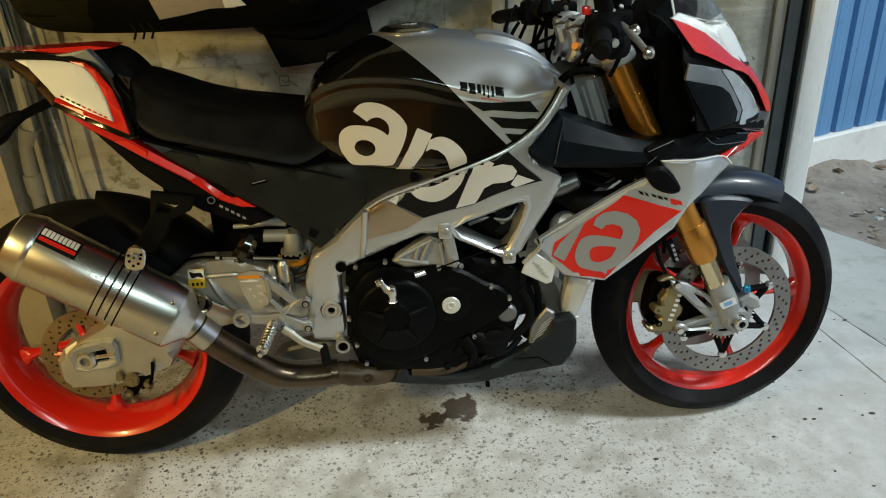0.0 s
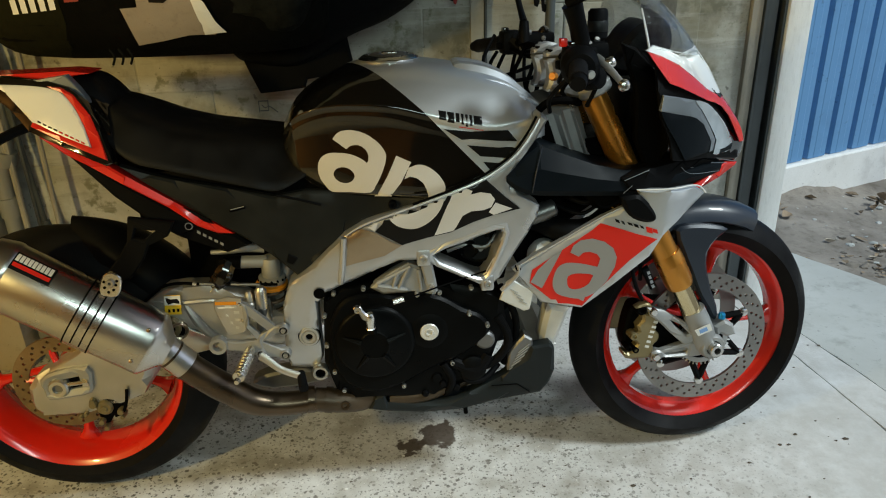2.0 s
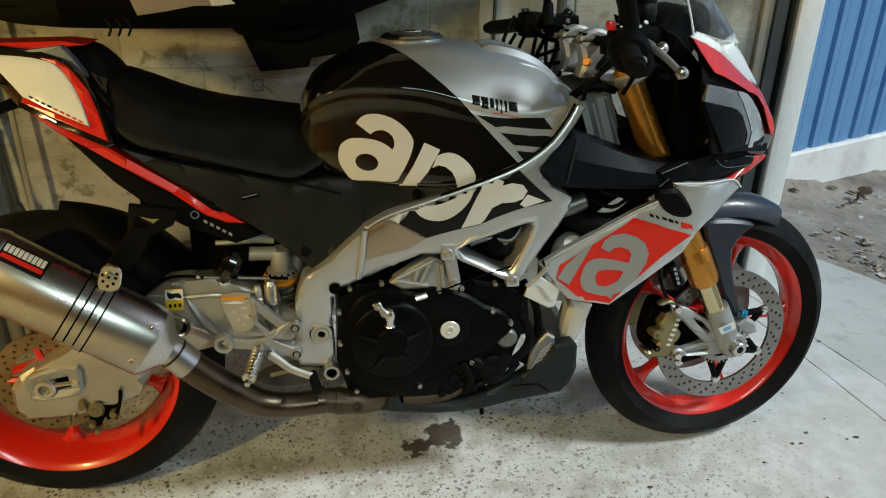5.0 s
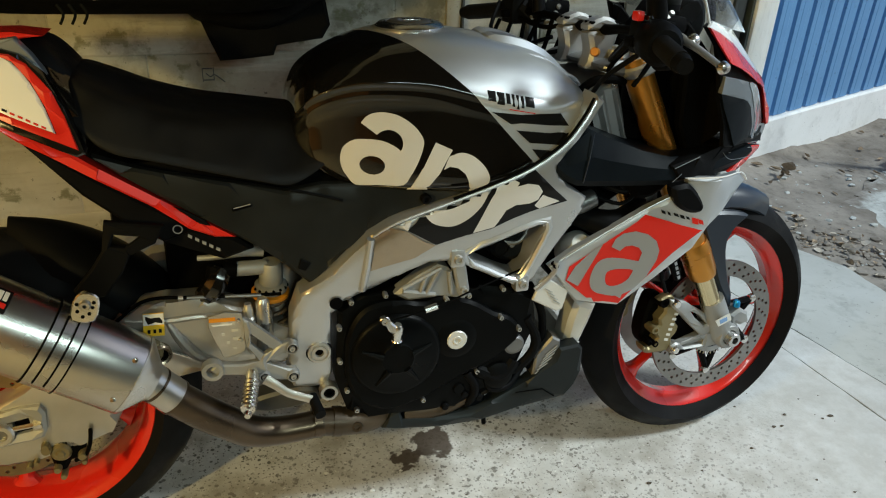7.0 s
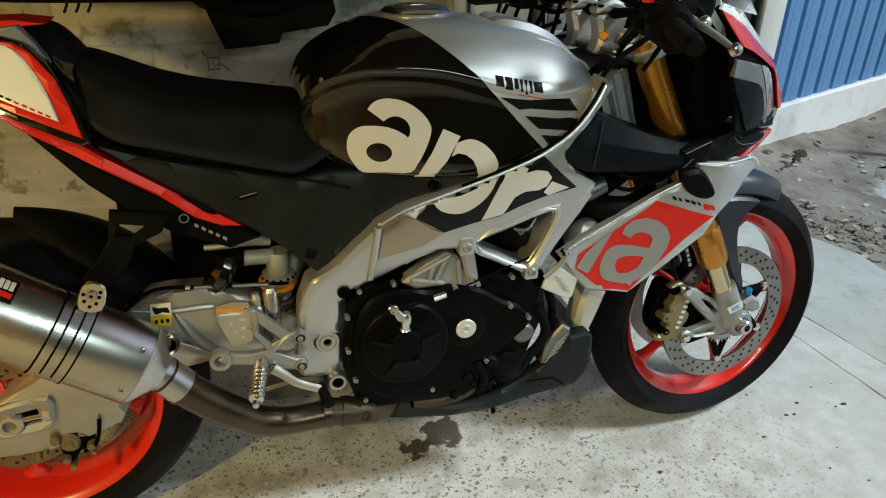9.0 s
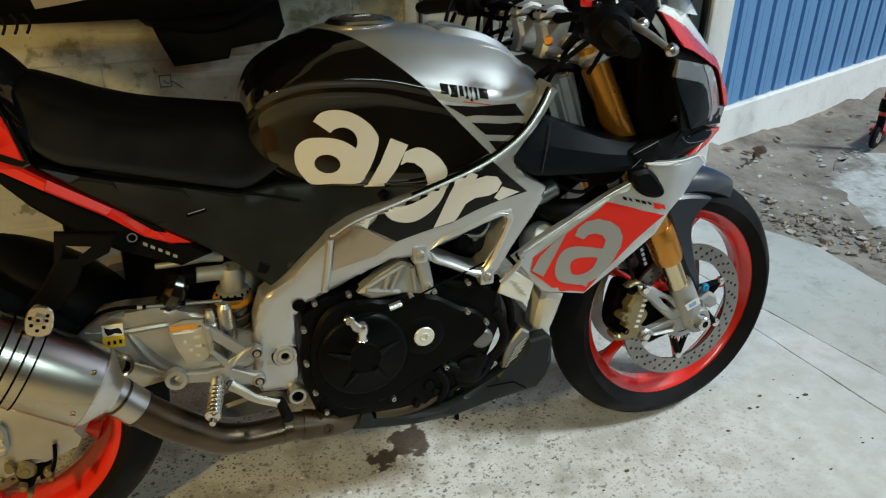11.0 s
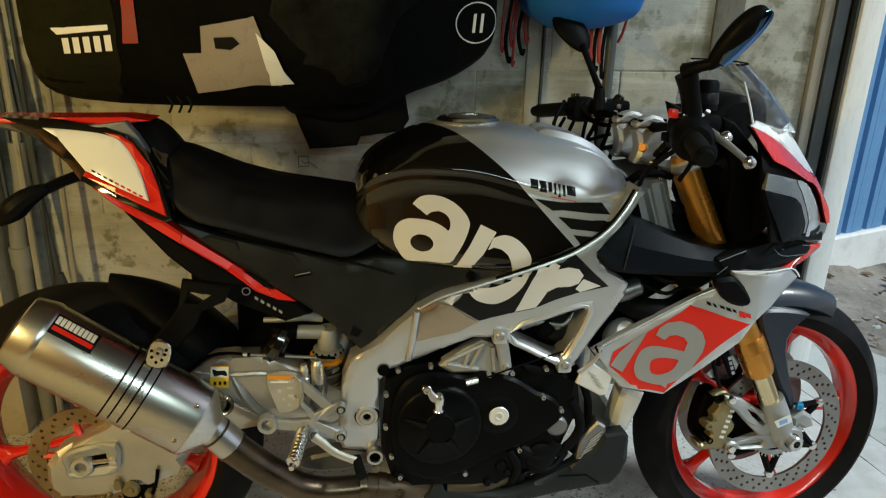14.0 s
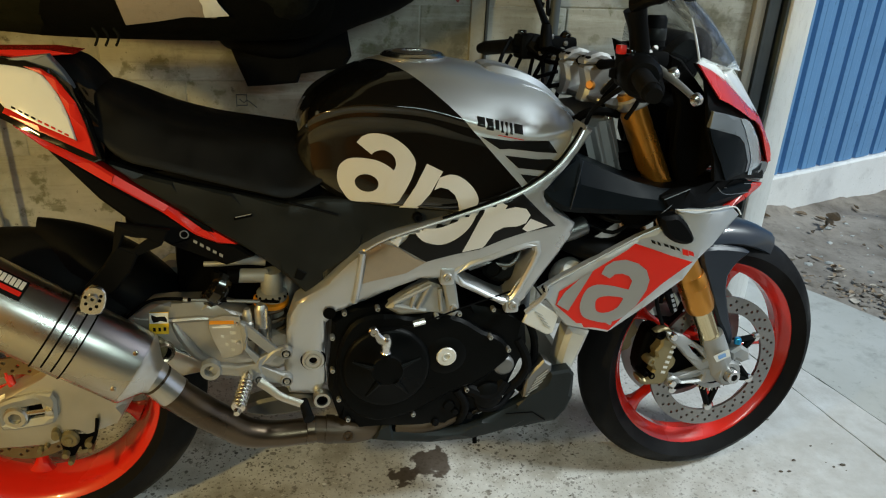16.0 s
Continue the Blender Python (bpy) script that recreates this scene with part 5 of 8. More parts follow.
cooler = part("cooler_core", slab([[(0.241, 0.297), (0.246, 0.350), (0.280, 0.388), (0.298, 0.376), (0.300, 0.335), (0.262, 0.301)]], 0.153, 0.03, 0.004), M_GREYCAST, bike, "finned grey cooler beside the engine")
for k in range(6):
    part("fin", tube([P(0.246 + 0.004 * k, 0.1545, 0.306 + 0.008 * k), P(0.280 + 0.002 * k, 0.1545, 0.326 + 0.008 * k)], 0.0013, 6, smooth=1), M_CAST, cooler)
part("radiator_tank", slab([[(0.338, 0.445), (0.385, 0.430), (0.372, 0.39), (0.352, 0.338), (0.318, 0.352), (0.326, 0.40)]], 0.128, 0.05, 0.010), M_LABEL, bike, "pale grey radiator end tank")
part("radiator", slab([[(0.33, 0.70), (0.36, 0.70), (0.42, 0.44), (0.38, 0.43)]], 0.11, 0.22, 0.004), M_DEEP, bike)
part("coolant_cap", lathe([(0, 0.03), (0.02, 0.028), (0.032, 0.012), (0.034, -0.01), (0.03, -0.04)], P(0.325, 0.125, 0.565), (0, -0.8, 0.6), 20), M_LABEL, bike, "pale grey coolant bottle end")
# added black solids that keep the gap under the duct dark
part("duct_gap_filler", slab([[(0.27, 0.70), (0.40, 0.715), (0.512, 0.71), (0.49, 0.675), (0.44, 0.648), (0.36, 0.595), (0.33, 0.50), (0.30, 0.48), (0.26, 0.56)]], 0.072, 0.14, 0.006), M_DEEP, bike, "added black filler below the intake duct")
part("fork_gap_filler", slab([spline([(0.41, 0.708), (0.47, 0.708), (0.50, 0.70), (0.485, 0.676), (0.45, 0.662), (0.42, 0.672)], 2)], 0.15, 0.05, 0.01), M_DEEP, bike)
part("hose_joint", lathe([(0.012, -0.03), (0.018, -0.028), (0.02, 0.0), (0.018, 0.026), (0.012, 0.03)], P(0.318, 0.14, 0.664), (1, 0, 0.35), 16), M_GREYCAST, bike, "grey-green hose connector")
part("coolant_hose", tube([P(0.29, 0.10, 0.64), P(0.335, 0.13, 0.628), P(0.385, 0.14, 0.617), P(0.43, 0.12, 0.622), P(0.47, 0.09, 0.64)], [0.018, 0.022, 0.026, 0.020, 0.016], 14), M_BLACKMATT, bike, "black rubber coolant hose")
for path, r in (([P(0.22, 0.15, 0.44), P(0.245, 0.15, 0.38), P(0.215, 0.15, 0.33), P(0.15, 0.14, 0.30)], 0.010), ([P(0.23, 0.13, 0.50), P(0.262, 0.13, 0.43), P(0.262, 0.13, 0.36), P(0.235, 0.13, 0.31)], 0.008), ([P(0.12, 0.15, 0.335), P(0.17, 0.155, 0.315), P(0.20, 0.15, 0.345)], 0.014), ([P(0.05, 0.14, 0.29), P(0.12, 0.14, 0.28), P(0.17, 0.14, 0.29)], 0.009),
                ([P(0.36, 0.10, 0.69), P(0.41, 0.13, 0.675), P(0.45, 0.13, 0.69), P(0.49, 0.10, 0.68)], 0.005), ([P(0.35, 0.12, 0.67), P(0.40, 0.14, 0.655), P(0.44, 0.13, 0.672)], 0.004)):
    part("hose", tube(path, r, 10), M_BLACKMATT, bike)
part("water_pump", lathe([(0, 0.016), (0.02, 0.016), (0.03, 0.01), (0.034, -0.01), (0.034, -0.05)], P(0.165, 0.150, 0.318), segs=24), M_ENGINE, eng)
part("drain_valve", lathe([(0, 0.01), (0.01, 0.01), (0.013, 0.004), (0.013, -0.02)], P(0.085, 0.150, 0.30), segs=14), M_ENGINE, eng)
tag = part("pale_tag", slab([[(0.238, 0.520), (0.250, 0.528), (0.298, 0.495), (0.288, 0.455), (0.276, 0.452), (0.224, 0.482)]], 0.165, 0.006, 0.002), M_LABEL, bike, "pale metal reservoir plate with fine print")
for k in range(4):
    part("print_bar", slab([[(0.248 + 0.006 * k, 0.506 - 0.009 * k), (0.264 + 0.006 * k, 0.4965 - 0.009 * k), (0.2635 + 0.006 * k, 0.4955 - 0.009 * k), (0.2475 + 0.006 * k, 0.505 - 0.009 * k)]], 0.1665, 0.001), M_GREYFILM, tag)
part("tag_link", tube([P(0.228, 0.165, 0.505), P(0.26, 0.172, 0.54), P(0.262, 0.175, 0.565)], 0.005, 8), M_ALU, tag)

# exhaust
rear_pipe = part("link_pipe", tube([P(-0.470, 0.186, 0.433), P(-0.440, 0.182, 0.394), P(-0.394, 0.172, 0.344), P(-0.350, 0.163, 0.304), P(-0.312, 0.155, 0.273), P(-0.255, 0.145, 0.2575), P(-0.17, 0.14, 0.258)], [0.030, 0.030, 0.031, 0.0305, 0.029, 0.0265, 0.026], 28), M_PIPE, bike, "heat-tinted steel exhaust pipe")
part("pipe_band", tube([P(-0.20, 0.141, 0.261), P(-0.186, 0.14, 0.26)], 0.0295, 28, smooth=1), M_PIPE, rear_pipe)
part("pipe_joint", tube([P(-0.474, 0.187, 0.437), P(-0.460, 0.185, 0.420), P(-0.434, 0.181, 0.388)], [0.0315, 0.0320, 0.0320], 28, smooth=1), M_STEEL, rear_pipe, "slip joint collar")
for k, (x, w, h) in enumerate(((-0.462, 0.1855, 0.4225), (-0.436, 0.1815, 0.3905))):
    part("joint_band", tube([P(x, w, h), P(x + 0.003, w - 0.0005, h - 0.0037)], 0.0328, 28, smooth=1), M_PIPE, rear_pipe)
col_ob = part("exhaust_collector", tube([P(-0.185, 0.14, 0.259), P(-0.14, 0.14, 0.253), P(-0.09, 0.130, 0.247), P(-0.02, 0.10, 0.250), P(0.04, 0.08, 0.250)], [0.0262, 0.0275, 0.0285, 0.030, 0.030], 28), M_SOOT, bike, "browned steel collector pipe")
part("pipe_clamp", tube([P(-0.163, 0.14, 0.2565), P(-0.147, 0.14, 0.254)], 0.0292, 28, smooth=1), M_SOOT, col_ob, "dark exhaust clamp band")
part("clamp_bolt", lathe([(0.004, 0.001), (0.005, 0.005), (0.010, 0.005), (0.011, 0.001), (0.011, -0.02)], P(-0.119, 0.162, 0.252), (0, -1, 0.2), 18), M_PIPE, col_ob)
CA, CB = P(-0.775, 0.205, 0.652), P(-0.492, 0.195, 0.452)
CD = (CB - CA).normalized()


def can_ring(t, r, flat=0.86):
    """Ring of the oval silencer at t metres from its tail."""
    c = CA + CD * t
    u = Vector((0, 1, 0)) - CD * CD.y
    u.normalize()
    q = CD.cross(u)
    return [c + u * (math.cos(a) * r * flat) + q * (math.sin(a) * r) for a in (2 * math.pi * k / 48 for k in range(48))]


LEN = (CB - CA).length
can = part("silencer", loft([can_ring(0.045, 0.0685), can_ring(0.05, 0.0705), can_ring(LEN - 0.008, 0.0705), can_ring(LEN, 0.069)], bridge=1), M_STEEL, bike, "brushed stainless steel race silencer")
part("end_cap", loft([can_ring(0.010, 0.040), can_ring(0.009, 0.058), can_ring(0.012, 0.063), can_ring(0.044, 0.0718), can_ring(0.050, 0.0722), can_ring(0.054, 0.0712)], bridge=1), M_STEEL, can, "tapered steel end cap")
part("outlet", loft([can_ring(0.004, 0.036), can_ring(0.004, 0.032), can_ring(0.06, 0.030)], cap=False, bridge=1), M_SOOT, can)
part("inlet_cone", loft([can_ring(LEN - 0.004, 0.0712), can_ring(LEN + 0.003, 0.069), can_ring(LEN + 0.028, 0.040), can_ring(LEN + 0.036, 0.033)], bridge=1), M_STEEL, can)
part("clamp_plate", loft([can_ring(0.196, 0.0708), can_ring(0.197, 0.0724), can_ring(0.243, 0.0724), can_ring(0.244, 0.0708)], bridge=1), M_STEEL, can, "steel strap round the silencer")
for t0, t1 in ((0.194, 0.1975), (0.2425, 0.246)):
    part("clamp_edge", loft([can_ring(t0, 0.0709), can_ring(t0 + 0.0005, 0.0730), can_ring(t1 - 0.0005, 0.0730), can_ring(t1, 0.0709)], bridge=1), M_DEEP, can, "black rubber edge of the strap")


def can_patch(t0, t1, a0, a1, r):
    """Film wrapped on the silencer between two stations and two angles."""
    bm = bmesh.new()
    rows = []
    for i in range(5):
        c = CA + CD * (t0 + (t1 - t0) * i / 4)
        u = (Vector((0, 1, 0)) - CD * CD.y).normalized()
        q = CD.cross(u)
        rows.append([bm.verts.new(c + u * (math.cos(radians(a)) * r * 0.86) + q * (math.sin(radians(a)) * r)) for a in (a0 + (a1 - a0) * k / 8 for k in range(9))])
    for a, b in zip(rows, rows[1:]):
        for k in range(8):
            bm.faces.new((a[k], a[k + 1], b[k + 1], b[k]))
    return bm


stick = part("maker_sticker", can_patch(0.054, 0.130, 106, 140, 0.0715), M_INK, can, "black and red silencer label")
for k in range(9):
    part("print_bar", can_patch(0.057 + 0.0078 * k, 0.0632 + 0.0078 * k, 110, 124, 0.0722), M_WHITEINK, stick)
for t0 in (0.210, 0.227):
    part("clamp_slot", can_patch(t0, t0 + 0.003, 112, 215, 0.0738), M_DEEP, can)
part("clamp_slot", can_patch(0.210, 0.230, 110, 114, 0.0738), M_DEEP, can)
part("label_bar", can_patch(0.057, 0.127, 127, 134, 0.0722), M_RED, stick, "red print bar")
for t, a in ((LEN - 0.02, 200), (LEN - 0.02, 140)):
    p = can_ring(t, 0.0715)[int(a / 7.5)]
    part("rivet", lathe([(0, 0.003), (0.004, 0.002), (0.005, -0.002)], p, (0, -1, 0.3), 10), M_ALUB, can)
part("swing_eye", lathe([(0.012, -0.02), (0.013, 0.004), (0.017, 0.006), (0.020, 0.003), (0.021, -0.03)], P(-0.452, 0.138, 0.449), (0.25, -1, 0), 28), M_COPPER, bike, "bare metal eye in the swingarm")
part("eye_bore", lathe([(0, -0.004), (0.013, -0.004), (0.013, -0.02)], P(-0.452, 0.138, 0.449), (0.25, -1, 0), 20), M_DEEP, bike)
tab = part("hanger_tab", slab([spline([(-0.560, 0.580), (-0.552, 0.612), (-0.536, 0.624), (-0.516, 0.612), (-0.528, 0.574)], 3)], 0.225, 0.008, 0.002), M_ALUB, bike, "silver hanger tab")
part("hanger_boss", lathe([(0.003, 0.003), (0.007, 0.003), (0.009, 0.0), (0.009, -0.02)], P(-0.537, 0.227, 0.603), segs=16), M_ALU, tab)
for x, h in ((-0.549, 0.594), (-0.533, 0.588), (-0.543, 0.584), (-0.527, 0.598), (-0.524, 0.606), (-0.548, 0.606)):
    part("tab_hole", lathe([(0, 0.0008), (0.0028, 0.0008), (0.003, -0.001)], P(x, 0.2252, h), segs=8), M_DEEP, tab)
hang = [[(-0.50, 0.715), (-0.415, 0.70), (-0.43, 0.672), (-0.47, 0.655), (-0.485, 0.625), (-0.515, 0.588), (-0.550, 0.583), (-0.560, 0.603), (-0.53, 0.636), (-0.51, 0.665)]]
hang_hole = [(-0.488, 0.692), (-0.45, 0.685), (-0.475, 0.668), (-0.497, 0.672)]
part("silencer_bracket", slab([hang[0], hang_hole], 0.175, 0.012, 0.003), M_BLACKMATT, bike, "black plate carrying the silencer")

# swingarm and hugger
sw = [(-0.790, 0.330), (-0.770, 0.356), (-0.739, 0.374), (-0.648, 0.420), (-0.55, 0.475), (-0.51, 0.512), (-0.468, 0.541), (-0.433, 0.543), (-0.37, 0.539), (-0.325, 0.520), (-0.279, 0.490), (-0.20, 0.445), (-0.19, 0.40), (-0.248, 0.385), (-0.368, 0.385), (-0.45, 0.36), (-0.52, 0.336), (-0.551, 0.296), (-0.64, 0.268), (-0.728, 0.253), (-0.775, 0.262), (-0.792, 0.295)]


def SWING_W(x, h):
    """Outer face of the swingarm, with its lower flank folded inwards."""
    fold = max(0.0, 0.478 - 0.60 * (x + 0.487) - h) * min(1.0, max(0.0, (x + 0.54) / 0.06))
    return 0.128 - 0.05 * max(0, x + 0.45) - 0.85 * min(fold, 0.05)


part("swing_edge", tube([P(-0.50, 0.127, 0.484), P(-0.46, 0.129, 0.463), P(-0.42, 0.127, 0.440), P(-0.385, 0.125, 0.420)], 0.0035, 8), M_ALUB, bike, "bright ridge of the swingarm")
swing = part("swingarm", slab([sw], SWING_W, 0.05, 0.008, 0.02), M_ALU, bike, "satin aluminium swingarm")
part("swingarm_far", slab([sw], -0.078, 0.05, 0.012), M_ALU, swing)
part("chain_adjuster", slab([spline([(-0.756, 0.354), (-0.722, 0.372), (-0.655, 0.378), (-0.650, 0.345), (-0.657, 0.316), (-0.70, 0.309), (-0.747, 0.306), (-0.752, 0.33)], 2), [(-0.738, 0.348), (-0.675, 0.358), (-0.672, 0.330), (-0.735, 0.322)]], 0.142, 0.022, 0.005), M_CAST, swing, "axle carrier plate")
# flat dark plate, paints the shade inside the axle carrier
part("adjuster_pocket_shade", slab([[(-0.745, 0.36), (-0.66, 0.37), (-0.66, 0.318), (-0.745, 0.312)]], 0.1295, 0.004), M_DEEP, swing)
part("axle_block", block(-0.738, -0.700, -0.140, -0.10, 0.318, 0.352, 0.004), M_GREYCAST, swing)
part("axle_nut", lathe([(0.010, -0.004), (0.011, 0.006), (0.018, 0.006), (0.021, 0.002), (0.021, -0.03)], P(-0.721, 0.140, 0.334), segs=24), M_STEEL, swing)
part("adjuster_screw", tube([P(-0.702, 0.137, 0.340), P(-0.655, 0.137, 0.344)], 0.005, 10, smooth=1), M_ALUB, swing)
part("adjuster_lock", lathe([(0, 0.006), (0.010, 0.006), (0.010, -0.006), (0, -0.006)], P(-0.662, 0.137, 0.344), (1, 0, 0.1), 6), M_ALUB, swing)
part("swing_rib", tube([P(-0.437, 0.124, 0.510), P(-0.415, 0.126, 0.465), P(-0.39, 0.126, 0.43), P(-0.35, 0.122, 0.405)], [0.004, 0.010, 0.010, 0.005], 10), M_ALU, swing)
part("swing_rib", tube([P(-0.50, 0.124, 0.515), P(-0.44, 0.126, 0.508), P(-0.38, 0.125, 0.508), P(-0.33, 0.122, 0.50)], [0.003, 0.006, 0.006, 0.003], 8), M_ALU, swing)
part("chain_guide_hoop", lathe([(0.013, -0.012), (0.013, 0.006), (0.021, 0.006), (0.024, 0.002), (0.024, -0.012)], P(-0.470, 0.136, 0.456), segs=28), M_BRONZE, swing, "bronze round lug with a dark bore")
part("hoop_bore", lathe([(0, -0.004), (0.0132, -0.004), (0.0134, -0.008)], P(-0.470, 0.136, 0.456), segs=20), M_DEEP, swing)
part("yellow_sticker", slab([[(-0.470, 0.531), (-0.437, 0.530), (-0.440, 0.486), (-0.474, 0.488)]], 0.1375, 0.001), M_YELLOW, swing, "square yellow sponsor sticker")
part("sticker_top", slab([[(-0.4695, 0.530), (-0.4375, 0.529), (-0.4385, 0.508), (-0.4715, 0.509)]], 0.1382, 0.001), M_WHITEINK, swing)
part("sticker_mark", slab([spline([(-0.467, 0.526), (-0.458, 0.522), (-0.444, 0.522), (-0.441, 0.511), (-0.452, 0.514), (-0.464, 0.511)], 2)], 0.1390, 0.001), M_INK, swing)
for k in range(3):
    part("print_bar", slab([[(-0.466 + 0.009 * k, 0.500), (-0.4615 + 0.009 * k, 0.4995), (-0.462 + 0.009 * k, 0.4925), (-0.4665 + 0.009 * k, 0.493)]], 0.1384, 0.001), M_INK, swing)
part("warning_label", slab([[(-0.365, 0.517), (-0.322, 0.515), (-0.322, 0.508), (-0.366, 0.510)]], 0.1562, 0.001), M_ORANGE, swing, "small orange warning label")
part("print_bar", slab([[(-0.362, 0.505), (-0.328, 0.504), (-0.328, 0.501), (-0.360, 0.502)]], 0.1562, 0.001), M_WHITEINK, swing)
rear_cal = part("rear_caliper", slab([spline([(-0.662, 0.296), (-0.640, 0.300), (-0.615, 0.296), (-0.600, 0.276), (-0.612, 0.250), (-0.628, 0.246), (-0.640, 0.226), (-0.654, 0.232), (-0.660, 0.258)], 2)], 0.128, 0.06, 0.008), M_DEEP, bike, "dark rear brake caliper with bronze piston cap")
part("piston_cap", lathe([(0, 0.008), (0.006, 0.008), (0.008, 0.005), (0.014, 0.005), (0.018, 0.0), (0.018, -0.01)], P(-0.640, 0.130, 0.272), segs=20), M_BRONZE, rear_cal)
for x, h, r in ((-0.661, 0.284, 0.009), (-0.661, 0.292, 0.007), (-0.606, 0.262, 0.008), (-0.604, 0.249, 0.005), (-0.650, 0.240, 0.007), (-0.692, 0.254, 0.006), (-0.680, 0.262, 0.005), (-0.642, 0.224, 0.006)):
    part("lug", lathe([(0, 0.008), (r * 0.8, 0.008), (r, 0.003), (r, -0.02)], P(x, 0.132, h), segs=12), M_BRONZE, rear_cal)
part("caliper_arm", slab([[(-0.712, 0.298), (-0.66, 0.302), (-0.655, 0.276), (-0.690, 0.258), (-0.712, 0.272)], [(-0.703, 0.291), (-0.682, 0.292), (-0.684, 0.276), (-0.702, 0.278)]], 0.122, 0.015, 0.004), M_BRONZE, rear_cal)
part("caliper_plate", slab([[(-0.66, 0.312), (-0.612, 0.298), (-0.565, 0.316), (-0.590, 0.30), (-0.60, 0.27), (-0.62, 0.255), (-0.65, 0.27)]], 0.126, 0.02, 0.004), M_DEEP, rear_cal)
part("brake_line", tube([P(-0.585, 0.134, 0.315), P(-0.590, 0.136, 0.285), P(-0.602, 0.134, 0.26), P(-0.62, 0.13, 0.25)], 0.0035, 8), M_DEEP, rear_cal)

secs = []
for i in range(10):
    a = radians(82 - 62 * i / 9)
    rr = 0.350
    c = Vector((RR[0] + rr * math.cos(a), 0, RR[2] + rr * math.sin(a)))
    n = Vector((math.cos(a), 0, math.sin(a)))
    wd = (0.018, 0.050, 0.068, 0.080, 0.088, 0.094)[min(i, 5)]
    ring = [c + Vector((0, wd * math.sin(radians(b)), 0)) - n * (0.06 * (1 - math.cos(radians(b)))) for b in range(-90, 91, 20)]
    ring += [p - n * 0.006 for p in reversed(ring)]
    secs.append(ring)
part("rear_hugger", loft(secs, bridge=2), M_BLACKMATT, bike, "matt black rear tyre hugger")

# shock and linkage
shock = part("rear_shock", tube([P(-0.205, 0.03, 0.60), P(-0.235, 0.045, 0.50), P(-0.25, 0.05, 0.44)], 0.032, 18), M_ALU, bike, "rear shock absorber with remote reservoir")
part("preload_collar", lathe([(0.024, 0), (0.032, 0.0), (0.034, 0.003), (0.034, 0.009), (0.031, 0.011), (0.024, 0.011)], P(-0.257, 0.085, 0.515), (0.05, -0.1, 1), 28), M_ORANGE, shock, "orange preload collar")
part("coil_spring", tube([P(-0.257 + 0.028 * math.cos(k * 0.7), 0.085 + 0.028 * math.sin(k * 0.7), 0.512 - 0.0022 * k) for k in range(40)], 0.0045, 8), M_SOOT, shock, "dark coil spring")
part("spring_seat", lathe([(0.015, -0.002), (0.028, -0.002), (0.029, 0.002), (0.029, 0.010), (0.025, 0.013), (0.021, 0.014), (0.020, 0.05), (0.017, 0.056), (0, 0.056)], P(-0.255, 0.085, 0.528), (0.05, -0.1, 1), 28), M_CAST, shock)
for k in range(7):
    a = radians(200 + 25 * k)
    part("seat_notch", lathe([(0, 0.002), (0.0025, 0.002), (0.003, -0.001)], P(-0.255 + 0.029 * math.cos(a), 0.085 - 0.029 * math.sin(a), 0.534), (math.cos(a), math.sin(a), 0), 8), M_DEEP, shock)
part("reservoir", tube([P(-0.316, 0.10, 0.580), P(-0.312, 0.10, 0.580), P(-0.262, 0.09, 0.574)], [0.012, 0.0135, 0.0135], 18, smooth=1), M_CAST, shock, "grey cylinder reservoir")
part("reservoir_cap", tube([P(-0.334, 0.101, 0.583), P(-0.312, 0.10, 0.580)], 0.0148, 16, smooth=1), M_DEEP, shock)
part("shock_arm", tube([P(-0.375, 0.08, 0.598), P(-0.34, 0.085, 0.600), P(-0.30, 0.085, 0.606), P(-0.265, 0.08, 0.605)], [0.005, 0.006, 0.010, 0.014], 12), M_CAST, shock)
part("linkage", block(-0.305, -0.255, -0.125, -0.06, 0.45, 0.505, 0.012), M_GREYCAST, shock)
part("linkage_post", lathe([(0, 0.026), (0.008, 0.026), (0.010, 0.022), (0.0125, 0.018), (0.0125, -0.04), (0.016, -0.05)], P(-0.274, 0.135, 0.510), (0, 0, 1), 18), M_ALU, shock)
part("link_bolt", lathe([(0, 0.016), (0.006, 0.016), (0.007, 0.010), (0.009, 0.006), (0.009, -0.008), (0.012, -0.012), (0.012, -0.02)], P(-0.299, 0.135, 0.512), (0, 0, 1), 14), M_ALU, shock)
hose = part("brake_pipe", tube([P(-0.53, 0.12, 0.50), P(-0.479, 0.122, 0.542), P(-0.442, 0.122, 0.550), P(-0.393, 0.122, 0.545), P(-0.342, 0.122, 0.541), P(-0.24, 0.12, 0.532)], 0.0032, 8), M_DEEP, bike, "black rear brake hose")
for a, b in ((-0.398, -0.348), (-0.335, -0.275)):
    part("hose_sleeve", tube([P(a, 0.1225, 0.5455 + 0.085 * (-0.398 - a)), P(b, 0.1225, 0.5455 + 0.085 * (-0.398 - b))], 0.0038, 8, smooth=1), M_GREYCAST, hose)
part("hose_ferrule", tube([P(-0.412, 0.1225, 0.547), P(-0.404, 0.1225, 0.546)], 0.0045, 10, smooth=1), M_ALU, hose)
# battery box, enlarged as a filler to black out the gap behind the shock
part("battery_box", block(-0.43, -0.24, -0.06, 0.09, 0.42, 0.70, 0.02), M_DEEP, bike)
part("crinkled_sleeve", tube([P(-0.372, 0.10, 0.53), P(-0.352, 0.11, 0.555), P(-0.335, 0.10, 0.585)], [0.018, 0.022, 0.016], 9), M_BLACKGLOSS, bike)
part("wire_loom", tube([P(-0.37, 0.09, 0.52), P(-0.355, 0.105, 0.55), P(-0.345, 0.10, 0.59)], 0.016, 10), M_DEEP, bike)

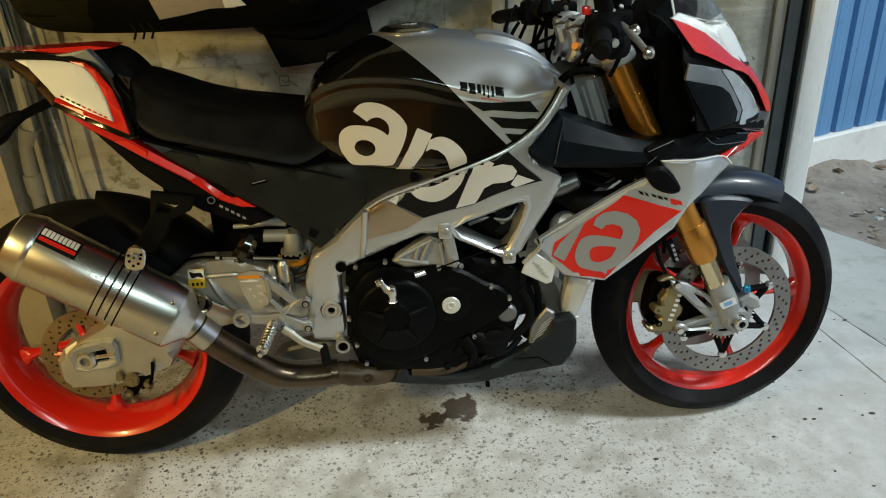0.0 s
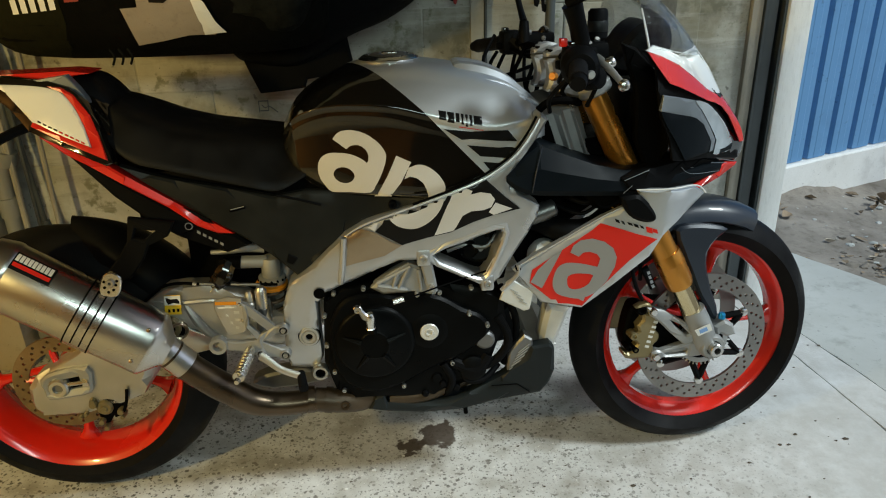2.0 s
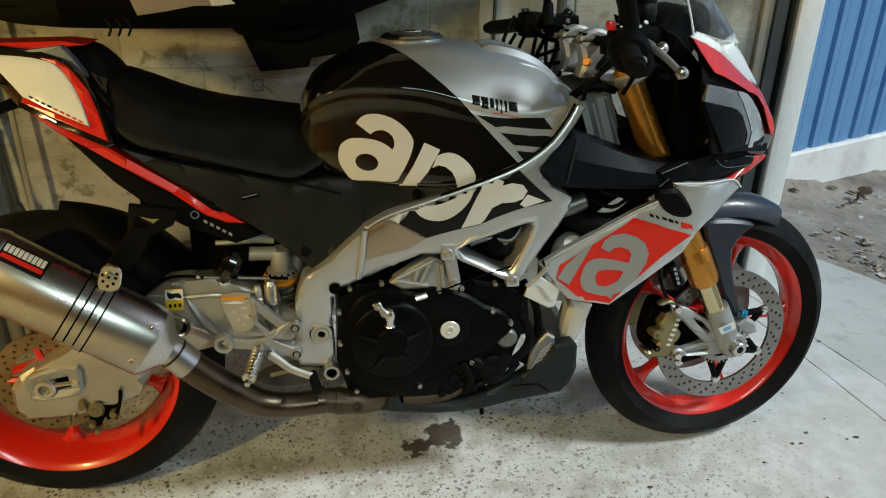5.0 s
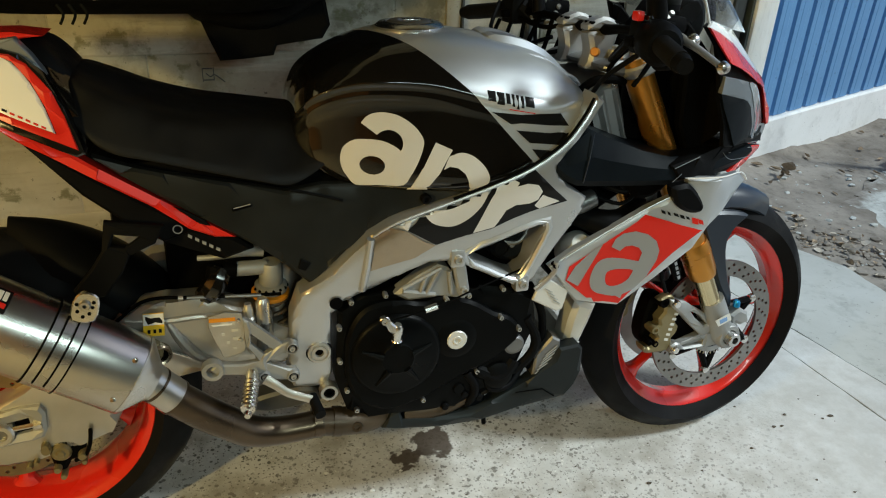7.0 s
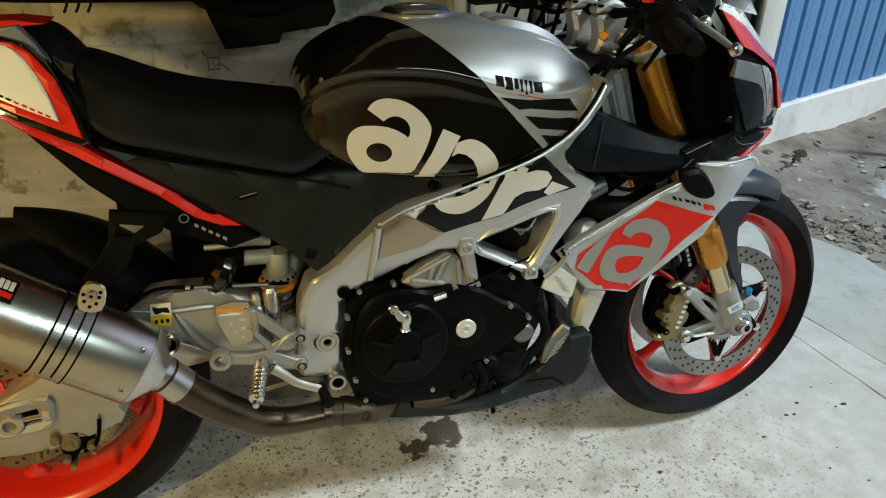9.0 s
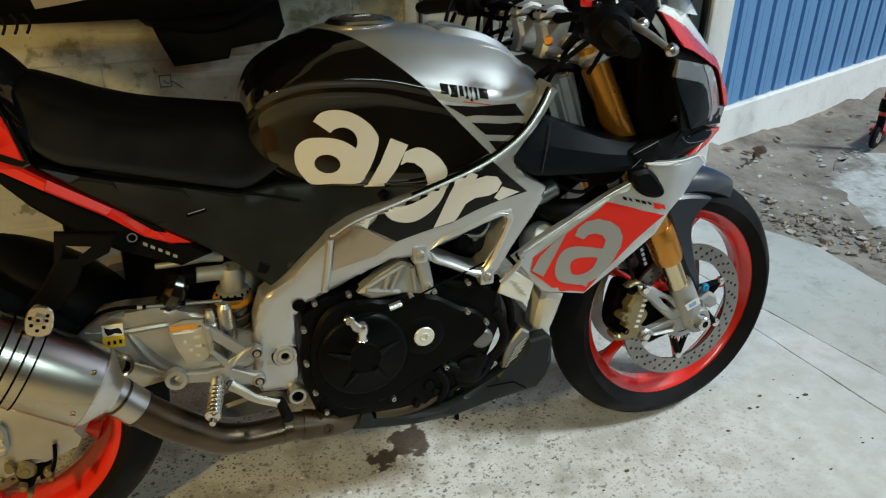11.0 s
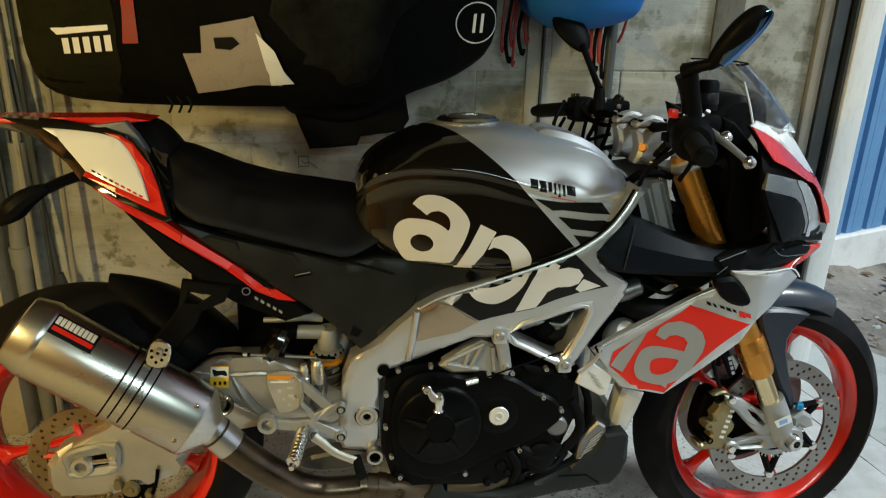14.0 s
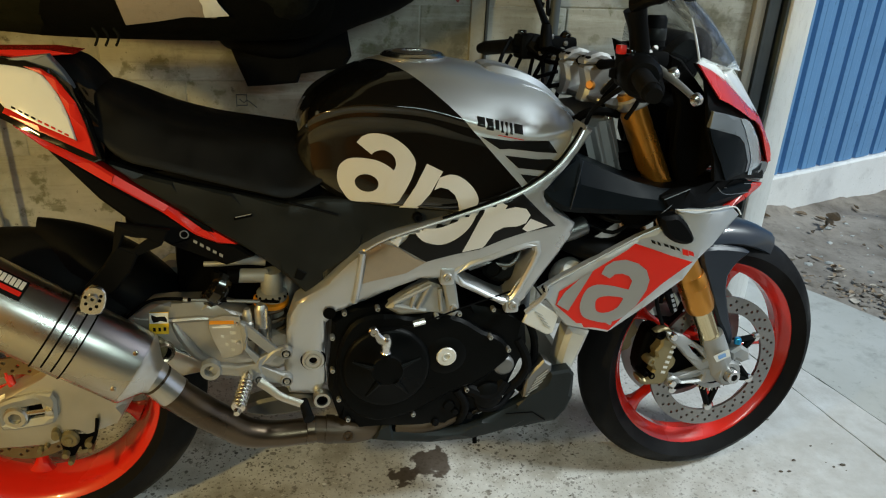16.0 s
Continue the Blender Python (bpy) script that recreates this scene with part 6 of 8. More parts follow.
# rearset and footpeg
hanger = [(-0.310, 0.517), (-0.301, 0.513), (-0.248, 0.459), (-0.232, 0.463), (-0.219, 0.452), (-0.224, 0.440), (-0.245, 0.441), (-0.278, 0.425), (-0.240, 0.407), (-0.226, 0.404), (-0.220, 0.393), (-0.228, 0.382), (-0.245, 0.385), (-0.275, 0.391), (-0.300, 0.397), (-0.318, 0.406), (-0.362, 0.413), (-0.372, 0.424), (-0.362, 0.434), (-0.318, 0.428), (-0.287, 0.430), (-0.308, 0.462)]
rs = part("footrest_hanger", slab([hanger, [(-0.299, 0.487), (-0.263, 0.450), (-0.280, 0.442), (-0.300, 0.466)]], 0.172, 0.014, 0.003), M_CAST, bike, "forged silver footrest hanger")
part("heel_plate", slab([spline([(-0.366, 0.520), (-0.312, 0.521), (-0.309, 0.47), (-0.311, 0.446), (-0.345, 0.436), (-0.352, 0.452), (-0.362, 0.48)], 2)], 0.155, 0.004, 0.001), M_ALU, rs, "thin drilled heel plate")
for x, h, l in ((-0.346, 0.508, 0.012), (-0.327, 0.506, 0.004), (-0.330, 0.493, 0.011), (-0.347, 0.487, 0.005), (-0.329, 0.476, 0.011), (-0.340, 0.470, 0.005), (-0.330, 0.458, 0.006)):
    part("plate_slot", slab([[(x, h), (x + l, h - 0.001), (x + l, h - 0.006), (x, h - 0.005)]], 0.1556, 0.001), M_LABEL, rs)
for x, h in ((-0.317, 0.508), (-0.317, 0.470)):
    part("plate_rivet", lathe([(0, 0.002), (0.003, 0.0015), (0.0045, -0.001)], P(x, 0.156, h), segs=10), M_ALUB, rs)
for x, h, r in ((-0.231, 0.451, 0.010), (-0.232, 0.393, 0.010), (-0.282, 0.400, 0.009)):
    eye = part("arm_eye", lathe([(0.0, -0.001), (r * 0.8, -0.001), (r * 0.85, 0.003), (r, 0.003), (r * 1.15, 0.0), (r * 1.2, -0.012)], P(x, 0.175, h), segs=20), M_CAST, rs)
    # flat dark disc, paints the shade round the bolt
    part("eye_recess_shade", lathe([(0.0, 0.0005), (r * 0.78, 0.0005), (r * 0.78, -0.001)], P(x, 0.175, h), segs=18), M_DEEP, eye)
    part("eye_bolt", lathe([(0.0, 0.001), (r * 0.2, 0.001), (r * 0.25, 0.004), (r * 0.5, 0.004), (r * 0.55, 0.0)], P(x, 0.1755, h), segs=12), M_ALU, eye)
part("hanger_eye", lathe([(0.011, -0.012), (0.011, 0.004), (0.018, 0.004), (0.019, 0.0), (0.019, -0.012), (0.011, -0.012)], P(-0.368, 0.172, 0.424), segs=24), M_CAST, rs)
peg = part("footpeg", tube([P(-0.302, 0.175, 0.412), P(-0.304, 0.195, 0.410), P(-0.315, 0.262, 0.398)], [0.011, 0.012, 0.0095], 12), M_ALUB, rs, "knurled aluminium footpeg")
for k in range(7):
    t = k / 6
    c = P(-0.305 - 0.010 * t, 0.203 + 0.056 * t, 0.4085 - 0.010 * t)
    part("knurl", lathe([(0.008, -0.003), (0.0122, -0.003), (0.0132, 0), (0.0122, 0.003), (0.008, 0.003)], c, (-0.2, -1, -0.1), 12), M_ALUB, peg)
part("peg_feeler", lathe([(0, 0.008), (0.005, 0.008), (0.007, 0.0), (0.003, -0.004)], P(-0.316, 0.27, 0.396), (-0.2, -1, -0.1), 10), M_ALUB, peg)
pedal = part("brake_pedal", tube([P(-0.282, 0.185, 0.402), P(-0.265, 0.19, 0.390), P(-0.243, 0.195, 0.372), P(-0.205, 0.20, 0.356)], [0.010, 0.009, 0.008, 0.008], 12, flat=0.6), M_ALU, rs, "forged rear brake pedal")
part("pedal_tip", tube([P(-0.203, 0.19, 0.356), P(-0.194, 0.235, 0.345)], [0.009, 0.010], 12, smooth=1), M_BLACKMATT, pedal)
part("master_cylinder", tube([P(-0.285, 0.14, 0.42), P(-0.272, 0.14, 0.49)], 0.010, 12, smooth=1), M_GREYCAST, rs)
part("stand_bracket", slab([spline([(-0.325, 0.286), (-0.29, 0.306), (-0.22, 0.314), (-0.17, 0.302), (-0.158, 0.285), (-0.20, 0.274), (-0.28, 0.268)], 2)], 0.10, 0.04, 0.006), M_GREYCAST, bike, "dull cast stand bracket")


# tank
def tank_section(x, top, c_h, c_w, r_w, bot, b_w):
    """Half outline of the tank at x, from the crown down one side, mirrored."""
    half = [(0.0, top), (c_w * 0.38, top - 0.004), (c_w * 0.68, top - (top - c_h) * 0.28), (c_w * 0.88, c_h + (top - c_h) * 0.36), (c_w * 0.975, c_h + (top - c_h) * 0.12), (c_w, c_h),
            (c_w - 0.0015 - 0.28 * max(0.0, c_w - r_w), c_h - 0.010), (r_w + (c_w - r_w) * 0.55, c_h - 0.022), (r_w, c_h - 0.04), (r_w + (b_w - r_w) * 0.3, c_h + (bot - c_h) * 0.55), (b_w, bot), (b_w - 0.03, bot - 0.006)]
    half = spline([Vector((w, h)) for w, h in half], 3, False)
    right = [P(x, p[0], p[1]) for p in half]
    left = [P(x, -p[0], p[1]) for p in reversed(half[1:])]
    return right + left


tank_bm = loft([
    tank_section(-0.200, 0.846, 0.838, 0.090, 0.088, 0.812, 0.085),
    tank_section(-0.192, 0.872, 0.855, 0.112, 0.105, 0.792, 0.102),
    tank_section(-0.165, 0.908, 0.885, 0.140, 0.131, 0.762, 0.126),
    tank_section(-0.110, 0.942, 0.905, 0.160, 0.151, 0.738, 0.147),
    tank_section(-0.050, 0.965, 0.908, 0.172, 0.163, 0.734, 0.165),
    tank_section(0.020, 0.972, 0.902, 0.180, 0.174, 0.731, 0.180),
    tank_section(0.090, 0.966, 0.884, 0.186, 0.184, 0.728, 0.190),
    tank_section(0.160, 0.954, 0.866, 0.190, 0.188, 0.737, 0.193),
    tank_section(0.215, 0.942, 0.856, 0.188, 0.188, 0.757, 0.190),
    tank_section(0.262, 0.922, 0.862, 0.180, 0.181, 0.800, 0.182),
    tank_section(0.300, 0.890, 0.862, 0.152, 0.154, 0.835, 0.152),
    tank_section(0.338, 0.856, 0.850, 0.075, 0.075, 0.842, 0.070)], bridge=5)
# the colours part along a slanting plane
a0, a1, a2 = P(-0.062, 0.0, 0.975), P(0.108, 0.175, 0.857), P(0.205, 0.19, 0.755)
nor = (a1 - a0).cross(a2 - a0).normalized()
if nor.x < 0:
    nor = -nor
bmesh.ops.bisect_plane(tank_bm, geom=tank_bm.verts[:] + tank_bm.edges[:] + tank_bm.faces[:], plane_co=a0, plane_no=nor, dist=1e-5)
tank = part("fuel_tank", tank_bm, M_BLACKGLOSS, bike, "gloss black and silver fuel tank", sharp=1.0)
tank.data.materials.append(M_SILVER)
for f in tank.data.polygons:
    if (f.center - a0).dot(nor) > 0 and f.center.y < 0.19:
        f.material_index = 1
TT = tree_of(tank)
for name, lp in (("stripe", [(0.116, 0.858), (0.240, 0.849), (0.258, 0.826), (0.150, 0.836)]), ("stripe", [(0.160, 0.825), (0.268, 0.814), (0.252, 0.792), (0.185, 0.802)]), ("stripe", [(0.190, 0.791), (0.238, 0.785), (0.218, 0.768), (0.207, 0.770)])):
    part(name, drape([lp], TT, 0.0012, 0.008), M_INK, tank, "black graphic stripe")
# brand letters a and p as outlines, two pieces each
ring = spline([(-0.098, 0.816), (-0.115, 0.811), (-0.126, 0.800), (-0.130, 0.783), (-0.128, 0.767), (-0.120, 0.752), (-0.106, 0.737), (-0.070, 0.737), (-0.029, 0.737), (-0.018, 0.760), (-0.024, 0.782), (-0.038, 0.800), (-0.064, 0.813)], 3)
part("tank_letter", drape([ring, ring_loop(-0.0795, 0.7715, 0.0205, 0.0158, -8, 20)], TT, 0.0012, 0.006), M_CREAM, tank, "pale bowl of a letter a")
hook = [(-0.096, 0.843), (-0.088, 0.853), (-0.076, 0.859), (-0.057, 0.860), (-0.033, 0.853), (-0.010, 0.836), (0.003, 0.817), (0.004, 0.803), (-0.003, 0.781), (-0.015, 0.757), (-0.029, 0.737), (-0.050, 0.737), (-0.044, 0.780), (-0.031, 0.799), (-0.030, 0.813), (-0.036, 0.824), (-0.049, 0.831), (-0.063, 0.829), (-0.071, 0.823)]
part("tank_letter", drape([spline(hook[:11], 3, False) + spline(hook[11:], 3, False)], TT, 0.0016, 0.006), M_CREAM, tank, "pale hook of a letter a")
part("tank_letter", drape([[(0.024, 0.809), (0.052, 0.796), (0.030, 0.756), (0.015, 0.737), (0.010, 0.728), (-0.023, 0.728)]], TT, 0.0012, 0.006), M_CREAM, tank, "pale stem of a letter p")
part("tank_letter", drape([spline([(0.046, 0.785), (0.066, 0.791), (0.086, 0.785), (0.105, 0.768), (0.115, 0.749), (0.112, 0.735), (0.095, 0.728)], 3, False) + [Vector(p) for p in ((0.082, 0.724), (0.079, 0.742), (0.073, 0.755), (0.061, 0.765), (0.048, 0.768), (0.037, 0.763))]], TT, 0.0016, 0.006), M_CREAM, tank, "pale upper bowl of a letter p")
# small print on the shoulder: a row of bars
for k, (x, wd, hh) in enumerate(((0.108, 0.014, 0.015), (0.124, 0.013, 0.018), (0.140, 0.007, 0.015), (0.150, 0.005, 0.018), (0.158, 0.005, 0.021), (0.166, 0.005, 0.018), (0.174, 0.016, 0.015))):
    z = 0.893 - 0.20 * (x - 0.106)
    part("print_bar", drape([[(x, z), (x + wd, z - 0.2 * wd), (x + wd, z - 0.2 * wd - hh), (x, z - hh)]], TT, 0.0012, 0.005), M_INK, tank)
part("print_bar", drape([[(0.146, 0.862), (0.192, 0.853), (0.192, 0.8515), (0.146, 0.8605)]], TT, 0.0012, 0.006), M_RED, tank)
cap = part("filler_cap", lathe([(0, 0.006), (0.018, 0.006), (0.022, 0.011), (0.036, 0.011), (0.044, 0.006), (0.047, -0.01)], P(0.022, 0.0, 0.970), (0, 0, 1), 36), M_GREYCAST, tank, "round filler cap with bright ring")
part("cap_ring", lathe([(0.040, -0.006), (0.060, -0.002), (0.062, 0.002), (0.054, 0.008), (0.042, 0.009), (0.040, 0.004)], P(0.022, 0.0, 0.970), (0, 0, 1), 36), M_ALUB, cap)
part("cap_flap", block(0.008, 0.040, -0.012, 0.012, 0.980, 0.984, 0.003), M_ALUB, cap)
secs = []
for x, h, w0, hh in ((0.150, 0.952, 0.055, 0.001), (0.165, 0.953, 0.062, 0.007), (0.215, 0.943, 0.066, 0.008), (0.262, 0.922, 0.064, 0.008), (0.300, 0.891, 0.058, 0.007), (0.345, 0.852, 0.050, 0.005)):
    secs.append([P(x, w0 + 0.012, h - 0.016), P(x, w0 - 0.014, h + hh), P(x, 0.012, h + hh + 0.001), P(x, 0.0, h + hh - 0.002), P(x, -0.012, h + hh + 0.001), P(x, -w0 + 0.014, h + hh), P(x, -w0 - 0.012, h - 0.016), P(x, 0, h - 0.03)])
part("airbox_cover", loft(secs, bridge=2), M_SILVER, tank, "raised silver airbox cover", sharp=0.35)
for dw in (0.085, 0.115):
    part("cover_ridge", tube([P(0.195, dw + 0.01, 0.935 - (dw - 0.085) * 0.5), P(0.25, dw, 0.920 - (dw - 0.085) * 0.5), P(0.30, dw * 0.85, 0.888), P(0.335, dw * 0.6, 0.858)], [0.002, 0.0045, 0.004, 0.002], 8), M_SILVER, tank)


# seat
def seat_section(x, top, bot, wt, wb):
    half = [(0, top), (wt * 0.5, top - 0.002), (wt * 0.85, top - 0.010), (wt, top - 0.028), (wt + (wb - wt) * 0.5, (top + bot) / 2 - 0.01), (wb, bot + 0.008), (wb - 0.006, bot), (wb - 0.04, bot)]
    half = spline([Vector(p) for p in half], 2, False)
    return [P(x, p[0], p[1]) for p in half] + [P(x, -p[0], p[1]) for p in reversed(half[1:])]


seat = part("rider_seat", loft([seat_section(-0.545, 0.925, 0.885, 0.07, 0.10), seat_section(-0.520, 0.922, 0.850, 0.10, 0.135), seat_section(-0.480, 0.905, 0.815, 0.118, 0.150), seat_section(-0.42, 0.880, 0.797, 0.122, 0.153), seat_section(-0.35, 0.861, 0.777, 0.120, 0.153),
                            seat_section(-0.27, 0.849, 0.755, 0.112, 0.152), seat_section(-0.215, 0.842, 0.742, 0.100, 0.148), seat_section(-0.170, 0.838, 0.758, 0.085, 0.138), seat_section(-0.135, 0.836, 0.778, 0.075, 0.125)], bridge=4), M_VINYL, bike, "black vinyl rider seat", sharp=1.2)
hump = part("pillion_pad", loft([seat_section(-0.612, 0.974, 0.95, 0.03, 0.06), seat_section(-0.590, 0.976, 0.935, 0.06, 0.09), seat_section(-0.560, 0.966, 0.905, 0.075, 0.105), seat_section(-0.535, 0.940, 0.88, 0.082, 0.112), seat_section(-0.512, 0.906, 0.865, 0.08, 0.11)], bridge=3), M_VINYL, bike, "black padded seat hump", sharp=1.2)

# added black block that darkens the gap between seat and side panel
part("seat_gap_filler", block(-0.50, 0.06, -0.115, 0.115, 0.66, 0.79, 0.02), M_DEEP, bike)
# side panel
sp = [(-0.505, 0.812), (-0.45, 0.790), (-0.406, 0.777), (-0.31, 0.755), (-0.222, 0.733), (-0.16, 0.741), (-0.096, 0.737), (0.0, 0.730), (0.071, 0.724), (0.127, 0.726), (0.06, 0.704), (-0.045, 0.669), (-0.092, 0.643), (-0.125, 0.618), (-0.159, 0.585), (-0.190, 0.560), (-0.205, 0.575), (-0.235, 0.606), (-0.272, 0.638), (-0.313, 0.667), (-0.36, 0.70), (-0.412, 0.737), (-0.47, 0.78)]
side = part("side_panel", slab([sp], lambda x, h: 0.152 + 0.25 * max(0, x + 0.02) * (1 if x < 0.2 else 0), 0.02, 0.005, 0.03), M_PANEL, bike, "matt black plastic side panel")
part("side_far", slab([sp], -0.13, 0.02, 0.005), M_BLACKMATT, bike)
bolt(side, 0.011, 0.166, 0.707, 0.009, M_BLACKMATT)
part("panel_slot", tube([P(-0.309, 0.154, 0.710), P(-0.279, 0.154, 0.716)], 0.0026, 6, smooth=1), M_DEEP, side)
part("slot_edge", tube([P(-0.307, 0.1555, 0.713), P(-0.280, 0.1555, 0.7185)], 0.0008, 6, smooth=1), M_GREYFILM, side)
part("red_tab", slab([[(-0.398, 0.722), (-0.385, 0.716), (-0.352, 0.694), (-0.345, 0.684), (-0.362, 0.690)]], 0.1505, 0.004, 0.001), M_BLACKMATT, side)
part("panel_badge", slab([[(-0.205, 0.612), (-0.188, 0.602), (-0.198, 0.588), (-0.211, 0.594)]], 0.155, 0.003, 0.001), M_BLACKMATT, side)
part("panel_crease", tube([P(-0.215, 0.154, 0.737), P(-0.17, 0.155, 0.725), P(-0.13, 0.155, 0.712)], 0.0025, 6), M_BLACKMATT, side)

# tail
def tail_section(x, top, mid, bot, wt, wm, wb):
    half = [(0, top), (wt, top - 0.003), (wm, mid), (wb, bot), (0.0, bot - 0.01)]
    return [P(x, w, h) for w, h in half] + [P(x, -w, h) for w, h in reversed(half[1:-1])]


TAILW = lambda x, h: 0.108 + 0.46 * (0.968 - h) + 0.10 * min(0.0, x + 0.62)
tail = part("tail_unit", loft([tail_section(-0.835, 0.976, 0.972, 0.962, 0.02, 0.03, 0.02), tail_section(-0.76, 0.975, 0.965, 0.945, 0.045, 0.065, 0.05), tail_section(-0.70, 0.972, 0.950, 0.905, 0.055, 0.085, 0.08), tail_section(-0.65, 0.968, 0.935, 0.872, 0.06, 0.10, 0.10),
                            tail_section(-0.60, 0.962, 0.92, 0.848, 0.065, 0.110, 0.125), tail_section(-0.55, 0.940, 0.90, 0.828, 0.07, 0.118, 0.138), tail_section(-0.51, 0.90, 0.86, 0.812, 0.08, 0.128, 0.140)], bridge=2), M_BLACKGLOSS, bike, "black tail unit with red and white panels")
rimp = [[(-0.80, 0.984), (-0.70, 0.978), (-0.62, 0.970), (-0.585, 0.958), (-0.556, 0.930), (-0.530, 0.885), (-0.508, 0.822), (-0.52, 0.818), (-0.60, 0.855), (-0.66, 0.884), (-0.69, 0.918), (-0.74, 0.962)]]
part("black_border", slab(rimp, lambda x, h: TAILW(x, h) - 0.004, 0.03, 0.003, 0.02), M_BLACKGLOSS, tail)
white = [spline([(-0.726, 0.968), (-0.69, 0.966), (-0.65, 0.963), (-0.618, 0.958), (-0.594, 0.948), (-0.572, 0.920), (-0.556, 0.886), (-0.545, 0.852)], 2, False) + [Vector(p) for p in ((-0.60, 0.876), (-0.650, 0.899), (-0.675, 0.926), (-0.700, 0.953))]]
part("white_panel", slab(white, TAILW, 0.02, 0.002, 0.02), M_WHITE, tail, "gloss white tail side panel")
redf = [[(-0.622, 0.962), (-0.596, 0.958), (-0.575, 0.945), (-0.545, 0.908), (-0.530, 0.872), (-0.516, 0.828), (-0.60, 0.866), (-0.655, 0.893), (-0.650, 0.902), (-0.600, 0.8765), (-0.543, 0.8505), (-0.555, 0.888), (-0.571, 0.921), (-0.593, 0.949)]]
part("red_panel", slab(redf, TAILW, 0.022, 0.002, 0.02), M_RED, tail, "red edging of the tail panel")
for k in range(9):
    x = -0.640 + 0.0098 * k
    h = 0.901 - 0.0049 * k
    part("print_bar", slab([[(x, h + 0.0025), (x + 0.006, h - 0.0005), (x + 0.0055, h - 0.003), (x - 0.0005, h)]], lambda a, b: TAILW(a, b) + 0.0012, 0.002), M_INK if k < 4 else M_RED, tail)
part("red_spine", slab([[(-0.835, 0.980), (-0.70, 0.980), (-0.60, 0.981), (-0.556, 0.975), (-0.60, 0.970), (-0.66, 0.966), (-0.72, 0.966), (-0.83, 0.972)]], 0.058, 0.075, 0.003), M_RED, tail, "red top strip of the tail")
part("grey_panel", slab([[(-0.648, 0.972), (-0.588, 0.979), (-0.57, 0.955), (-0.553, 0.925), (-0.585, 0.950), (-0.62, 0.965)]], 0.100, 0.02, 0.002), M_PALEGREY, tail, "grey tail corner panel")
red = [[(-0.640, 0.875), (-0.58, 0.842), (-0.531, 0.815), (-0.498, 0.790), (-0.416, 0.733), (-0.36, 0.695), (-0.306, 0.660), (-0.340, 0.662), (-0.378, 0.680), (-0.428, 0.722), (-0.505, 0.773), (-0.560, 0.812), (-0.600, 0.838)]]
part("red_stripe", slab(red, 0.148, 0.03, 0.004), M_RED, bike, "long red stripe under the seat")
under = [[(-0.60, 0.835), (-0.505, 0.770), (-0.428, 0.718), (-0.378, 0.676), (-0.31, 0.655), (-0.28, 0.63), (-0.33, 0.615), (-0.42, 0.655), (-0.47, 0.69), (-0.53, 0.745)]]
ut = part("undertray", slab(under, 0.135, 0.25, 0.006), M_BLACKMATT, bike, "black undertray")
for k in range(5):
    x = -0.382 + 0.0105 * k
    h = 0.664 - 0.0068 * k
    part("print_bar", slab([[(x, h + 0.004), (x + 0.006, h), (x + 0.005, h - 0.005), (x - 0.001, h - 0.001)]], 0.1365, 0.001), M_GREYFILM, ut)
part("round_mark", lathe([(0.006, 0.001), (0.008, 0.001)], P(-0.397, 0.1362, 0.678), segs=16), M_GREYFILM, ut)
part("tail_arm", tube([P(-0.60, 0.06, 0.86), P(-0.66, 0.10, 0.888), P(-0.715, 0.15, 0.872)], [0.012, 0.010, 0.009], 8), M_BLACKMATT, bike)
part("rear_indicator", tube([P(-0.712, 0.15, 0.874), P(-0.738, 0.16, 0.862), P(-0.765, 0.165, 0.840), P(-0.790, 0.168, 0.818)], [0.010, 0.017, 0.020, 0.006], 10), M_BLACKMATT, bike, "black rear turn signal")

# side fairing
def fair_w(x, h):
    return 0.168 + 0.20 * max(0.0, min(x, 0.56) - 0.30) * 0.9 - 0.5 * max(0.0, x - 0.56)


fo = [[(0.252, 0.550), (0.30, 0.580), (0.36, 0.617), (0.432, 0.663), (0.470, 0.682), (0.490, 0.690), (0.508, 0.690), (0.500, 0.712), (0.494, 0.719), (0.56, 0.718), (0.622, 0.714), (0.648, 0.694), (0.600, 0.660), (0.571, 0.640), (0.551, 0.622), (0.528, 0.578), (0.46, 0.515), (0.396, 0.460), (0.311, 0.472), (0.285, 0.508), (0.262, 0.538)]]
fair = part("side_fairing", slab(fo, fair_w, 0.018, 0.004, 0.025), M_SILVER, bike, "silver and red side fairing panel")
FA = tree_of(fair)
part("red_field", drape([[(0.292, 0.548), (0.427, 0.650), (0.540, 0.616), (0.488, 0.570), (0.442, 0.519), (0.396, 0.466), (0.344, 0.467), (0.287, 0.519)]], FA, 0.0012, 0.010), M_RED, fair, "red graphic field")
# brand letter a in two pieces, and the stroke beside it
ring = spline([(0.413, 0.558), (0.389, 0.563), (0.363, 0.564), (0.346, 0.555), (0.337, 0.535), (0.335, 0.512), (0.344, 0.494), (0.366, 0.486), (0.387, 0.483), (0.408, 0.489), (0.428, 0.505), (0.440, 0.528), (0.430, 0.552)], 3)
part("fairing_letter", drape([ring, spline([(0.364, 0.520), (0.366, 0.534), (0.380, 0.540), (0.398, 0.540), (0.416, 0.537), (0.412, 0.523), (0.399, 0.510), (0.381, 0.504), (0.368, 0.508)], 2)], FA, 0.0022, 0.007), M_GREYFILM, fair, "grey bowl of a letter a")
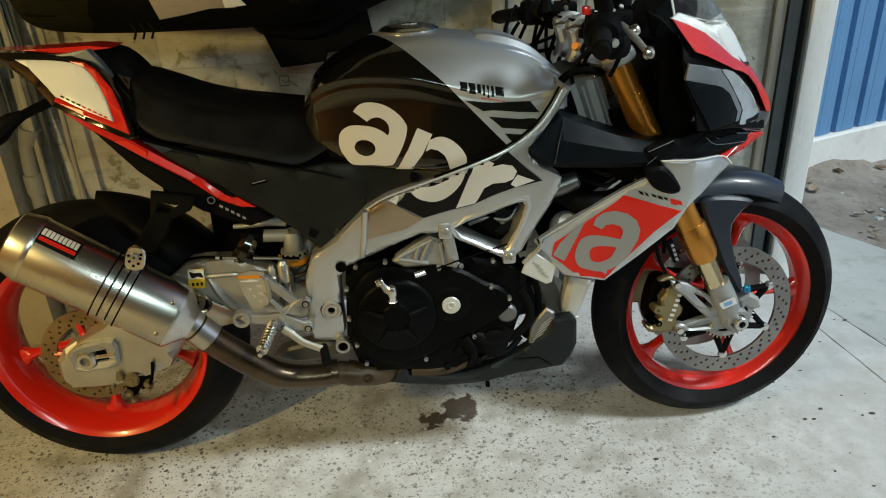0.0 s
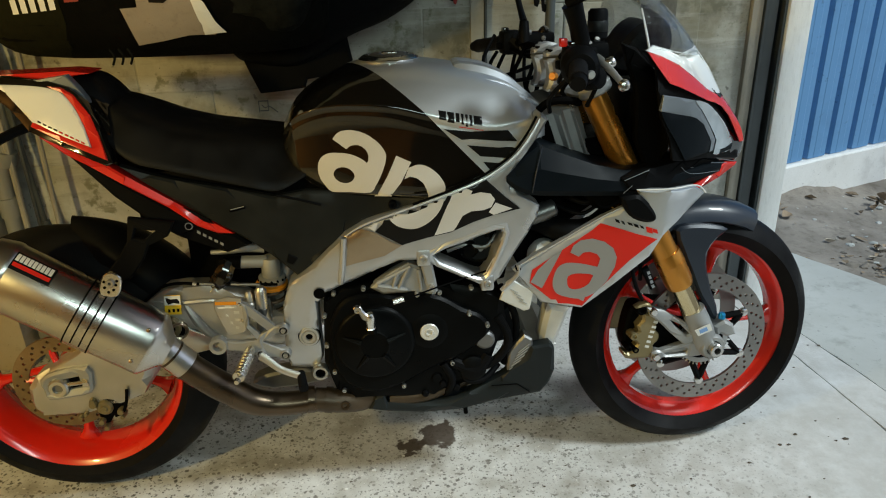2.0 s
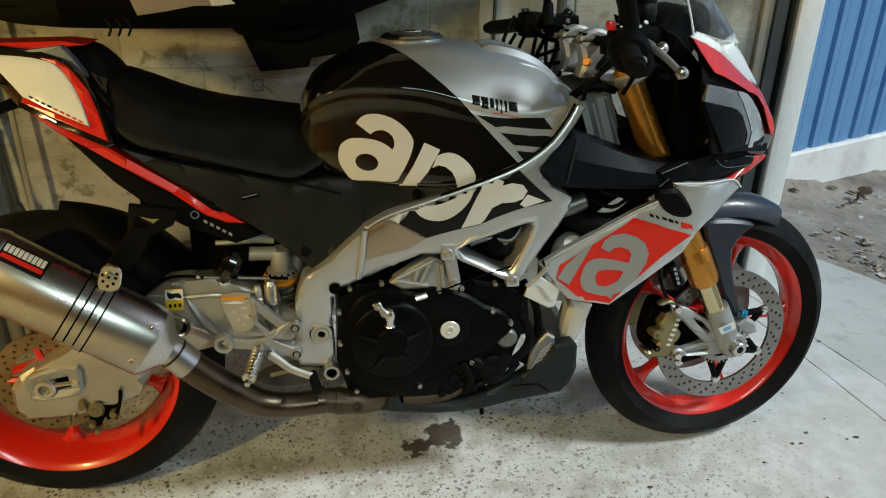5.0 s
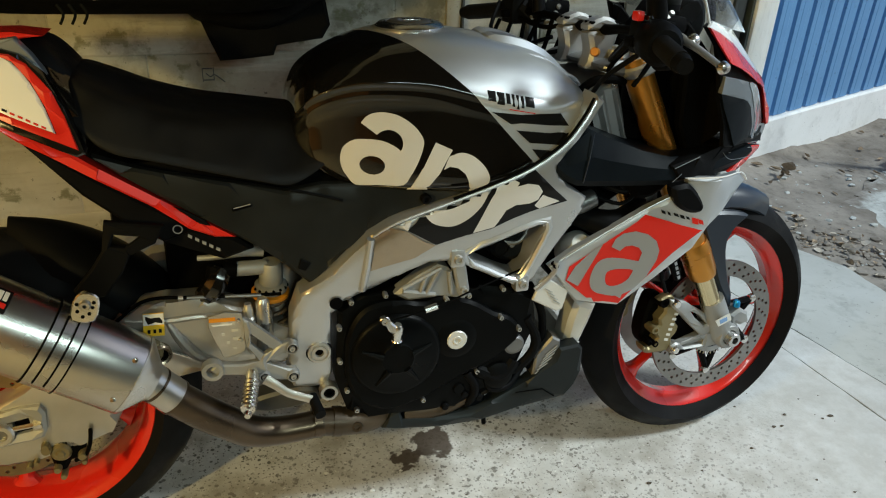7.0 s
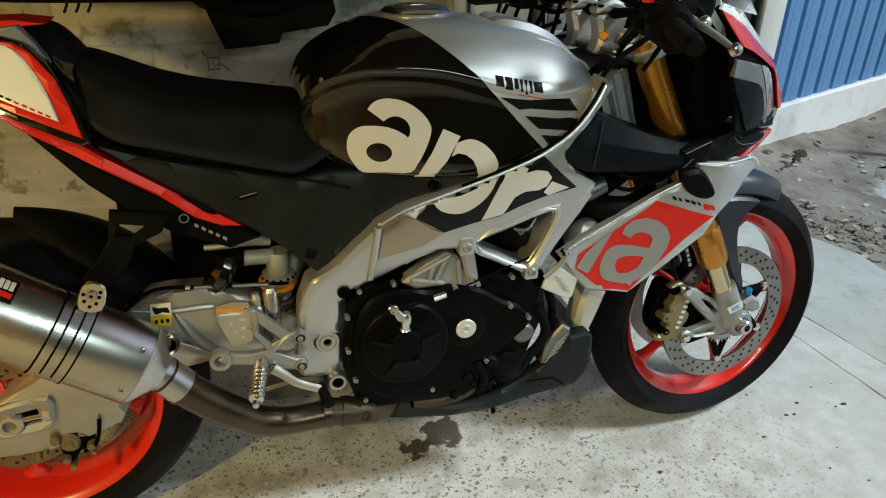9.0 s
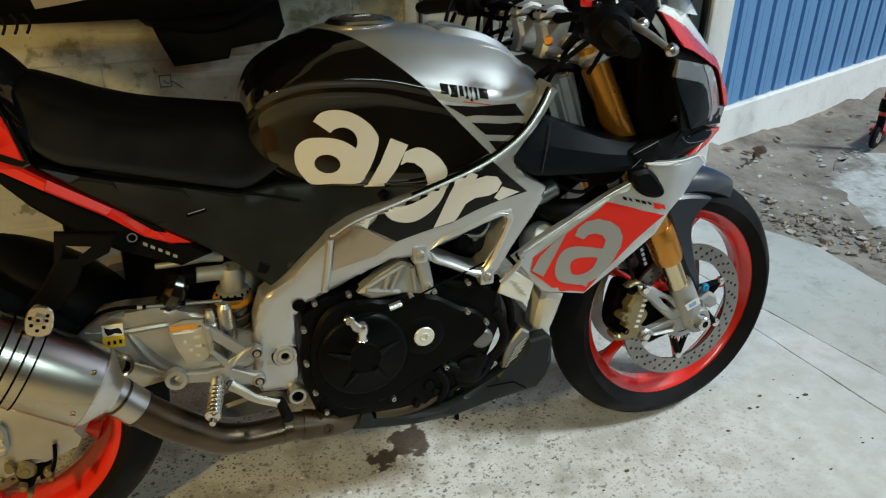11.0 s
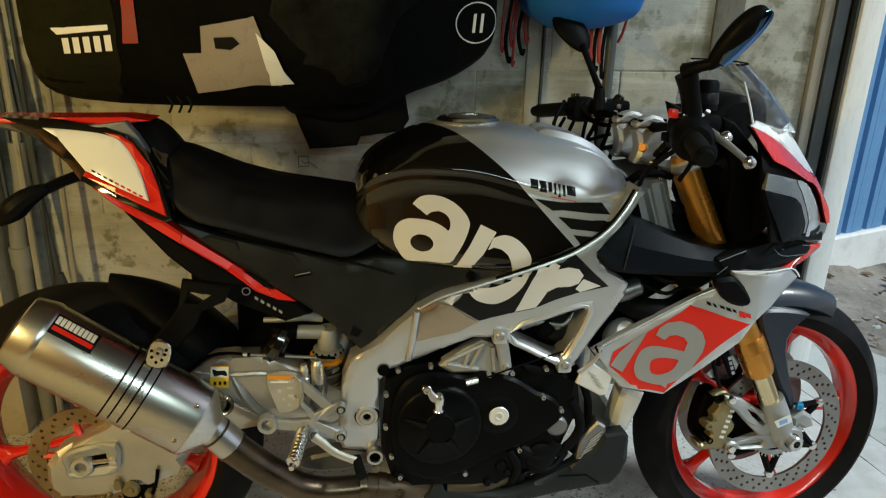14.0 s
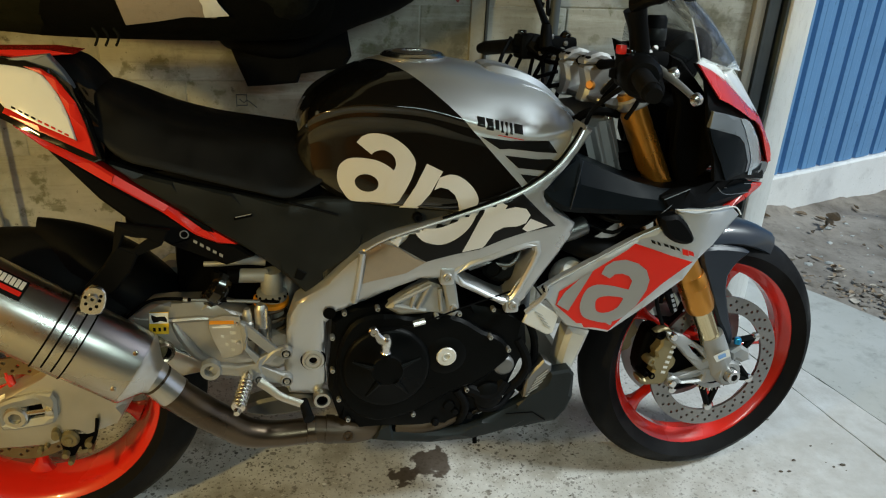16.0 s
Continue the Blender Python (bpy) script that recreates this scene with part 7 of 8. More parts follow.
part("fairing_letter", drape([[(0.369, 0.587), (0.375, 0.603), (0.389, 0.614), (0.412, 0.618), (0.436, 0.611), (0.454, 0.597), (0.462, 0.577), (0.459, 0.556), (0.444, 0.524), (0.421, 0.498), (0.401, 0.487), (0.398, 0.477), (0.386, 0.484), (0.400, 0.500), (0.414, 0.530), (0.426, 0.561), (0.429, 0.574), (0.422, 0.584), (0.408, 0.589), (0.395, 0.587), (0.386, 0.578)]], FA, 0.0026, 0.007), M_GREYFILM, fair, "grey hook of a letter a")
part("fairing_letter", drape([[(0.330, 0.576), (0.353, 0.593), (0.335, 0.554), (0.313, 0.506), (0.289, 0.521), (0.304, 0.548)]], FA, 0.0022, 0.008), M_GREYFILM, fair, "grey letter stroke beside the a")
for k, (wd, hh) in enumerate(((0.008, 0.010), (0.006, 0.010), (0.009, 0.009), (0.009, 0.010), (0.007, 0.009), (0.012, 0.015), (0.010, 0.012))):
    x, h = 0.454 + 0.0122 * k, 0.660 - 0.0034 * k
    part("print_bar", drape([[(x, h), (x + wd, h - 0.003), (x + wd + 0.003, h - hh), (x + 0.003, h - hh + 0.003)]], FA, 0.0015, 0.006), M_INK if k < 5 else M_RED, fair)
bolt(fair, 0.262, 0.172, 0.556, 0.006, M_DEEP)
part("fairing_edge", tube([P(0.252, 0.170, 0.552), P(0.36, 0.180, 0.619), P(0.432, 0.192, 0.665), P(0.475, 0.198, 0.686)], 0.0015, 6), M_STRIPPAINT, fair)
part("wing_edge", tube([P(0.494, 0.205, 0.720), P(0.56, 0.214, 0.721), P(0.622, 0.186, 0.717), P(0.65, 0.17, 0.695)], 0.0016, 6), M_WHITE, fair)
part("side_far", slab(fo, -0.15, 0.018, 0.004), M_SILVER, bike)
fin = [spline([(0.462, 0.706), (0.480, 0.710), (0.498, 0.710), (0.520, 0.690), (0.537, 0.666), (0.534, 0.654), (0.522, 0.651), (0.500, 0.656), (0.480, 0.668), (0.468, 0.686)], 2)]
part("black_fin", slab(fin, 0.214, 0.022, 0.007), M_BLACKMATT, bike, "black winglet")

# intake duct beside the head
def duct_ring(x, h0, h1, w0, w1):
    return [P(x, w0, h0 + 0.006), P(x, w1 - 0.008, h0), P(x, w1, h0 + 0.012), P(x, w1 - 0.002, (h0 + h1) / 2 + 0.006), P(x, w1 - 0.022, h1), P(x, w0, h1 + 0.002)]


part("intake_duct", loft([duct_ring(0.234, 0.748, 0.764, 0.08, 0.205), duct_ring(0.252, 0.733, 0.776, 0.08, 0.207), duct_ring(0.274, 0.722, 0.797, 0.08, 0.207), duct_ring(0.302, 0.717, 0.816, 0.08, 0.203), duct_ring(0.335, 0.713, 0.800, 0.08, 0.198), duct_ring(0.415, 0.707, 0.768, 0.08, 0.196), duct_ring(0.475, 0.703, 0.752, 0.07, 0.192), duct_ring(0.545, 0.702, 0.748, 0.05, 0.176), duct_ring(0.60, 0.704, 0.745, 0.04, 0.15), duct_ring(0.66, 0.708, 0.742, 0.03, 0.125), duct_ring(0.715, 0.712, 0.738, 0.02, 0.09)], bridge=1), M_BELLY, bike, "dark grey intake duct shroud", sharp=0.35)
part("duct_seam", tube([P(0.284, 0.206, 0.728), P(0.292, 0.2055, 0.770), P(0.306, 0.188, 0.812)], 0.0012, 6), M_SLATE, bike)
# pale hairlines painting the highlights on the duct's creases
for path in ([P(0.468, 0.1975, 0.712), P(0.486, 0.196, 0.726), P(0.526, 0.176, 0.749)], [P(0.601, 0.152, 0.746), P(0.628, 0.143, 0.728), P(0.70, 0.112, 0.722)], [P(0.675, 0.125, 0.744), P(0.72, 0.10, 0.735)]):
    part("duct_edge_glint", tube(path, 0.0006, 6), M_PALEGREY, bike)
CHIN_W = lambda x, h: 0.196 - 0.62 * max(0.0, x - 0.52)
chin = [[(0.465, 0.742), (0.519, 0.757), (0.607, 0.756), (0.667, 0.752), (0.768, 0.720), (0.701, 0.711), (0.641, 0.696), (0.513, 0.714), (0.483, 0.714)]]
chin_ob = part("chin_panel", slab(chin, CHIN_W, 0.05, 0.004, 0.03), M_BLACKMATT, bike, "black chin panel")
part("chin_stripe", slab([[(0.641, 0.695), (0.701, 0.711), (0.734, 0.727), (0.772, 0.719), (0.765, 0.711), (0.718, 0.695), (0.662, 0.684)]], lambda x, h: CHIN_W(x, h) + 0.003, 0.014, 0.003), M_RED, bike, "red stripe under the headlight")
# pale hairlines painting the highlights on the chin's edges
for path in ([(0.668, 0.7525), (0.72, 0.736), (0.766, 0.7215)], [(0.632, 0.737), (0.66, 0.728), (0.70, 0.7125)], [(0.470, 0.738), (0.519, 0.7575)]):
    part("chin_edge_glint", tube([P(x, CHIN_W(x, h) + 0.001, h) for x, h in path], 0.0009, 6), M_PALEGREY, chin_ob)


# nose, lamp and screen
def nose_ring(x, top, bot, wt, wm, wb):
    m = (top + bot) / 2
    half = [(0, top), (wt * 0.7, top - 0.004), (wt, top - 0.02), (wm, m + (top - m) * 0.35), (wm, m - (m - bot) * 0.3), (wb, bot), (0, bot - 0.005)]
    half = spline([Vector(p) for p in half], 3, False)
    return [P(x, p[0], p[1]) for p in half] + [P(x, -p[0], p[1]) for p in reversed(half[1:-1])]


def between(stops, x):
    """Straight-line value at x from a row of (x, value) stops."""
    for (a, p), (b, q) in zip(stops, stops[1:]):
        if x <= b:
            return p + (q - p) * max(0.0, x - a) / (b - a)
    return stops[-1][1]


def NOSE_W(x, h=0.0):
    """Half width of the nose cheeks, leaning in above the red crest."""
    wide = between(((0.45, 0.250), (0.52, 0.226), (0.58, 0.200), (0.62, 0.178), (0.66, 0.146), (0.70, 0.108), (0.74, 0.072), (0.775, 0.047), (0.82, 0.004)), x)
    crest = between(((0.48, 0.990), (0.512, 0.980), (0.545, 0.969), (0.59, 0.943), (0.63, 0.912), (0.665, 0.888), (0.69, 0.876), (0.72, 0.848), (0.775, 0.79), (0.82, 0.74)), x)
    low = between(((0.48, 0.985), (0.507, 0.976), (0.517, 0.966), (0.545, 0.927), (0.573, 0.914), (0.60, 0.901), (0.638, 0.882), (0.664, 0.872), (0.69, 0.859), (0.72, 0.834), (0.75, 0.796), (0.77, 0.766), (0.82, 0.70)), x)
    slope = between(((0.50, 0.3), (0.55, 0.6), (0.60, 1.3), (0.64, 1.1), (0.69, 0.4), (0.74, 0.0), (0.82, 0.0)), x)
    roof = between(((0.58, 0.0), (0.64, 1.2), (0.82, 1.2)), x)
    lean = 0.5 * max(0.0, h - 0.90) * max(0.0, min(1.0, (0.60 - x) / 0.08))
    return max(0.004, wide - lean - slope * max(0.0, h - low) - roof * max(0.0, h - crest))


nose = part("nose_fairing", loft([nose_ring(0.560, 0.915, 0.742, 0.10, NOSE_W(0.560) - 0.022, 0.10), nose_ring(0.60, 0.905, 0.738, 0.095, NOSE_W(0.60) - 0.018, 0.095), nose_ring(0.64, 0.892, 0.735, 0.085, NOSE_W(0.64) - 0.014, 0.09), nose_ring(0.69, 0.868, 0.730, 0.070, NOSE_W(0.69) - 0.012, 0.08), nose_ring(0.73, 0.838, 0.724, 0.045, NOSE_W(0.73) - 0.010, 0.06), nose_ring(0.765, 0.802, 0.720, 0.022, NOSE_W(0.765) - 0.010, 0.036), nose_ring(0.785, 0.785, 0.726, 0.010, 0.028, 0.018), nose_ring(0.795, 0.772, 0.735, 0.004, 0.010, 0.008)], bridge=3), M_BLACKGLOSS, bike, "black nose fairing with twin headlamp", sharp=1.1)


def cheek(name, loops, lift, material, label="", thick=0.012, edge=0.001, step=0.02):
    """Panel of the nose, lifted off the cheek surface."""
    return part(name, slab(loops, lambda x, h: NOSE_W(x, h) + lift, thick, edge, step), material, nose, label, sharp=0.5)


shell = [[(0.522, 0.912), (0.522, 0.953), (0.503, 0.984), (0.522, 0.987), (0.547, 0.933), (0.604, 0.905), (0.667, 0.875), (0.744, 0.798), (0.768, 0.773), (0.774, 0.727), (0.656, 0.759), (0.594, 0.767), (0.565, 0.772), (0.556, 0.812), (0.531, 0.86)]]
cheek("cheek_shell", shell, -0.010, M_BLACKMATT, "gloss black cheek of the nose")
part("cheek_shell", slab(shell, lambda x, h: 0.022 - NOSE_W(x, h), 0.012, 0.002, 0.02), M_LENS, nose, "gloss black cheek of the nose")
cheek("silver_brow", [[(0.53, 0.906), (0.565, 0.898), (0.605, 0.887), (0.627, 0.862), (0.656, 0.826), (0.681, 0.792), (0.675, 0.771), (0.663, 0.771), (0.667, 0.792), (0.637, 0.834), (0.615, 0.85), (0.598, 0.857), (0.525, 0.877)]], -0.003, M_PALEGREY, "slate grey headlamp surround", 0.012, 0.0006)
cheek("lamp_side", [[(0.525, 0.877), (0.598, 0.857), (0.615, 0.85), (0.637, 0.834), (0.667, 0.792), (0.663, 0.773), (0.646, 0.772), (0.593, 0.77), (0.573, 0.802), (0.54, 0.849)]], -0.004, M_BELLY, "dark slate side of the headlamp", 0.012, 0.0006)
cheek("headlight", [spline([(0.607, 0.886), (0.64, 0.876), (0.673, 0.852), (0.706, 0.823), (0.729, 0.795), (0.743, 0.773), (0.741, 0.756), (0.708, 0.756), (0.677, 0.763), (0.684, 0.79), (0.656, 0.828), (0.628, 0.863)], 2)], -0.002, M_LAMP, "clear headlamp lens", 0.014, 0.0006)
cheek("lamp_bezel", [[(0.700, 0.757), (0.741, 0.757), (0.744, 0.769), (0.722, 0.765), (0.702, 0.766)]], -0.0005, M_BELLY, "dark lower bezel of the lamp", 0.006, 0.0)
cheek("red_brow", [[(0.504, 0.984), (0.535, 0.973), (0.58, 0.952), (0.618, 0.925), (0.649, 0.899), (0.677, 0.885), (0.703, 0.876), (0.72, 0.858), (0.749, 0.826), (0.767, 0.797), (0.782, 0.766), (0.768, 0.766), (0.748, 0.796), (0.719, 0.834), (0.69, 0.859), (0.665, 0.872), (0.638, 0.882), (0.6, 0.901), (0.573, 0.914), (0.544, 0.926), (0.527, 0.949), (0.512, 0.971)]], 0.001, M_RED, "red flash over the headlamp", 0.008, 0.0008, 0.012)
cheek("white_brow", [[(0.502, 0.985), (0.523, 0.992), (0.556, 0.98), (0.599, 0.962), (0.682, 0.952), (0.699, 0.922), (0.702, 0.891), (0.703, 0.876), (0.677, 0.885), (0.649, 0.899), (0.618, 0.925), (0.58, 0.952), (0.535, 0.973)]], 0.001, M_WHITE, "white flash under the windscreen", 0.008, 0.0008, 0.012)
cheek("brow_joint", [[(0.668, 0.896), (0.697, 0.884), (0.708, 0.873), (0.686, 0.877), (0.671, 0.889)]], 0.0018, M_INK, "", 0.004, 0.0, 0.03)
part("nose_top", loft([[P(x, NOSE_W(x, h) - 0.003, h), P(x, 0, h + 0.003), P(x, -NOSE_W(x, h) + 0.003, h), P(x, 0, h - 0.02)] for x, h in ((0.682, 0.951), (0.699, 0.921), (0.702, 0.890), (0.703, 0.876))], bridge=2), M_WHITE, nose, "white ridge of the nose")
part("nose_spine", loft([[P(x, NOSE_W(x, h) - 0.003, h), P(x, 0, h + 0.002), P(x, -NOSE_W(x, h) + 0.003, h), P(x, 0, h - 0.02)] for x, h in ((0.704, 0.875), (0.720, 0.857), (0.749, 0.825), (0.767, 0.796), (0.782, 0.767))], bridge=2), M_RED, nose, "red ridge of the nose")
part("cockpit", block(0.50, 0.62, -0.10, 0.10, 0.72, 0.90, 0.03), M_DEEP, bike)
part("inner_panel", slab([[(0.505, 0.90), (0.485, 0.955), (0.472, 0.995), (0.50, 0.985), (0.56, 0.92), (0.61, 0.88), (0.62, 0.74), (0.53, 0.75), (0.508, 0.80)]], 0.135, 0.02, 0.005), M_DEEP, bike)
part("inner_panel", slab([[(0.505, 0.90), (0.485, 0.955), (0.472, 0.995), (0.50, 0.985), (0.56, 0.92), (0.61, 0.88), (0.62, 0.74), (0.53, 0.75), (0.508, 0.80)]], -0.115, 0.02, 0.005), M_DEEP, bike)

ws = []
for t, hw, x0, h0, x1 in ((0.0, 0.172, 0.512, 0.988, 0.672), (0.35, 0.158, 0.508, 1.022, 0.638), (0.7, 0.134, 0.506, 1.058, 0.597), (1.0, 0.100, 0.504, 1.086, 0.557)):
    row = []
    for k in range(13):
        a = radians(-90 + 180 * k / 12)
        row.append(Vector((x0 + (x1 - x0) * math.cos(a), hw * math.sin(a), h0 - 0.034 * (1 - t) * math.cos(a))))
    ws.append(row)
bm = loft(ws, closed=False, cap=False)
bmesh.ops.solidify(bm, geom=bm.faces[:], thickness=0.003)
screen = part("windscreen", bm, M_SCREEN, nose, "small smoked windscreen")
screen.visible_shadow = False
# white tube painting the glint along the cut edge of the glass
part("screen_edge_glint", tube([tuple(row[0]) for row in ws[:3]], [0.0022, 0.002, 0.0012], 6), M_PLASTIC, nose, "glint on the windscreen's cut edge, painted white")
part("screen_rim", tube([tuple(p) for p in ws[-1]], 0.0018, 6), M_DEEP, nose)
dash = part("instrument_panel", slab([spline([(0.47, 0.93), (0.492, 0.975), (0.520, 1.012), (0.552, 1.026), (0.580, 1.005), (0.585, 0.96), (0.55, 0.92)], 3)], 0.06, 0.12, 0.012), M_BLACKMATT, bike, "black instrument binnacle")

part("dash_face", slab([spline([(0.500, 0.965), (0.525, 1.002), (0.552, 1.014), (0.568, 0.998), (0.545, 0.968)], 3)], 0.0615, 0.003, 0.001), M_LENS, dash, "dark instrument face")

# bars and controls
part("top_yoke", slab([spline([(0.345, 0.906), (0.38, 0.914), (0.425, 0.906), (0.430, 0.893), (0.40, 0.884), (0.355, 0.893)], 3)], 0.112, 0.22, 0.006), M_GREYCAST, bike, "cast top yoke", True)
for side in (1, -1):
    part("yoke_collar", lathe([(0.027, -0.010), (0.033, -0.010), (0.036, -0.006), (0.036, 0.008), (0.033, 0.012), (0.027, 0.012)], P(0.420, side * 0.105, 0.902), (-0.42, 0, 0.91), 28), M_CAST, bike, "silver clamp ring round the fork", True)
part("bottom_yoke", slab([spline([(0.40, 0.79), (0.45, 0.80), (0.49, 0.79), (0.48, 0.76), (0.42, 0.76)], 3)], 0.09, 0.18, 0.006), M_DEEP, bike, steer=True)
for side in (1, -1):
    foot = [(0.338, 0.893), (0.396, 0.893), (0.394, 0.910), (0.391, 0.928), (0.396, 0.942), (0.398, 0.953), (0.397, 0.9605), (0.340, 0.9605), (0.338, 0.950), (0.342, 0.936), (0.343, 0.920), (0.339, 0.905)]
    riser = part("bar_clamp", slab([spline(foot, 2)], side * 0.046 + 0.017, 0.034, 0.007), M_CLAMP, bike, "cast aluminium handlebar clamp", True)
    cap_top = [(0.336, 0.963), (0.398, 0.963), (0.400, 0.971), (0.392, 0.978), (0.382, 0.983), (0.368, 0.986), (0.354, 0.982), (0.343, 0.977), (0.335, 0.971)]
    part("clamp_cap", slab([cap_top], side * 0.046 + 0.016, 0.032, 0.006), M_CLAMP, riser, "clamp cap over the handlebar", True)
    for dx in (-0.023, 0.024):
        for dw in (-0.008, 0.008):
            part("bolt", lathe([(0.0025, 0.0), (0.003, 0.004), (0.0055, 0.004), (0.006, 0.002), (0.006, -0.008)], P(0.368 + dx, side * 0.046 + dw, 0.974), (0, 0, 1), 10), M_DEEP, riser, steer=True)
    part("clamp_nut", lathe([(0, 0.020), (0.006, 0.020), (0.008, 0.017), (0.014, 0.016), (0.016, 0.012), (0.016, 0.0), (0.020, -0.002), (0.021, -0.010)], P(0.395, side * 0.062, 0.915), (-0.2, 0, 0.98), 12), M_CAST, bike, "steel clamp nut", True)
    part("fork_cap", lathe([(0, 0.022), (0.010, 0.022), (0.012, 0.012), (0.024, 0.010), (0.027, 0)], P(0.413, side * 0.105, 0.915), (-0.41, 0, 0.91), 20), M_ALU, bike, steer=True)
    part("preload_knob", lathe([(0, 0.034), (0.008, 0.034), (0.009, 0.02), (0, 0.02)], P(0.413, side * 0.105, 0.915), (-0.41, 0, 0.91), 12), M_AMBERCAP, bike, steer=True)
bar = part("handlebar", tube([P(0.286, 0.395, 0.955), P(0.330, 0.27, 0.972), P(0.358, 0.14, 0.972), P(0.370, 0.05, 0.962), P(0.370, -0.05, 0.962), P(0.358, -0.14, 0.972), P(0.330, -0.27, 0.972), P(0.286, -0.395, 0.955)], [0.011, 0.010, 0.008, 0.010, 0.010, 0.008, 0.010, 0.011], 14), M_DEEP, bike, "tapered black handlebar", True)
for side in (1, -1):
    g0, g1 = P(0.328, side * 0.275, 0.971), P(0.288, side * 0.392, 0.956)
    part("grip", tube([g0, g0.lerp(g1, 0.08), g1], [0.020, 0.0165, 0.0165], 16, smooth=1), M_RUBBER, bar, "black rubber grip", True)
    part("bar_end", tube([g1, g1 + (g1 - g0).normalized() * 0.02], [0.015, 0.012], 14, smooth=1), M_BLACKMATT, bar, steer=True)
    part("switch_box", block(0.312, 0.366, *sorted((-side * 0.215, -side * 0.275)), 0.945, 1.0, 0.012), M_BLACKMATT, bar, "black switch housing", True)
    part("switch_knob", block(0.300, 0.316, *sorted((-side * 0.225, -side * 0.250)), 0.958, 0.974, 0.004), M_DEEP, bar, steer=True)
    part("switch_knob", block(0.318, 0.332, *sorted((-side * 0.235, -side * 0.262)), 0.996, 1.008, 0.004), M_BLACKGLOSS, bar, steer=True)
    part("lever_perch", block(0.340, 0.385, *sorted((-side * 0.215, -side * 0.25)), 0.960, 0.990, 0.008), M_BLACKMATT, bar, steer=True)
    part("lever_pivot", lathe([(0, 0.014), (0.008, 0.014), (0.012, 0.010), (0.012, -0.010), (0.008, -0.014), (0, -0.014)], P(0.366, side * 0.245, 0.975), (0, 0, 1), 14), M_ALU, bar, steer=True)
    part("lever", tube([P(0.358, side * 0.245, 0.985), P(0.364, side * 0.285, 0.975), P(0.367, side * 0.33, 0.962), P(0.368, side * 0.378, 0.946)], [0.008, 0.0085, 0.007, 0.006], 10, flat=0.7), M_ALU, bar, "forged silver lever", True)
    part("lever_ball", lathe([(0, -0.010), (0.007, -0.0075), (0.0105, 0), (0.0075, 0.0075), (0, 0.0105)], P(0.3685, side * 0.385, 0.944), segs=14), M_ALUB, bar, steer=True)
    part("mirror_clamp", tube([P(0.345, 0.25, 0.985), P(0.332, 0.255, 1.035), P(0.320, 0.258, 1.070)] if side > 0 else [P(0.350, -0.165, 0.975), P(0.350, -0.17, 1.0), P(0.352, -0.175, 1.022)], [0.018, 0.016, 0.019] if side > 0 else [0.014, 0.013, 0.011], 12), M_BLACKMATT, bar, steer=True)
    part("mirror_stalk", tube([P(0.318, 0.258, 1.075), P(0.326, 0.278, 1.082), P(0.340, 0.30, 1.088)] if side > 0 else [P(0.352, -0.175, 1.020), P(0.356, -0.23, 1.055), P(0.366, -0.325, 1.112)], [0.014, 0.010, 0.008] if side > 0 else [0.009, 0.007, 0.008], 10), M_BLACKMATT, bar, steer=True)
    secs = []
    ax0, ax1 = (P(0.336, 0.295, 1.080), P(0.390, 0.345, 1.172)) if side > 0 else (P(0.368, -0.325, 1.098), P(0.330, -0.375, 1.185))
    big = 1.0 if side > 0 else 2.1
    for t, r in ((0, 0.006), (0.12, 0.014), (0.35, 0.022), (0.65, 0.025), (0.9, 0.019), (1, 0.008)):
        c = ax0.lerp(ax1, t)
        secs.append([c + Vector((0.75 * big * r * math.cos(b), r * 0.8 * math.sin(b), (-0.45 if side > 0 else 0.1) * r * math.cos(b))) for b in (2 * math.pi * k / 16 for k in range(16))])
    mir = part("mirror", loft(secs), M_BLACKMATT, bar, "black mirror housing", True)
    secs = []
    for t, r in ((0.1, 0.008), (0.3, 0.016), (0.65, 0.019), (0.88, 0.015), (0.97, 0.007)):
        c = ax0.lerp(ax1, t) + Vector((0.006, -0.014, -0.003)) * (1 if side > 0 else -0.8)
        secs.append([c + Vector((0.6 * r * math.cos(b), 0.25 * r * math.sin(b), -0.4 * r * math.cos(b))) for b in (2 * math.pi * k / 16 for k in range(16))])
    part("mirror_glass", loft(secs), M_MIRROR, mir, "mirror glass with a blue reflection in its colour", True)
res = part("fluid_reservoir", lathe([(0, 0.030), (0.014, 0.030), (0.018, 0.024), (0.018, -0.02), (0.012, -0.026), (0, -0.026)], P(0.380, 0.225, 1.030), (0, 0, 1), 20), M_BLACKMATT, bar, "black brake fluid reservoir", True)
part("reservoir_band", lathe([(0.0182, -0.010), (0.0188, -0.009), (0.0188, 0.008), (0.0182, 0.009)], P(0.380, 0.225, 1.030), (0, 0, 1), 20), M_PANEL, res, "grey translucent level band", True)
part("master_cylinder", block(0.345, 0.388, -0.27, -0.17, 0.978, 1.005, 0.010), M_BLACKMATT, bar, steer=True)
part("throttle_housing", lathe([(0, 0.034), (0.026, 0.032), (0.034, 0.020), (0.034, -0.020), (0.026, -0.032), (0, -0.034)], P(0.330, 0.275, 0.968), (0.30, 1, 0.1), 20), M_BLACKMATT, bar, steer=True)
part("housing_screw", lathe([(0, 0.004), (0.006, 0.004), (0.008, 0.001), (0.008, -0.01)], P(0.338, 0.312, 0.955), segs=10), M_ALU, bar, steer=True)
part("lever_adjuster", lathe([(0, 0.008), (0.008, 0.008), (0.010, 0.005), (0.010, -0.005), (0.008, -0.008), (0, -0.008)], P(0.376, 0.300, 0.972), (1, 0, 0.4), 14), M_ALUB, bar, "knurled lever adjuster", True)
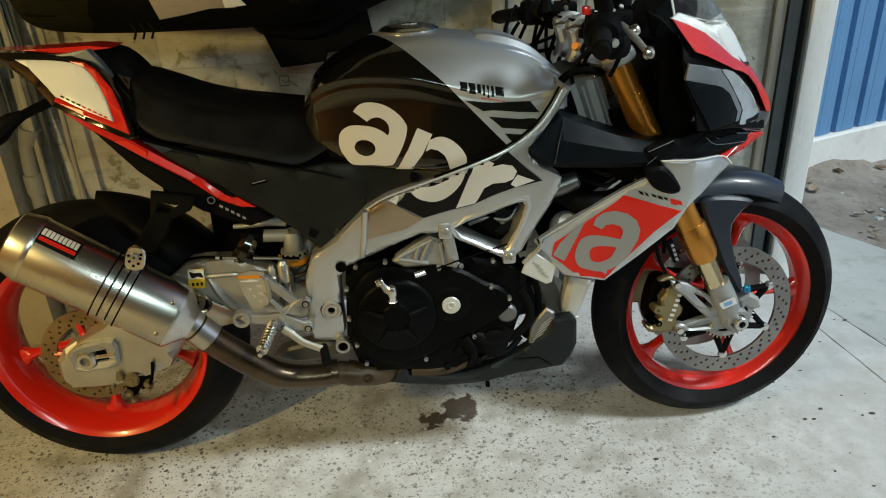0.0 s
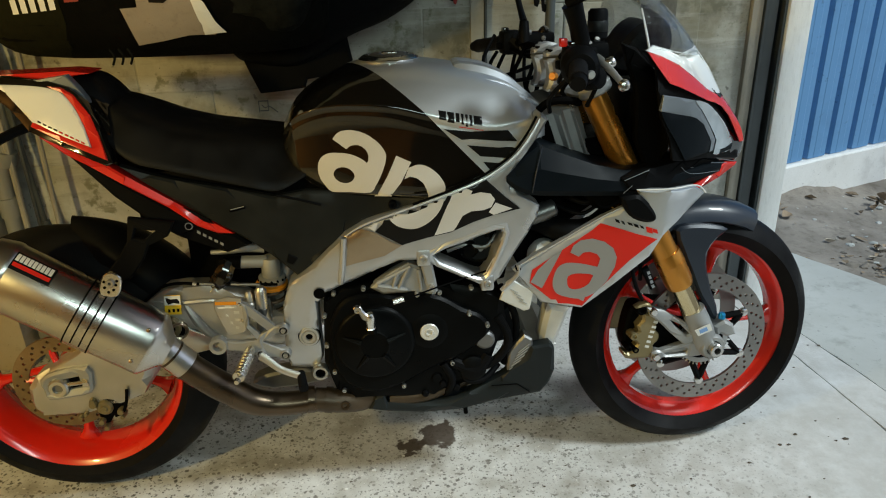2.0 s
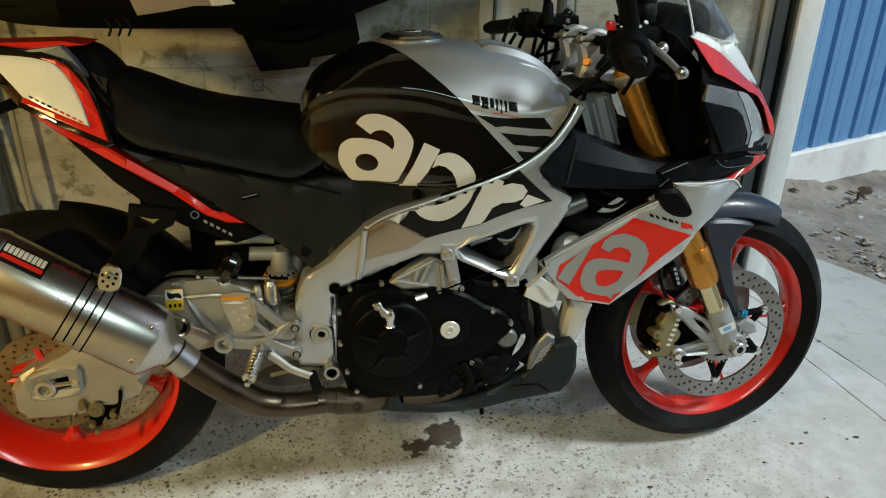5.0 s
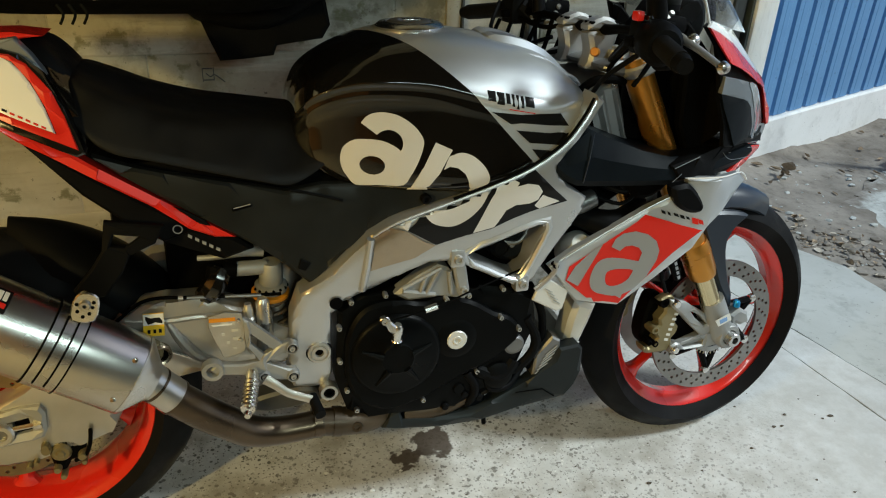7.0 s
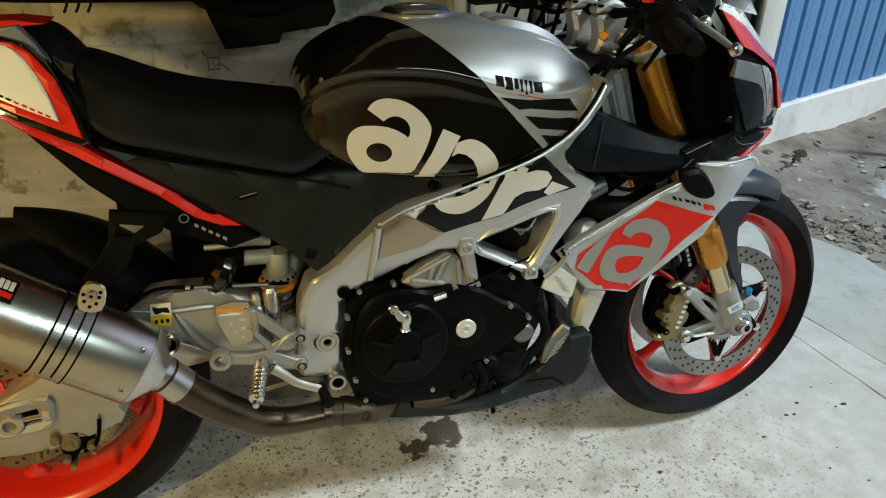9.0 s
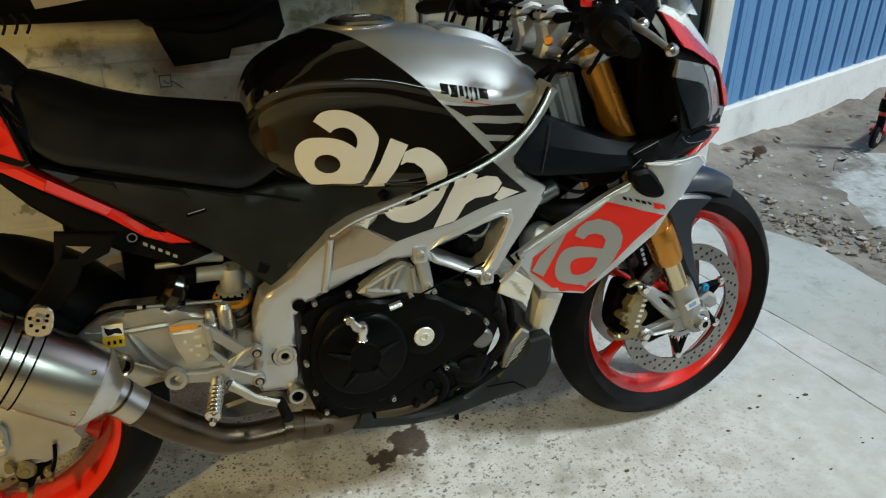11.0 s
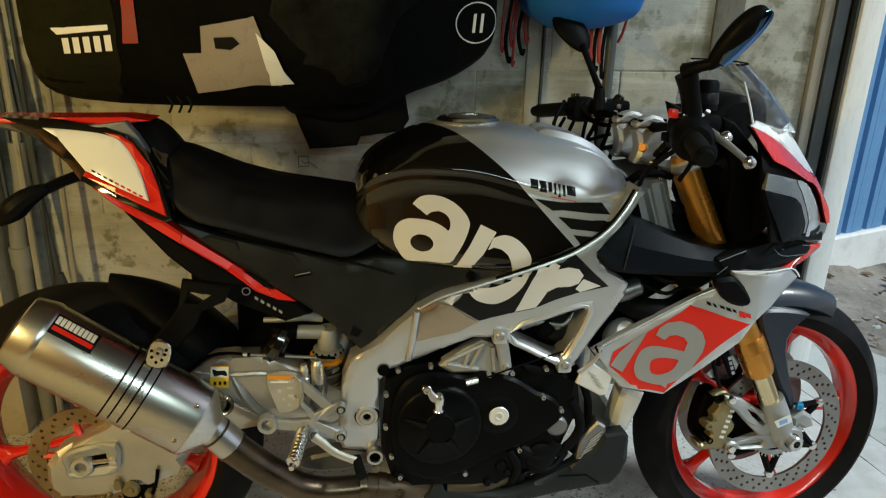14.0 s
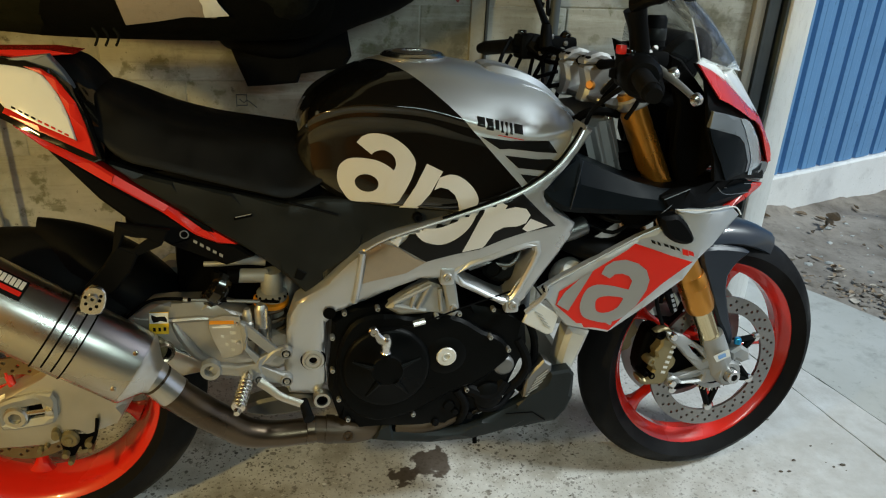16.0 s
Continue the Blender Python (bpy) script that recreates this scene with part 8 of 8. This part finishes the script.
part("throttle_cap", lathe([(0, 0.008), (0.016, 0.006), (0.021, 0.0), (0.021, -0.03)], P(0.362, 0.275, 0.945), (0.2, -1, 0.2), 18), M_BLACKMATT, bar, steer=True)
for x, w, h in ((0.352, 0.262, 1.003), (0.372, 0.245, 1.008), (0.318, 0.268, 0.990)):
    part("housing_screw", lathe([(0, 0.003), (0.004, 0.003), (0.005, 0.001), (0.005, -0.01)], P(x, w, h), (0, -0.7, 0.7), 8), M_ALU, bar, steer=True)
part("kill_switch", block(0.302, 0.315, -0.256, -0.238, 0.998, 1.014, 0.004), M_RED, bar, "red kill switch", True)
for path in ([P(0.33, 0.24, 0.95), P(0.31, 0.17, 0.90), P(0.33, 0.10, 0.86)], [P(0.34, -0.24, 0.98), P(0.29, -0.20, 0.90), P(0.31, -0.12, 0.85)], [P(0.35, -0.22, 0.98), P(0.32, -0.18, 0.88), P(0.34, -0.10, 0.84)], [P(0.36, -0.20, 0.97), P(0.35, -0.16, 0.88), P(0.37, -0.10, 0.84)], [P(0.31, -0.27, 0.95), P(0.285, -0.24, 0.92), P(0.30, -0.20, 0.90), P(0.36, -0.12, 0.93)], [P(0.30, -0.25, 0.99), P(0.26, -0.20, 0.93), P(0.30, -0.12, 0.90), P(0.34, -0.06, 0.91)], [P(0.38, 0.2, 0.98), P(0.41, 0.16, 0.93), P(0.40, 0.12, 0.87)], [P(0.345, 0.22, 0.985), P(0.33, 0.16, 0.93), P(0.37, 0.09, 0.92), P(0.42, 0.08, 0.96)]):
    part("control_cable", tube(path, 0.0045, 8), M_BLACKMATT, bar, steer=True)

far = part("clutch_perch", block(0.345, 0.425, 0.165, 0.225, 0.958, 0.998, 0.012), M_BLACKMATT, bar, "black clutch perch and switches", True)
part("switch_body", tube([P(0.335, -0.225, 0.985), P(0.368, -0.215, 0.965), P(0.395, -0.20, 0.985)], [0.020, 0.026, 0.016], 10), M_BLACKMATT, bar, steer=True)
part("switch_paddle", block(0.345, 0.368, 0.165, 0.185, 0.992, 1.004, 0.004), M_ALU, far, steer=True)
part("choke_knob", lathe([(0, 0.012), (0.008, 0.011), (0.012, 0.004), (0.012, -0.01)], P(0.400, -0.18, 0.998), (0.450, -0.4, 0.8), 12), M_BLACKGLOSS, far, steer=True)
for x, w, h in ((0.395, -0.165, 0.985), (0.368, -0.16, 0.955), (0.385, -0.158, 0.972), (0.350, -0.19, 0.965)):
    part("bolt", lathe([(0, 0.003), (0.004, 0.003), (0.006, 0.0), (0.006, -0.008)], P(x, w, h), (-0.2, -0.8, 0.4), 8), M_ALU, far, steer=True)
for path in ([P(0.375, -0.15, 0.965), P(0.365, -0.15, 0.925), P(0.348, -0.145, 0.875), P(0.350, -0.12, 0.83)], [P(0.402, -0.15, 0.955), P(0.395, -0.15, 0.925), P(0.372, -0.145, 0.868), P(0.370, -0.12, 0.82)], [P(0.350, -0.16, 0.965), P(0.335, -0.155, 0.940), P(0.320, -0.15, 0.90), P(0.340, -0.12, 0.84)], [P(0.330, -0.22, 0.96), P(0.360, -0.16, 0.945), P(0.385, -0.12, 0.955), P(0.402, -0.09, 0.972)]):
    part("control_cable", tube(path, 0.005, 8), M_DEEP, bar, steer=True)
part("control_cable", tube([P(0.385, 0.13, 0.948), P(0.358, 0.12, 0.918), P(0.352, 0.11, 0.898), P(0.372, 0.10, 0.894), P(0.405, 0.11, 0.90)], 0.0045, 8), M_DEEP, bar, steer=True)
part("reservoir_cap", lathe([(0, 0.004), (0.007, 0.004), (0.009, 0.0), (0.009, -0.008)], P(0.345, 0.070, 0.926), (-0.6, -0.7, 0.2), 14), M_AMBERCAP, bike, steer=True)

# side stand and far-side bits
stand = part("side_stand", tube([P(0.02, -0.10, 0.26), P(0.05, -0.17, 0.12), P(0.08, -0.235, 0.018)], 0.012, 12), M_DEEP, bike, "black side stand")
part("stand_foot", block(0.05, 0.12, 0.21, 0.265, 0.006, 0.022, 0.005), M_DEEP, stand)
part("drain_tube", tube([P(0.196, 0.05, 0.24), P(0.190, 0.05, 0.16)], 0.008, 8, smooth=1), M_BLACKMATT, bike)


# ---- things on the wall ----
def soft_bag(name, label, stations, material, m):
    """Sagging bag: rings along its length, with creases pressed in."""
    secs = []
    for x, y0, y1, z0, z1 in stations:
        ring = []
        for k in range(28):
            a = 2 * math.pi * k / 28
            cy, cz, ry, rz = (y0 + y1) / 2, (z0 + z1) / 2, (y1 - y0) / 2, (z1 - z0) / 2
            c, s = math.cos(a), math.sin(a)
            sx = math.copysign(abs(c) ** 0.62, c)
            sz = math.copysign(abs(s) ** 0.62, s)
            p = Vector((x, cy + ry * sx, cz + rz * sz))
            n = noise.noise(p * 7) * 0.014 + noise.noise(p * 19) * 0.007
            ring.append(p + Vector((n * 0.4, sx * n, sz * n)))
        secs.append(ring)
    root = thing(name, label, "bag", m)
    return root, part("body", loft(secs, bridge=4), material, root)


bag, body = soft_bag("duffel_bag", "dark olive canvas duffel bag hung on the block wall", [(-0.905, 1.93, 2.12, 1.02, 1.32), (-0.89, 1.86, 2.18, 0.985, 1.36), (-0.84, 1.80, 2.22, 0.965, 1.38), (-0.70, 1.76, 2.24, 0.955, 1.40), (-0.50, 1.745, 2.24, 0.95, 1.40), (-0.30, 1.76, 2.24, 0.95, 1.39), (-0.20, 1.80, 2.22, 0.965, 1.37), (-0.165, 1.88, 2.16, 1.0, 1.33), (-0.155, 1.94, 2.10, 1.05, 1.28)], M_CANVAS, None)
BT = tree_of(body)


def bag_film(name, lp, mt, label="", lift=0.002, step=0.012):
    return part(name, drape([lp], BT, lift, step), mt, bag, label)


bag_film("olive_panel", spline([(-0.893, 1.06), (-0.87, 0.995), (-0.82, 0.975), (-0.72, 0.962), (-0.685, 1.05), (-0.69, 1.2), (-0.70, 1.34), (-0.80, 1.35), (-0.88, 1.30), (-0.898, 1.18)], 2), M_OLIVE, "dark olive end panel", 0.0015, 0.02)
bag_film("white_band", [(-0.812, 1.118), (-0.700, 1.128), (-0.700, 1.118), (-0.800, 1.106)], M_WHITEINK, "white printed band")
for k in range(5):
    x = -0.792 + 0.0205 * k
    bag_film("print_bar", [(x, 1.100 + 0.002 * k), (x + 0.013, 1.101 + 0.002 * k), (x + 0.013, 1.072 + 0.002 * k), (x, 1.071 + 0.002 * k)], M_WHITEINK, step=0.008)
bag_film("red_strap", [(-0.672, 1.40), (-0.640, 1.40), (-0.645, 1.096), (-0.675, 1.094)], M_REDWEB, "red webbing strap", 0.004)
paper = bag_film("paper_sheet", [(-0.565, 1.080), (-0.530, 1.082), (-0.528, 1.130), (-0.430, 1.150), (-0.395, 1.08), (-0.385, 1.02), (-0.548, 1.005)], M_PAPER, "crumpled tan paper sheet tucked on the bag", 0.006)
bag_film("film_edge", [(-0.428, 1.120), (-0.395, 1.086), (-0.362, 1.026), (-0.406, 1.022)], M_PLASTIC, "white plastic wrap", 0.008)
bag_film("paper_hole", [(-0.505, 1.110), (-0.470, 1.112), (-0.458, 1.100), (-0.475, 1.088), (-0.503, 1.090)], M_INK, "", 0.0075)
for k in range(3):
    part("buckle_cord", tube([(-0.60 + 0.018 * k, 1.745, 1.0), (-0.592 + 0.018 * k, 1.742, 0.985), (-0.60 + 0.018 * k, 1.75, 0.968)], 0.0025, 6), M_WORN, bag)
for x in (-0.75, -0.32):
    part("hanging_strap", block(x - 0.02, x + 0.02, 2.235, 2.268, 1.30, 1.62, 0.004), M_NYLON, bag)

secs = []
for x, r in ((-0.455, 0.03), (-0.44, 0.13), (-0.40, 0.165), (-0.30, 0.175), (-0.21, 0.165), (-0.165, 0.14), (-0.145, 0.09), (-0.14, 0.03)):
    ring = []
    for k in range(26):
        a = 2 * math.pi * k / 26
        p = Vector((x + 0.05 * math.sin(a), 1.935 + r * 1.16 * math.cos(a), 1.155 + r * 1.12 * math.sin(a)))
        ring.append(p * (1 + 0.010 * noise.noise(p * 11)) + Vector((0, 0.02 * noise.noise(p * 6), 0)))
    secs.append(ring)
part("rolled_end", loft(secs, bridge=3), M_WORN, bag, "scuffed black rolled end of the bag")

bag2, body2 = soft_bag("duffel_bag", "black nylon bag with white round badge hung on the wall", [(-0.42, 2.02, 2.22, 0.93, 1.2), (-0.38, 1.98, 2.25, 0.90, 1.3), (-0.25, 1.96, 2.26, 0.89, 1.36), (-0.12, 1.96, 2.26, 0.95, 1.38), (-0.02, 1.97, 2.26, 0.985, 1.38), (0.06, 2.0, 2.26, 1.03, 1.36), (0.085, 2.04, 2.24, 1.07, 1.32), (0.092, 2.09, 2.2, 1.12, 1.27)], M_NYLON, None)
B2 = tree_of(body2)
part("round_badge", drape([ring_loop(0.030, 1.125, 0.050, 0.046), ring_loop(0.030, 1.125, 0.047, 0.043)], B2, 0.002, 0.01), M_WHITEINK, bag2, "white ring badge")
for x in (0.022, 0.040):
    part("print_bar", drape([[(x, 1.145), (x + 0.007, 1.145), (x + 0.005, 1.103), (x - 0.002, 1.103)]], B2, 0.002, 0.008), M_WHITEINK, bag2)
flap = [[(-0.40, 0.95), (-0.376, 0.880), (-0.353, 0.821), (-0.30, 0.824), (-0.239, 0.830), (-0.231, 0.851), (-0.18, 0.858), (-0.132, 0.864), (-0.114, 0.893), (-0.125, 0.96)]]
bm = slab(flap, 0.0, 0.02, 0.006, 0.03)
bm.transform(Matrix.Translation((0, 2.05, 0)))
part("hanging_flap", bm, M_NYLON, bag2, "loose black flap hanging below")

sack, _ = soft_bag("stuff_sack", "blue nylon stuff sack hung on the wall", [(0.165, 2.12, 2.24, 1.18, 1.32), (0.18, 2.08, 2.25, 1.14, 1.36), (0.25, 2.03, 2.26, 1.105, 1.40), (0.34, 2.02, 2.26, 1.10, 1.40), (0.43, 2.06, 2.26, 1.13, 1.38), (0.46, 2.10, 2.24, 1.18, 1.32)], M_BLUETARP, None)

part("drawcord", tube([(0.25, 2.10, 1.385), (0.30, 2.03, 1.36), (0.35, 2.03, 1.37), (0.40, 2.10, 1.39)], 0.004, 8), M_NYLON, sack, "black drawcord")
part("sack_seam", tube([(0.20, 2.075, 1.30), (0.26, 2.022, 1.27), (0.34, 2.012, 1.265), (0.42, 2.055, 1.285)], 0.0025, 6), M_BLUETARP, sack, "stitched seam")
strap = thing("tie_down_straps", "red webbing tie-down straps hung from a wall hook", "strap")
for k, (x, z, lean) in enumerate(((0.140, 1.035, -0.004), (0.150, 1.01, 0.006), (0.161, 1.05, 0.0), (0.172, 1.00, -0.006), (0.182, 1.03, 0.008), (0.196, 1.06, 0.004))):
    part("webbing", tube([(x, 2.235, 1.40), (x + 0.004 + lean, 2.225, 1.2), (x - 0.006, 2.22, z + 0.06), (x + lean, 2.225, z), (x + 0.006 + lean, 2.23, z + 0.012)], (0.0035, 0.005, 0.004)[k % 3], 8, flat=0.6), (M_REDWEB, M_NYLON, M_REDWEB)[k % 3], strap)
part("hook", tube([(0.17, 2.27, 1.42), (0.17, 2.22, 1.41), (0.17, 2.21, 1.38)], 0.006, 8), M_TRACK, strap)
strap2 = thing("tie_down_straps", "red and black straps hung beside a dark pole", "strap")
for k, (x, z) in enumerate(((0.378, 1.02), (0.390, 0.985), (0.401, 1.01), (0.412, 0.97))):
    part("webbing", tube([(x + 0.02, 2.245, 1.40), (x + 0.012, 2.238, 1.2), (x - 0.004, 2.236, z + 0.08), (x, 2.235, z), (x + 0.007, 2.237, z + 0.015)], 0.005, 8, flat=0.5), M_REDWEB if k % 2 == 0 else M_NYLON, strap2)
part("webbing", tube([(0.452, 2.24, 1.38), (0.462, 2.236, 1.24), (0.468, 2.236, 1.15), (0.460, 2.238, 1.09), (0.448, 2.24, 1.06)], 0.004, 8), M_REDWEB, strap2, "thin red cord")
pole = thing("dark_pole", "dark pole standing against the block wall", "pole")
part("shaft", tube([(0.428, 2.225, 0.0), (0.434, 2.25, 1.6)], 0.014, 12, smooth=1), M_TRACK, pole)

# pipes and poles in the corner
for k, (x0, x1, r, mt, nm, lb) in enumerate(((-1.122, -1.150, 0.007, M_TRACK, "thin_rod", "thin dark rod leaning in the corner"), (-1.098, -1.108, 0.006, M_TRACK, "thin_rod", "thin dark rod leaning in the corner"), (-1.040, -1.058, 0.006, M_TRACK, "thin_rod", "thin dark rod leaning in the corner"), (-1.075, -1.085, 0.009, M_STRIP, "wooden_pole", "old wooden pole leaning in the corner"), (-0.985, -0.988, 0.008, M_STRIP, "wooden_pole", "stained wooden batten on the wall"))):
    root = thing(nm, lb, "pole")
    part("shaft", tube([(x0, 2.20 - 0.01 * k, 0.0), (x1, 2.245, 1.7)], r, 8, smooth=1), mt, root)
pipe = thing("drain_pipe", "grey plastic drain pipe with collars in the corner", "pipe")
part("pipe_run", tube([(-1.115, 2.20, 0.0), (-1.115, 2.20, 0.55), (-1.09, 2.215, 0.66), (-1.085, 2.22, 0.80)], 0.022, 14), M_GREYPIPE, pipe)
part("collar", lathe([(0.02, -0.03), (0.028, -0.028), (0.028, 0.028), (0.02, 0.03)], (-1.115, 2.20, 0.50), (0, 0, 1), 16), M_GREYPIPE, pipe)
part("collar", lathe([(0.02, -0.02), (0.03, -0.02), (0.03, 0.02), (0.02, 0.02)], (-1.095, 2.21, 0.64), (0.3, 0, 1), 16), M_GREYPIPE, pipe)
tool = thing("garden_tool", "dark long-handled tool with a blue-tipped head", "tool")
part("handle", tube([(-1.03, 2.20, 0.40), (-1.075, 2.235, 1.0)], 0.009, 8, smooth=1), M_TRACK, tool)
part("head", tube([(-1.03, 2.20, 0.45), (-1.022, 2.20, 0.38), (-1.02, 2.20, 0.0)], [0.012, 0.022, 0.018], 8, smooth=1), M_TRACK, tool)
part("tip", tube([(-1.012, 2.185, 0.41), (-1.012, 2.185, 0.37)], 0.012, 8, smooth=1), M_BLUEA, tool)

# ---- blocks of the back wall ----
mesh_cache = []
for s in range(3):
    bm = block(-0.1975, 0.1975, 0.0, 0.03, -0.0972, 0.0972, 0.003)
    for v in bm.verts:
        if v.co.y < 0.01:
            v.co.y += 0.0015 * noise.noise(Vector((v.co.x * 9, v.co.z * 9, s * 4)))
    me = bpy.data.meshes.new("block")
    for f in bm.faces:
        f.smooth = True
    bm.to_mesh(me)
    bm.free()
    me.materials.append(M_WALL)
    mesh_cache.append(me)
rnd = random.Random(2)
for row in range(13):
    for col in range(-4, 6):
        x = -0.12 + col * 0.398 + (0.199 if row % 2 else 0)
        if -1.9 < x - 0.195 and x + 0.195 < 1.03:
            b = new("block", mesh_cache[(row + col) % 3])
            b.parent = wall
            b.location = (x, WALL_Y + 0.003 + rnd.uniform(-0.0012, 0.0012), 0.096 + row * 0.197)
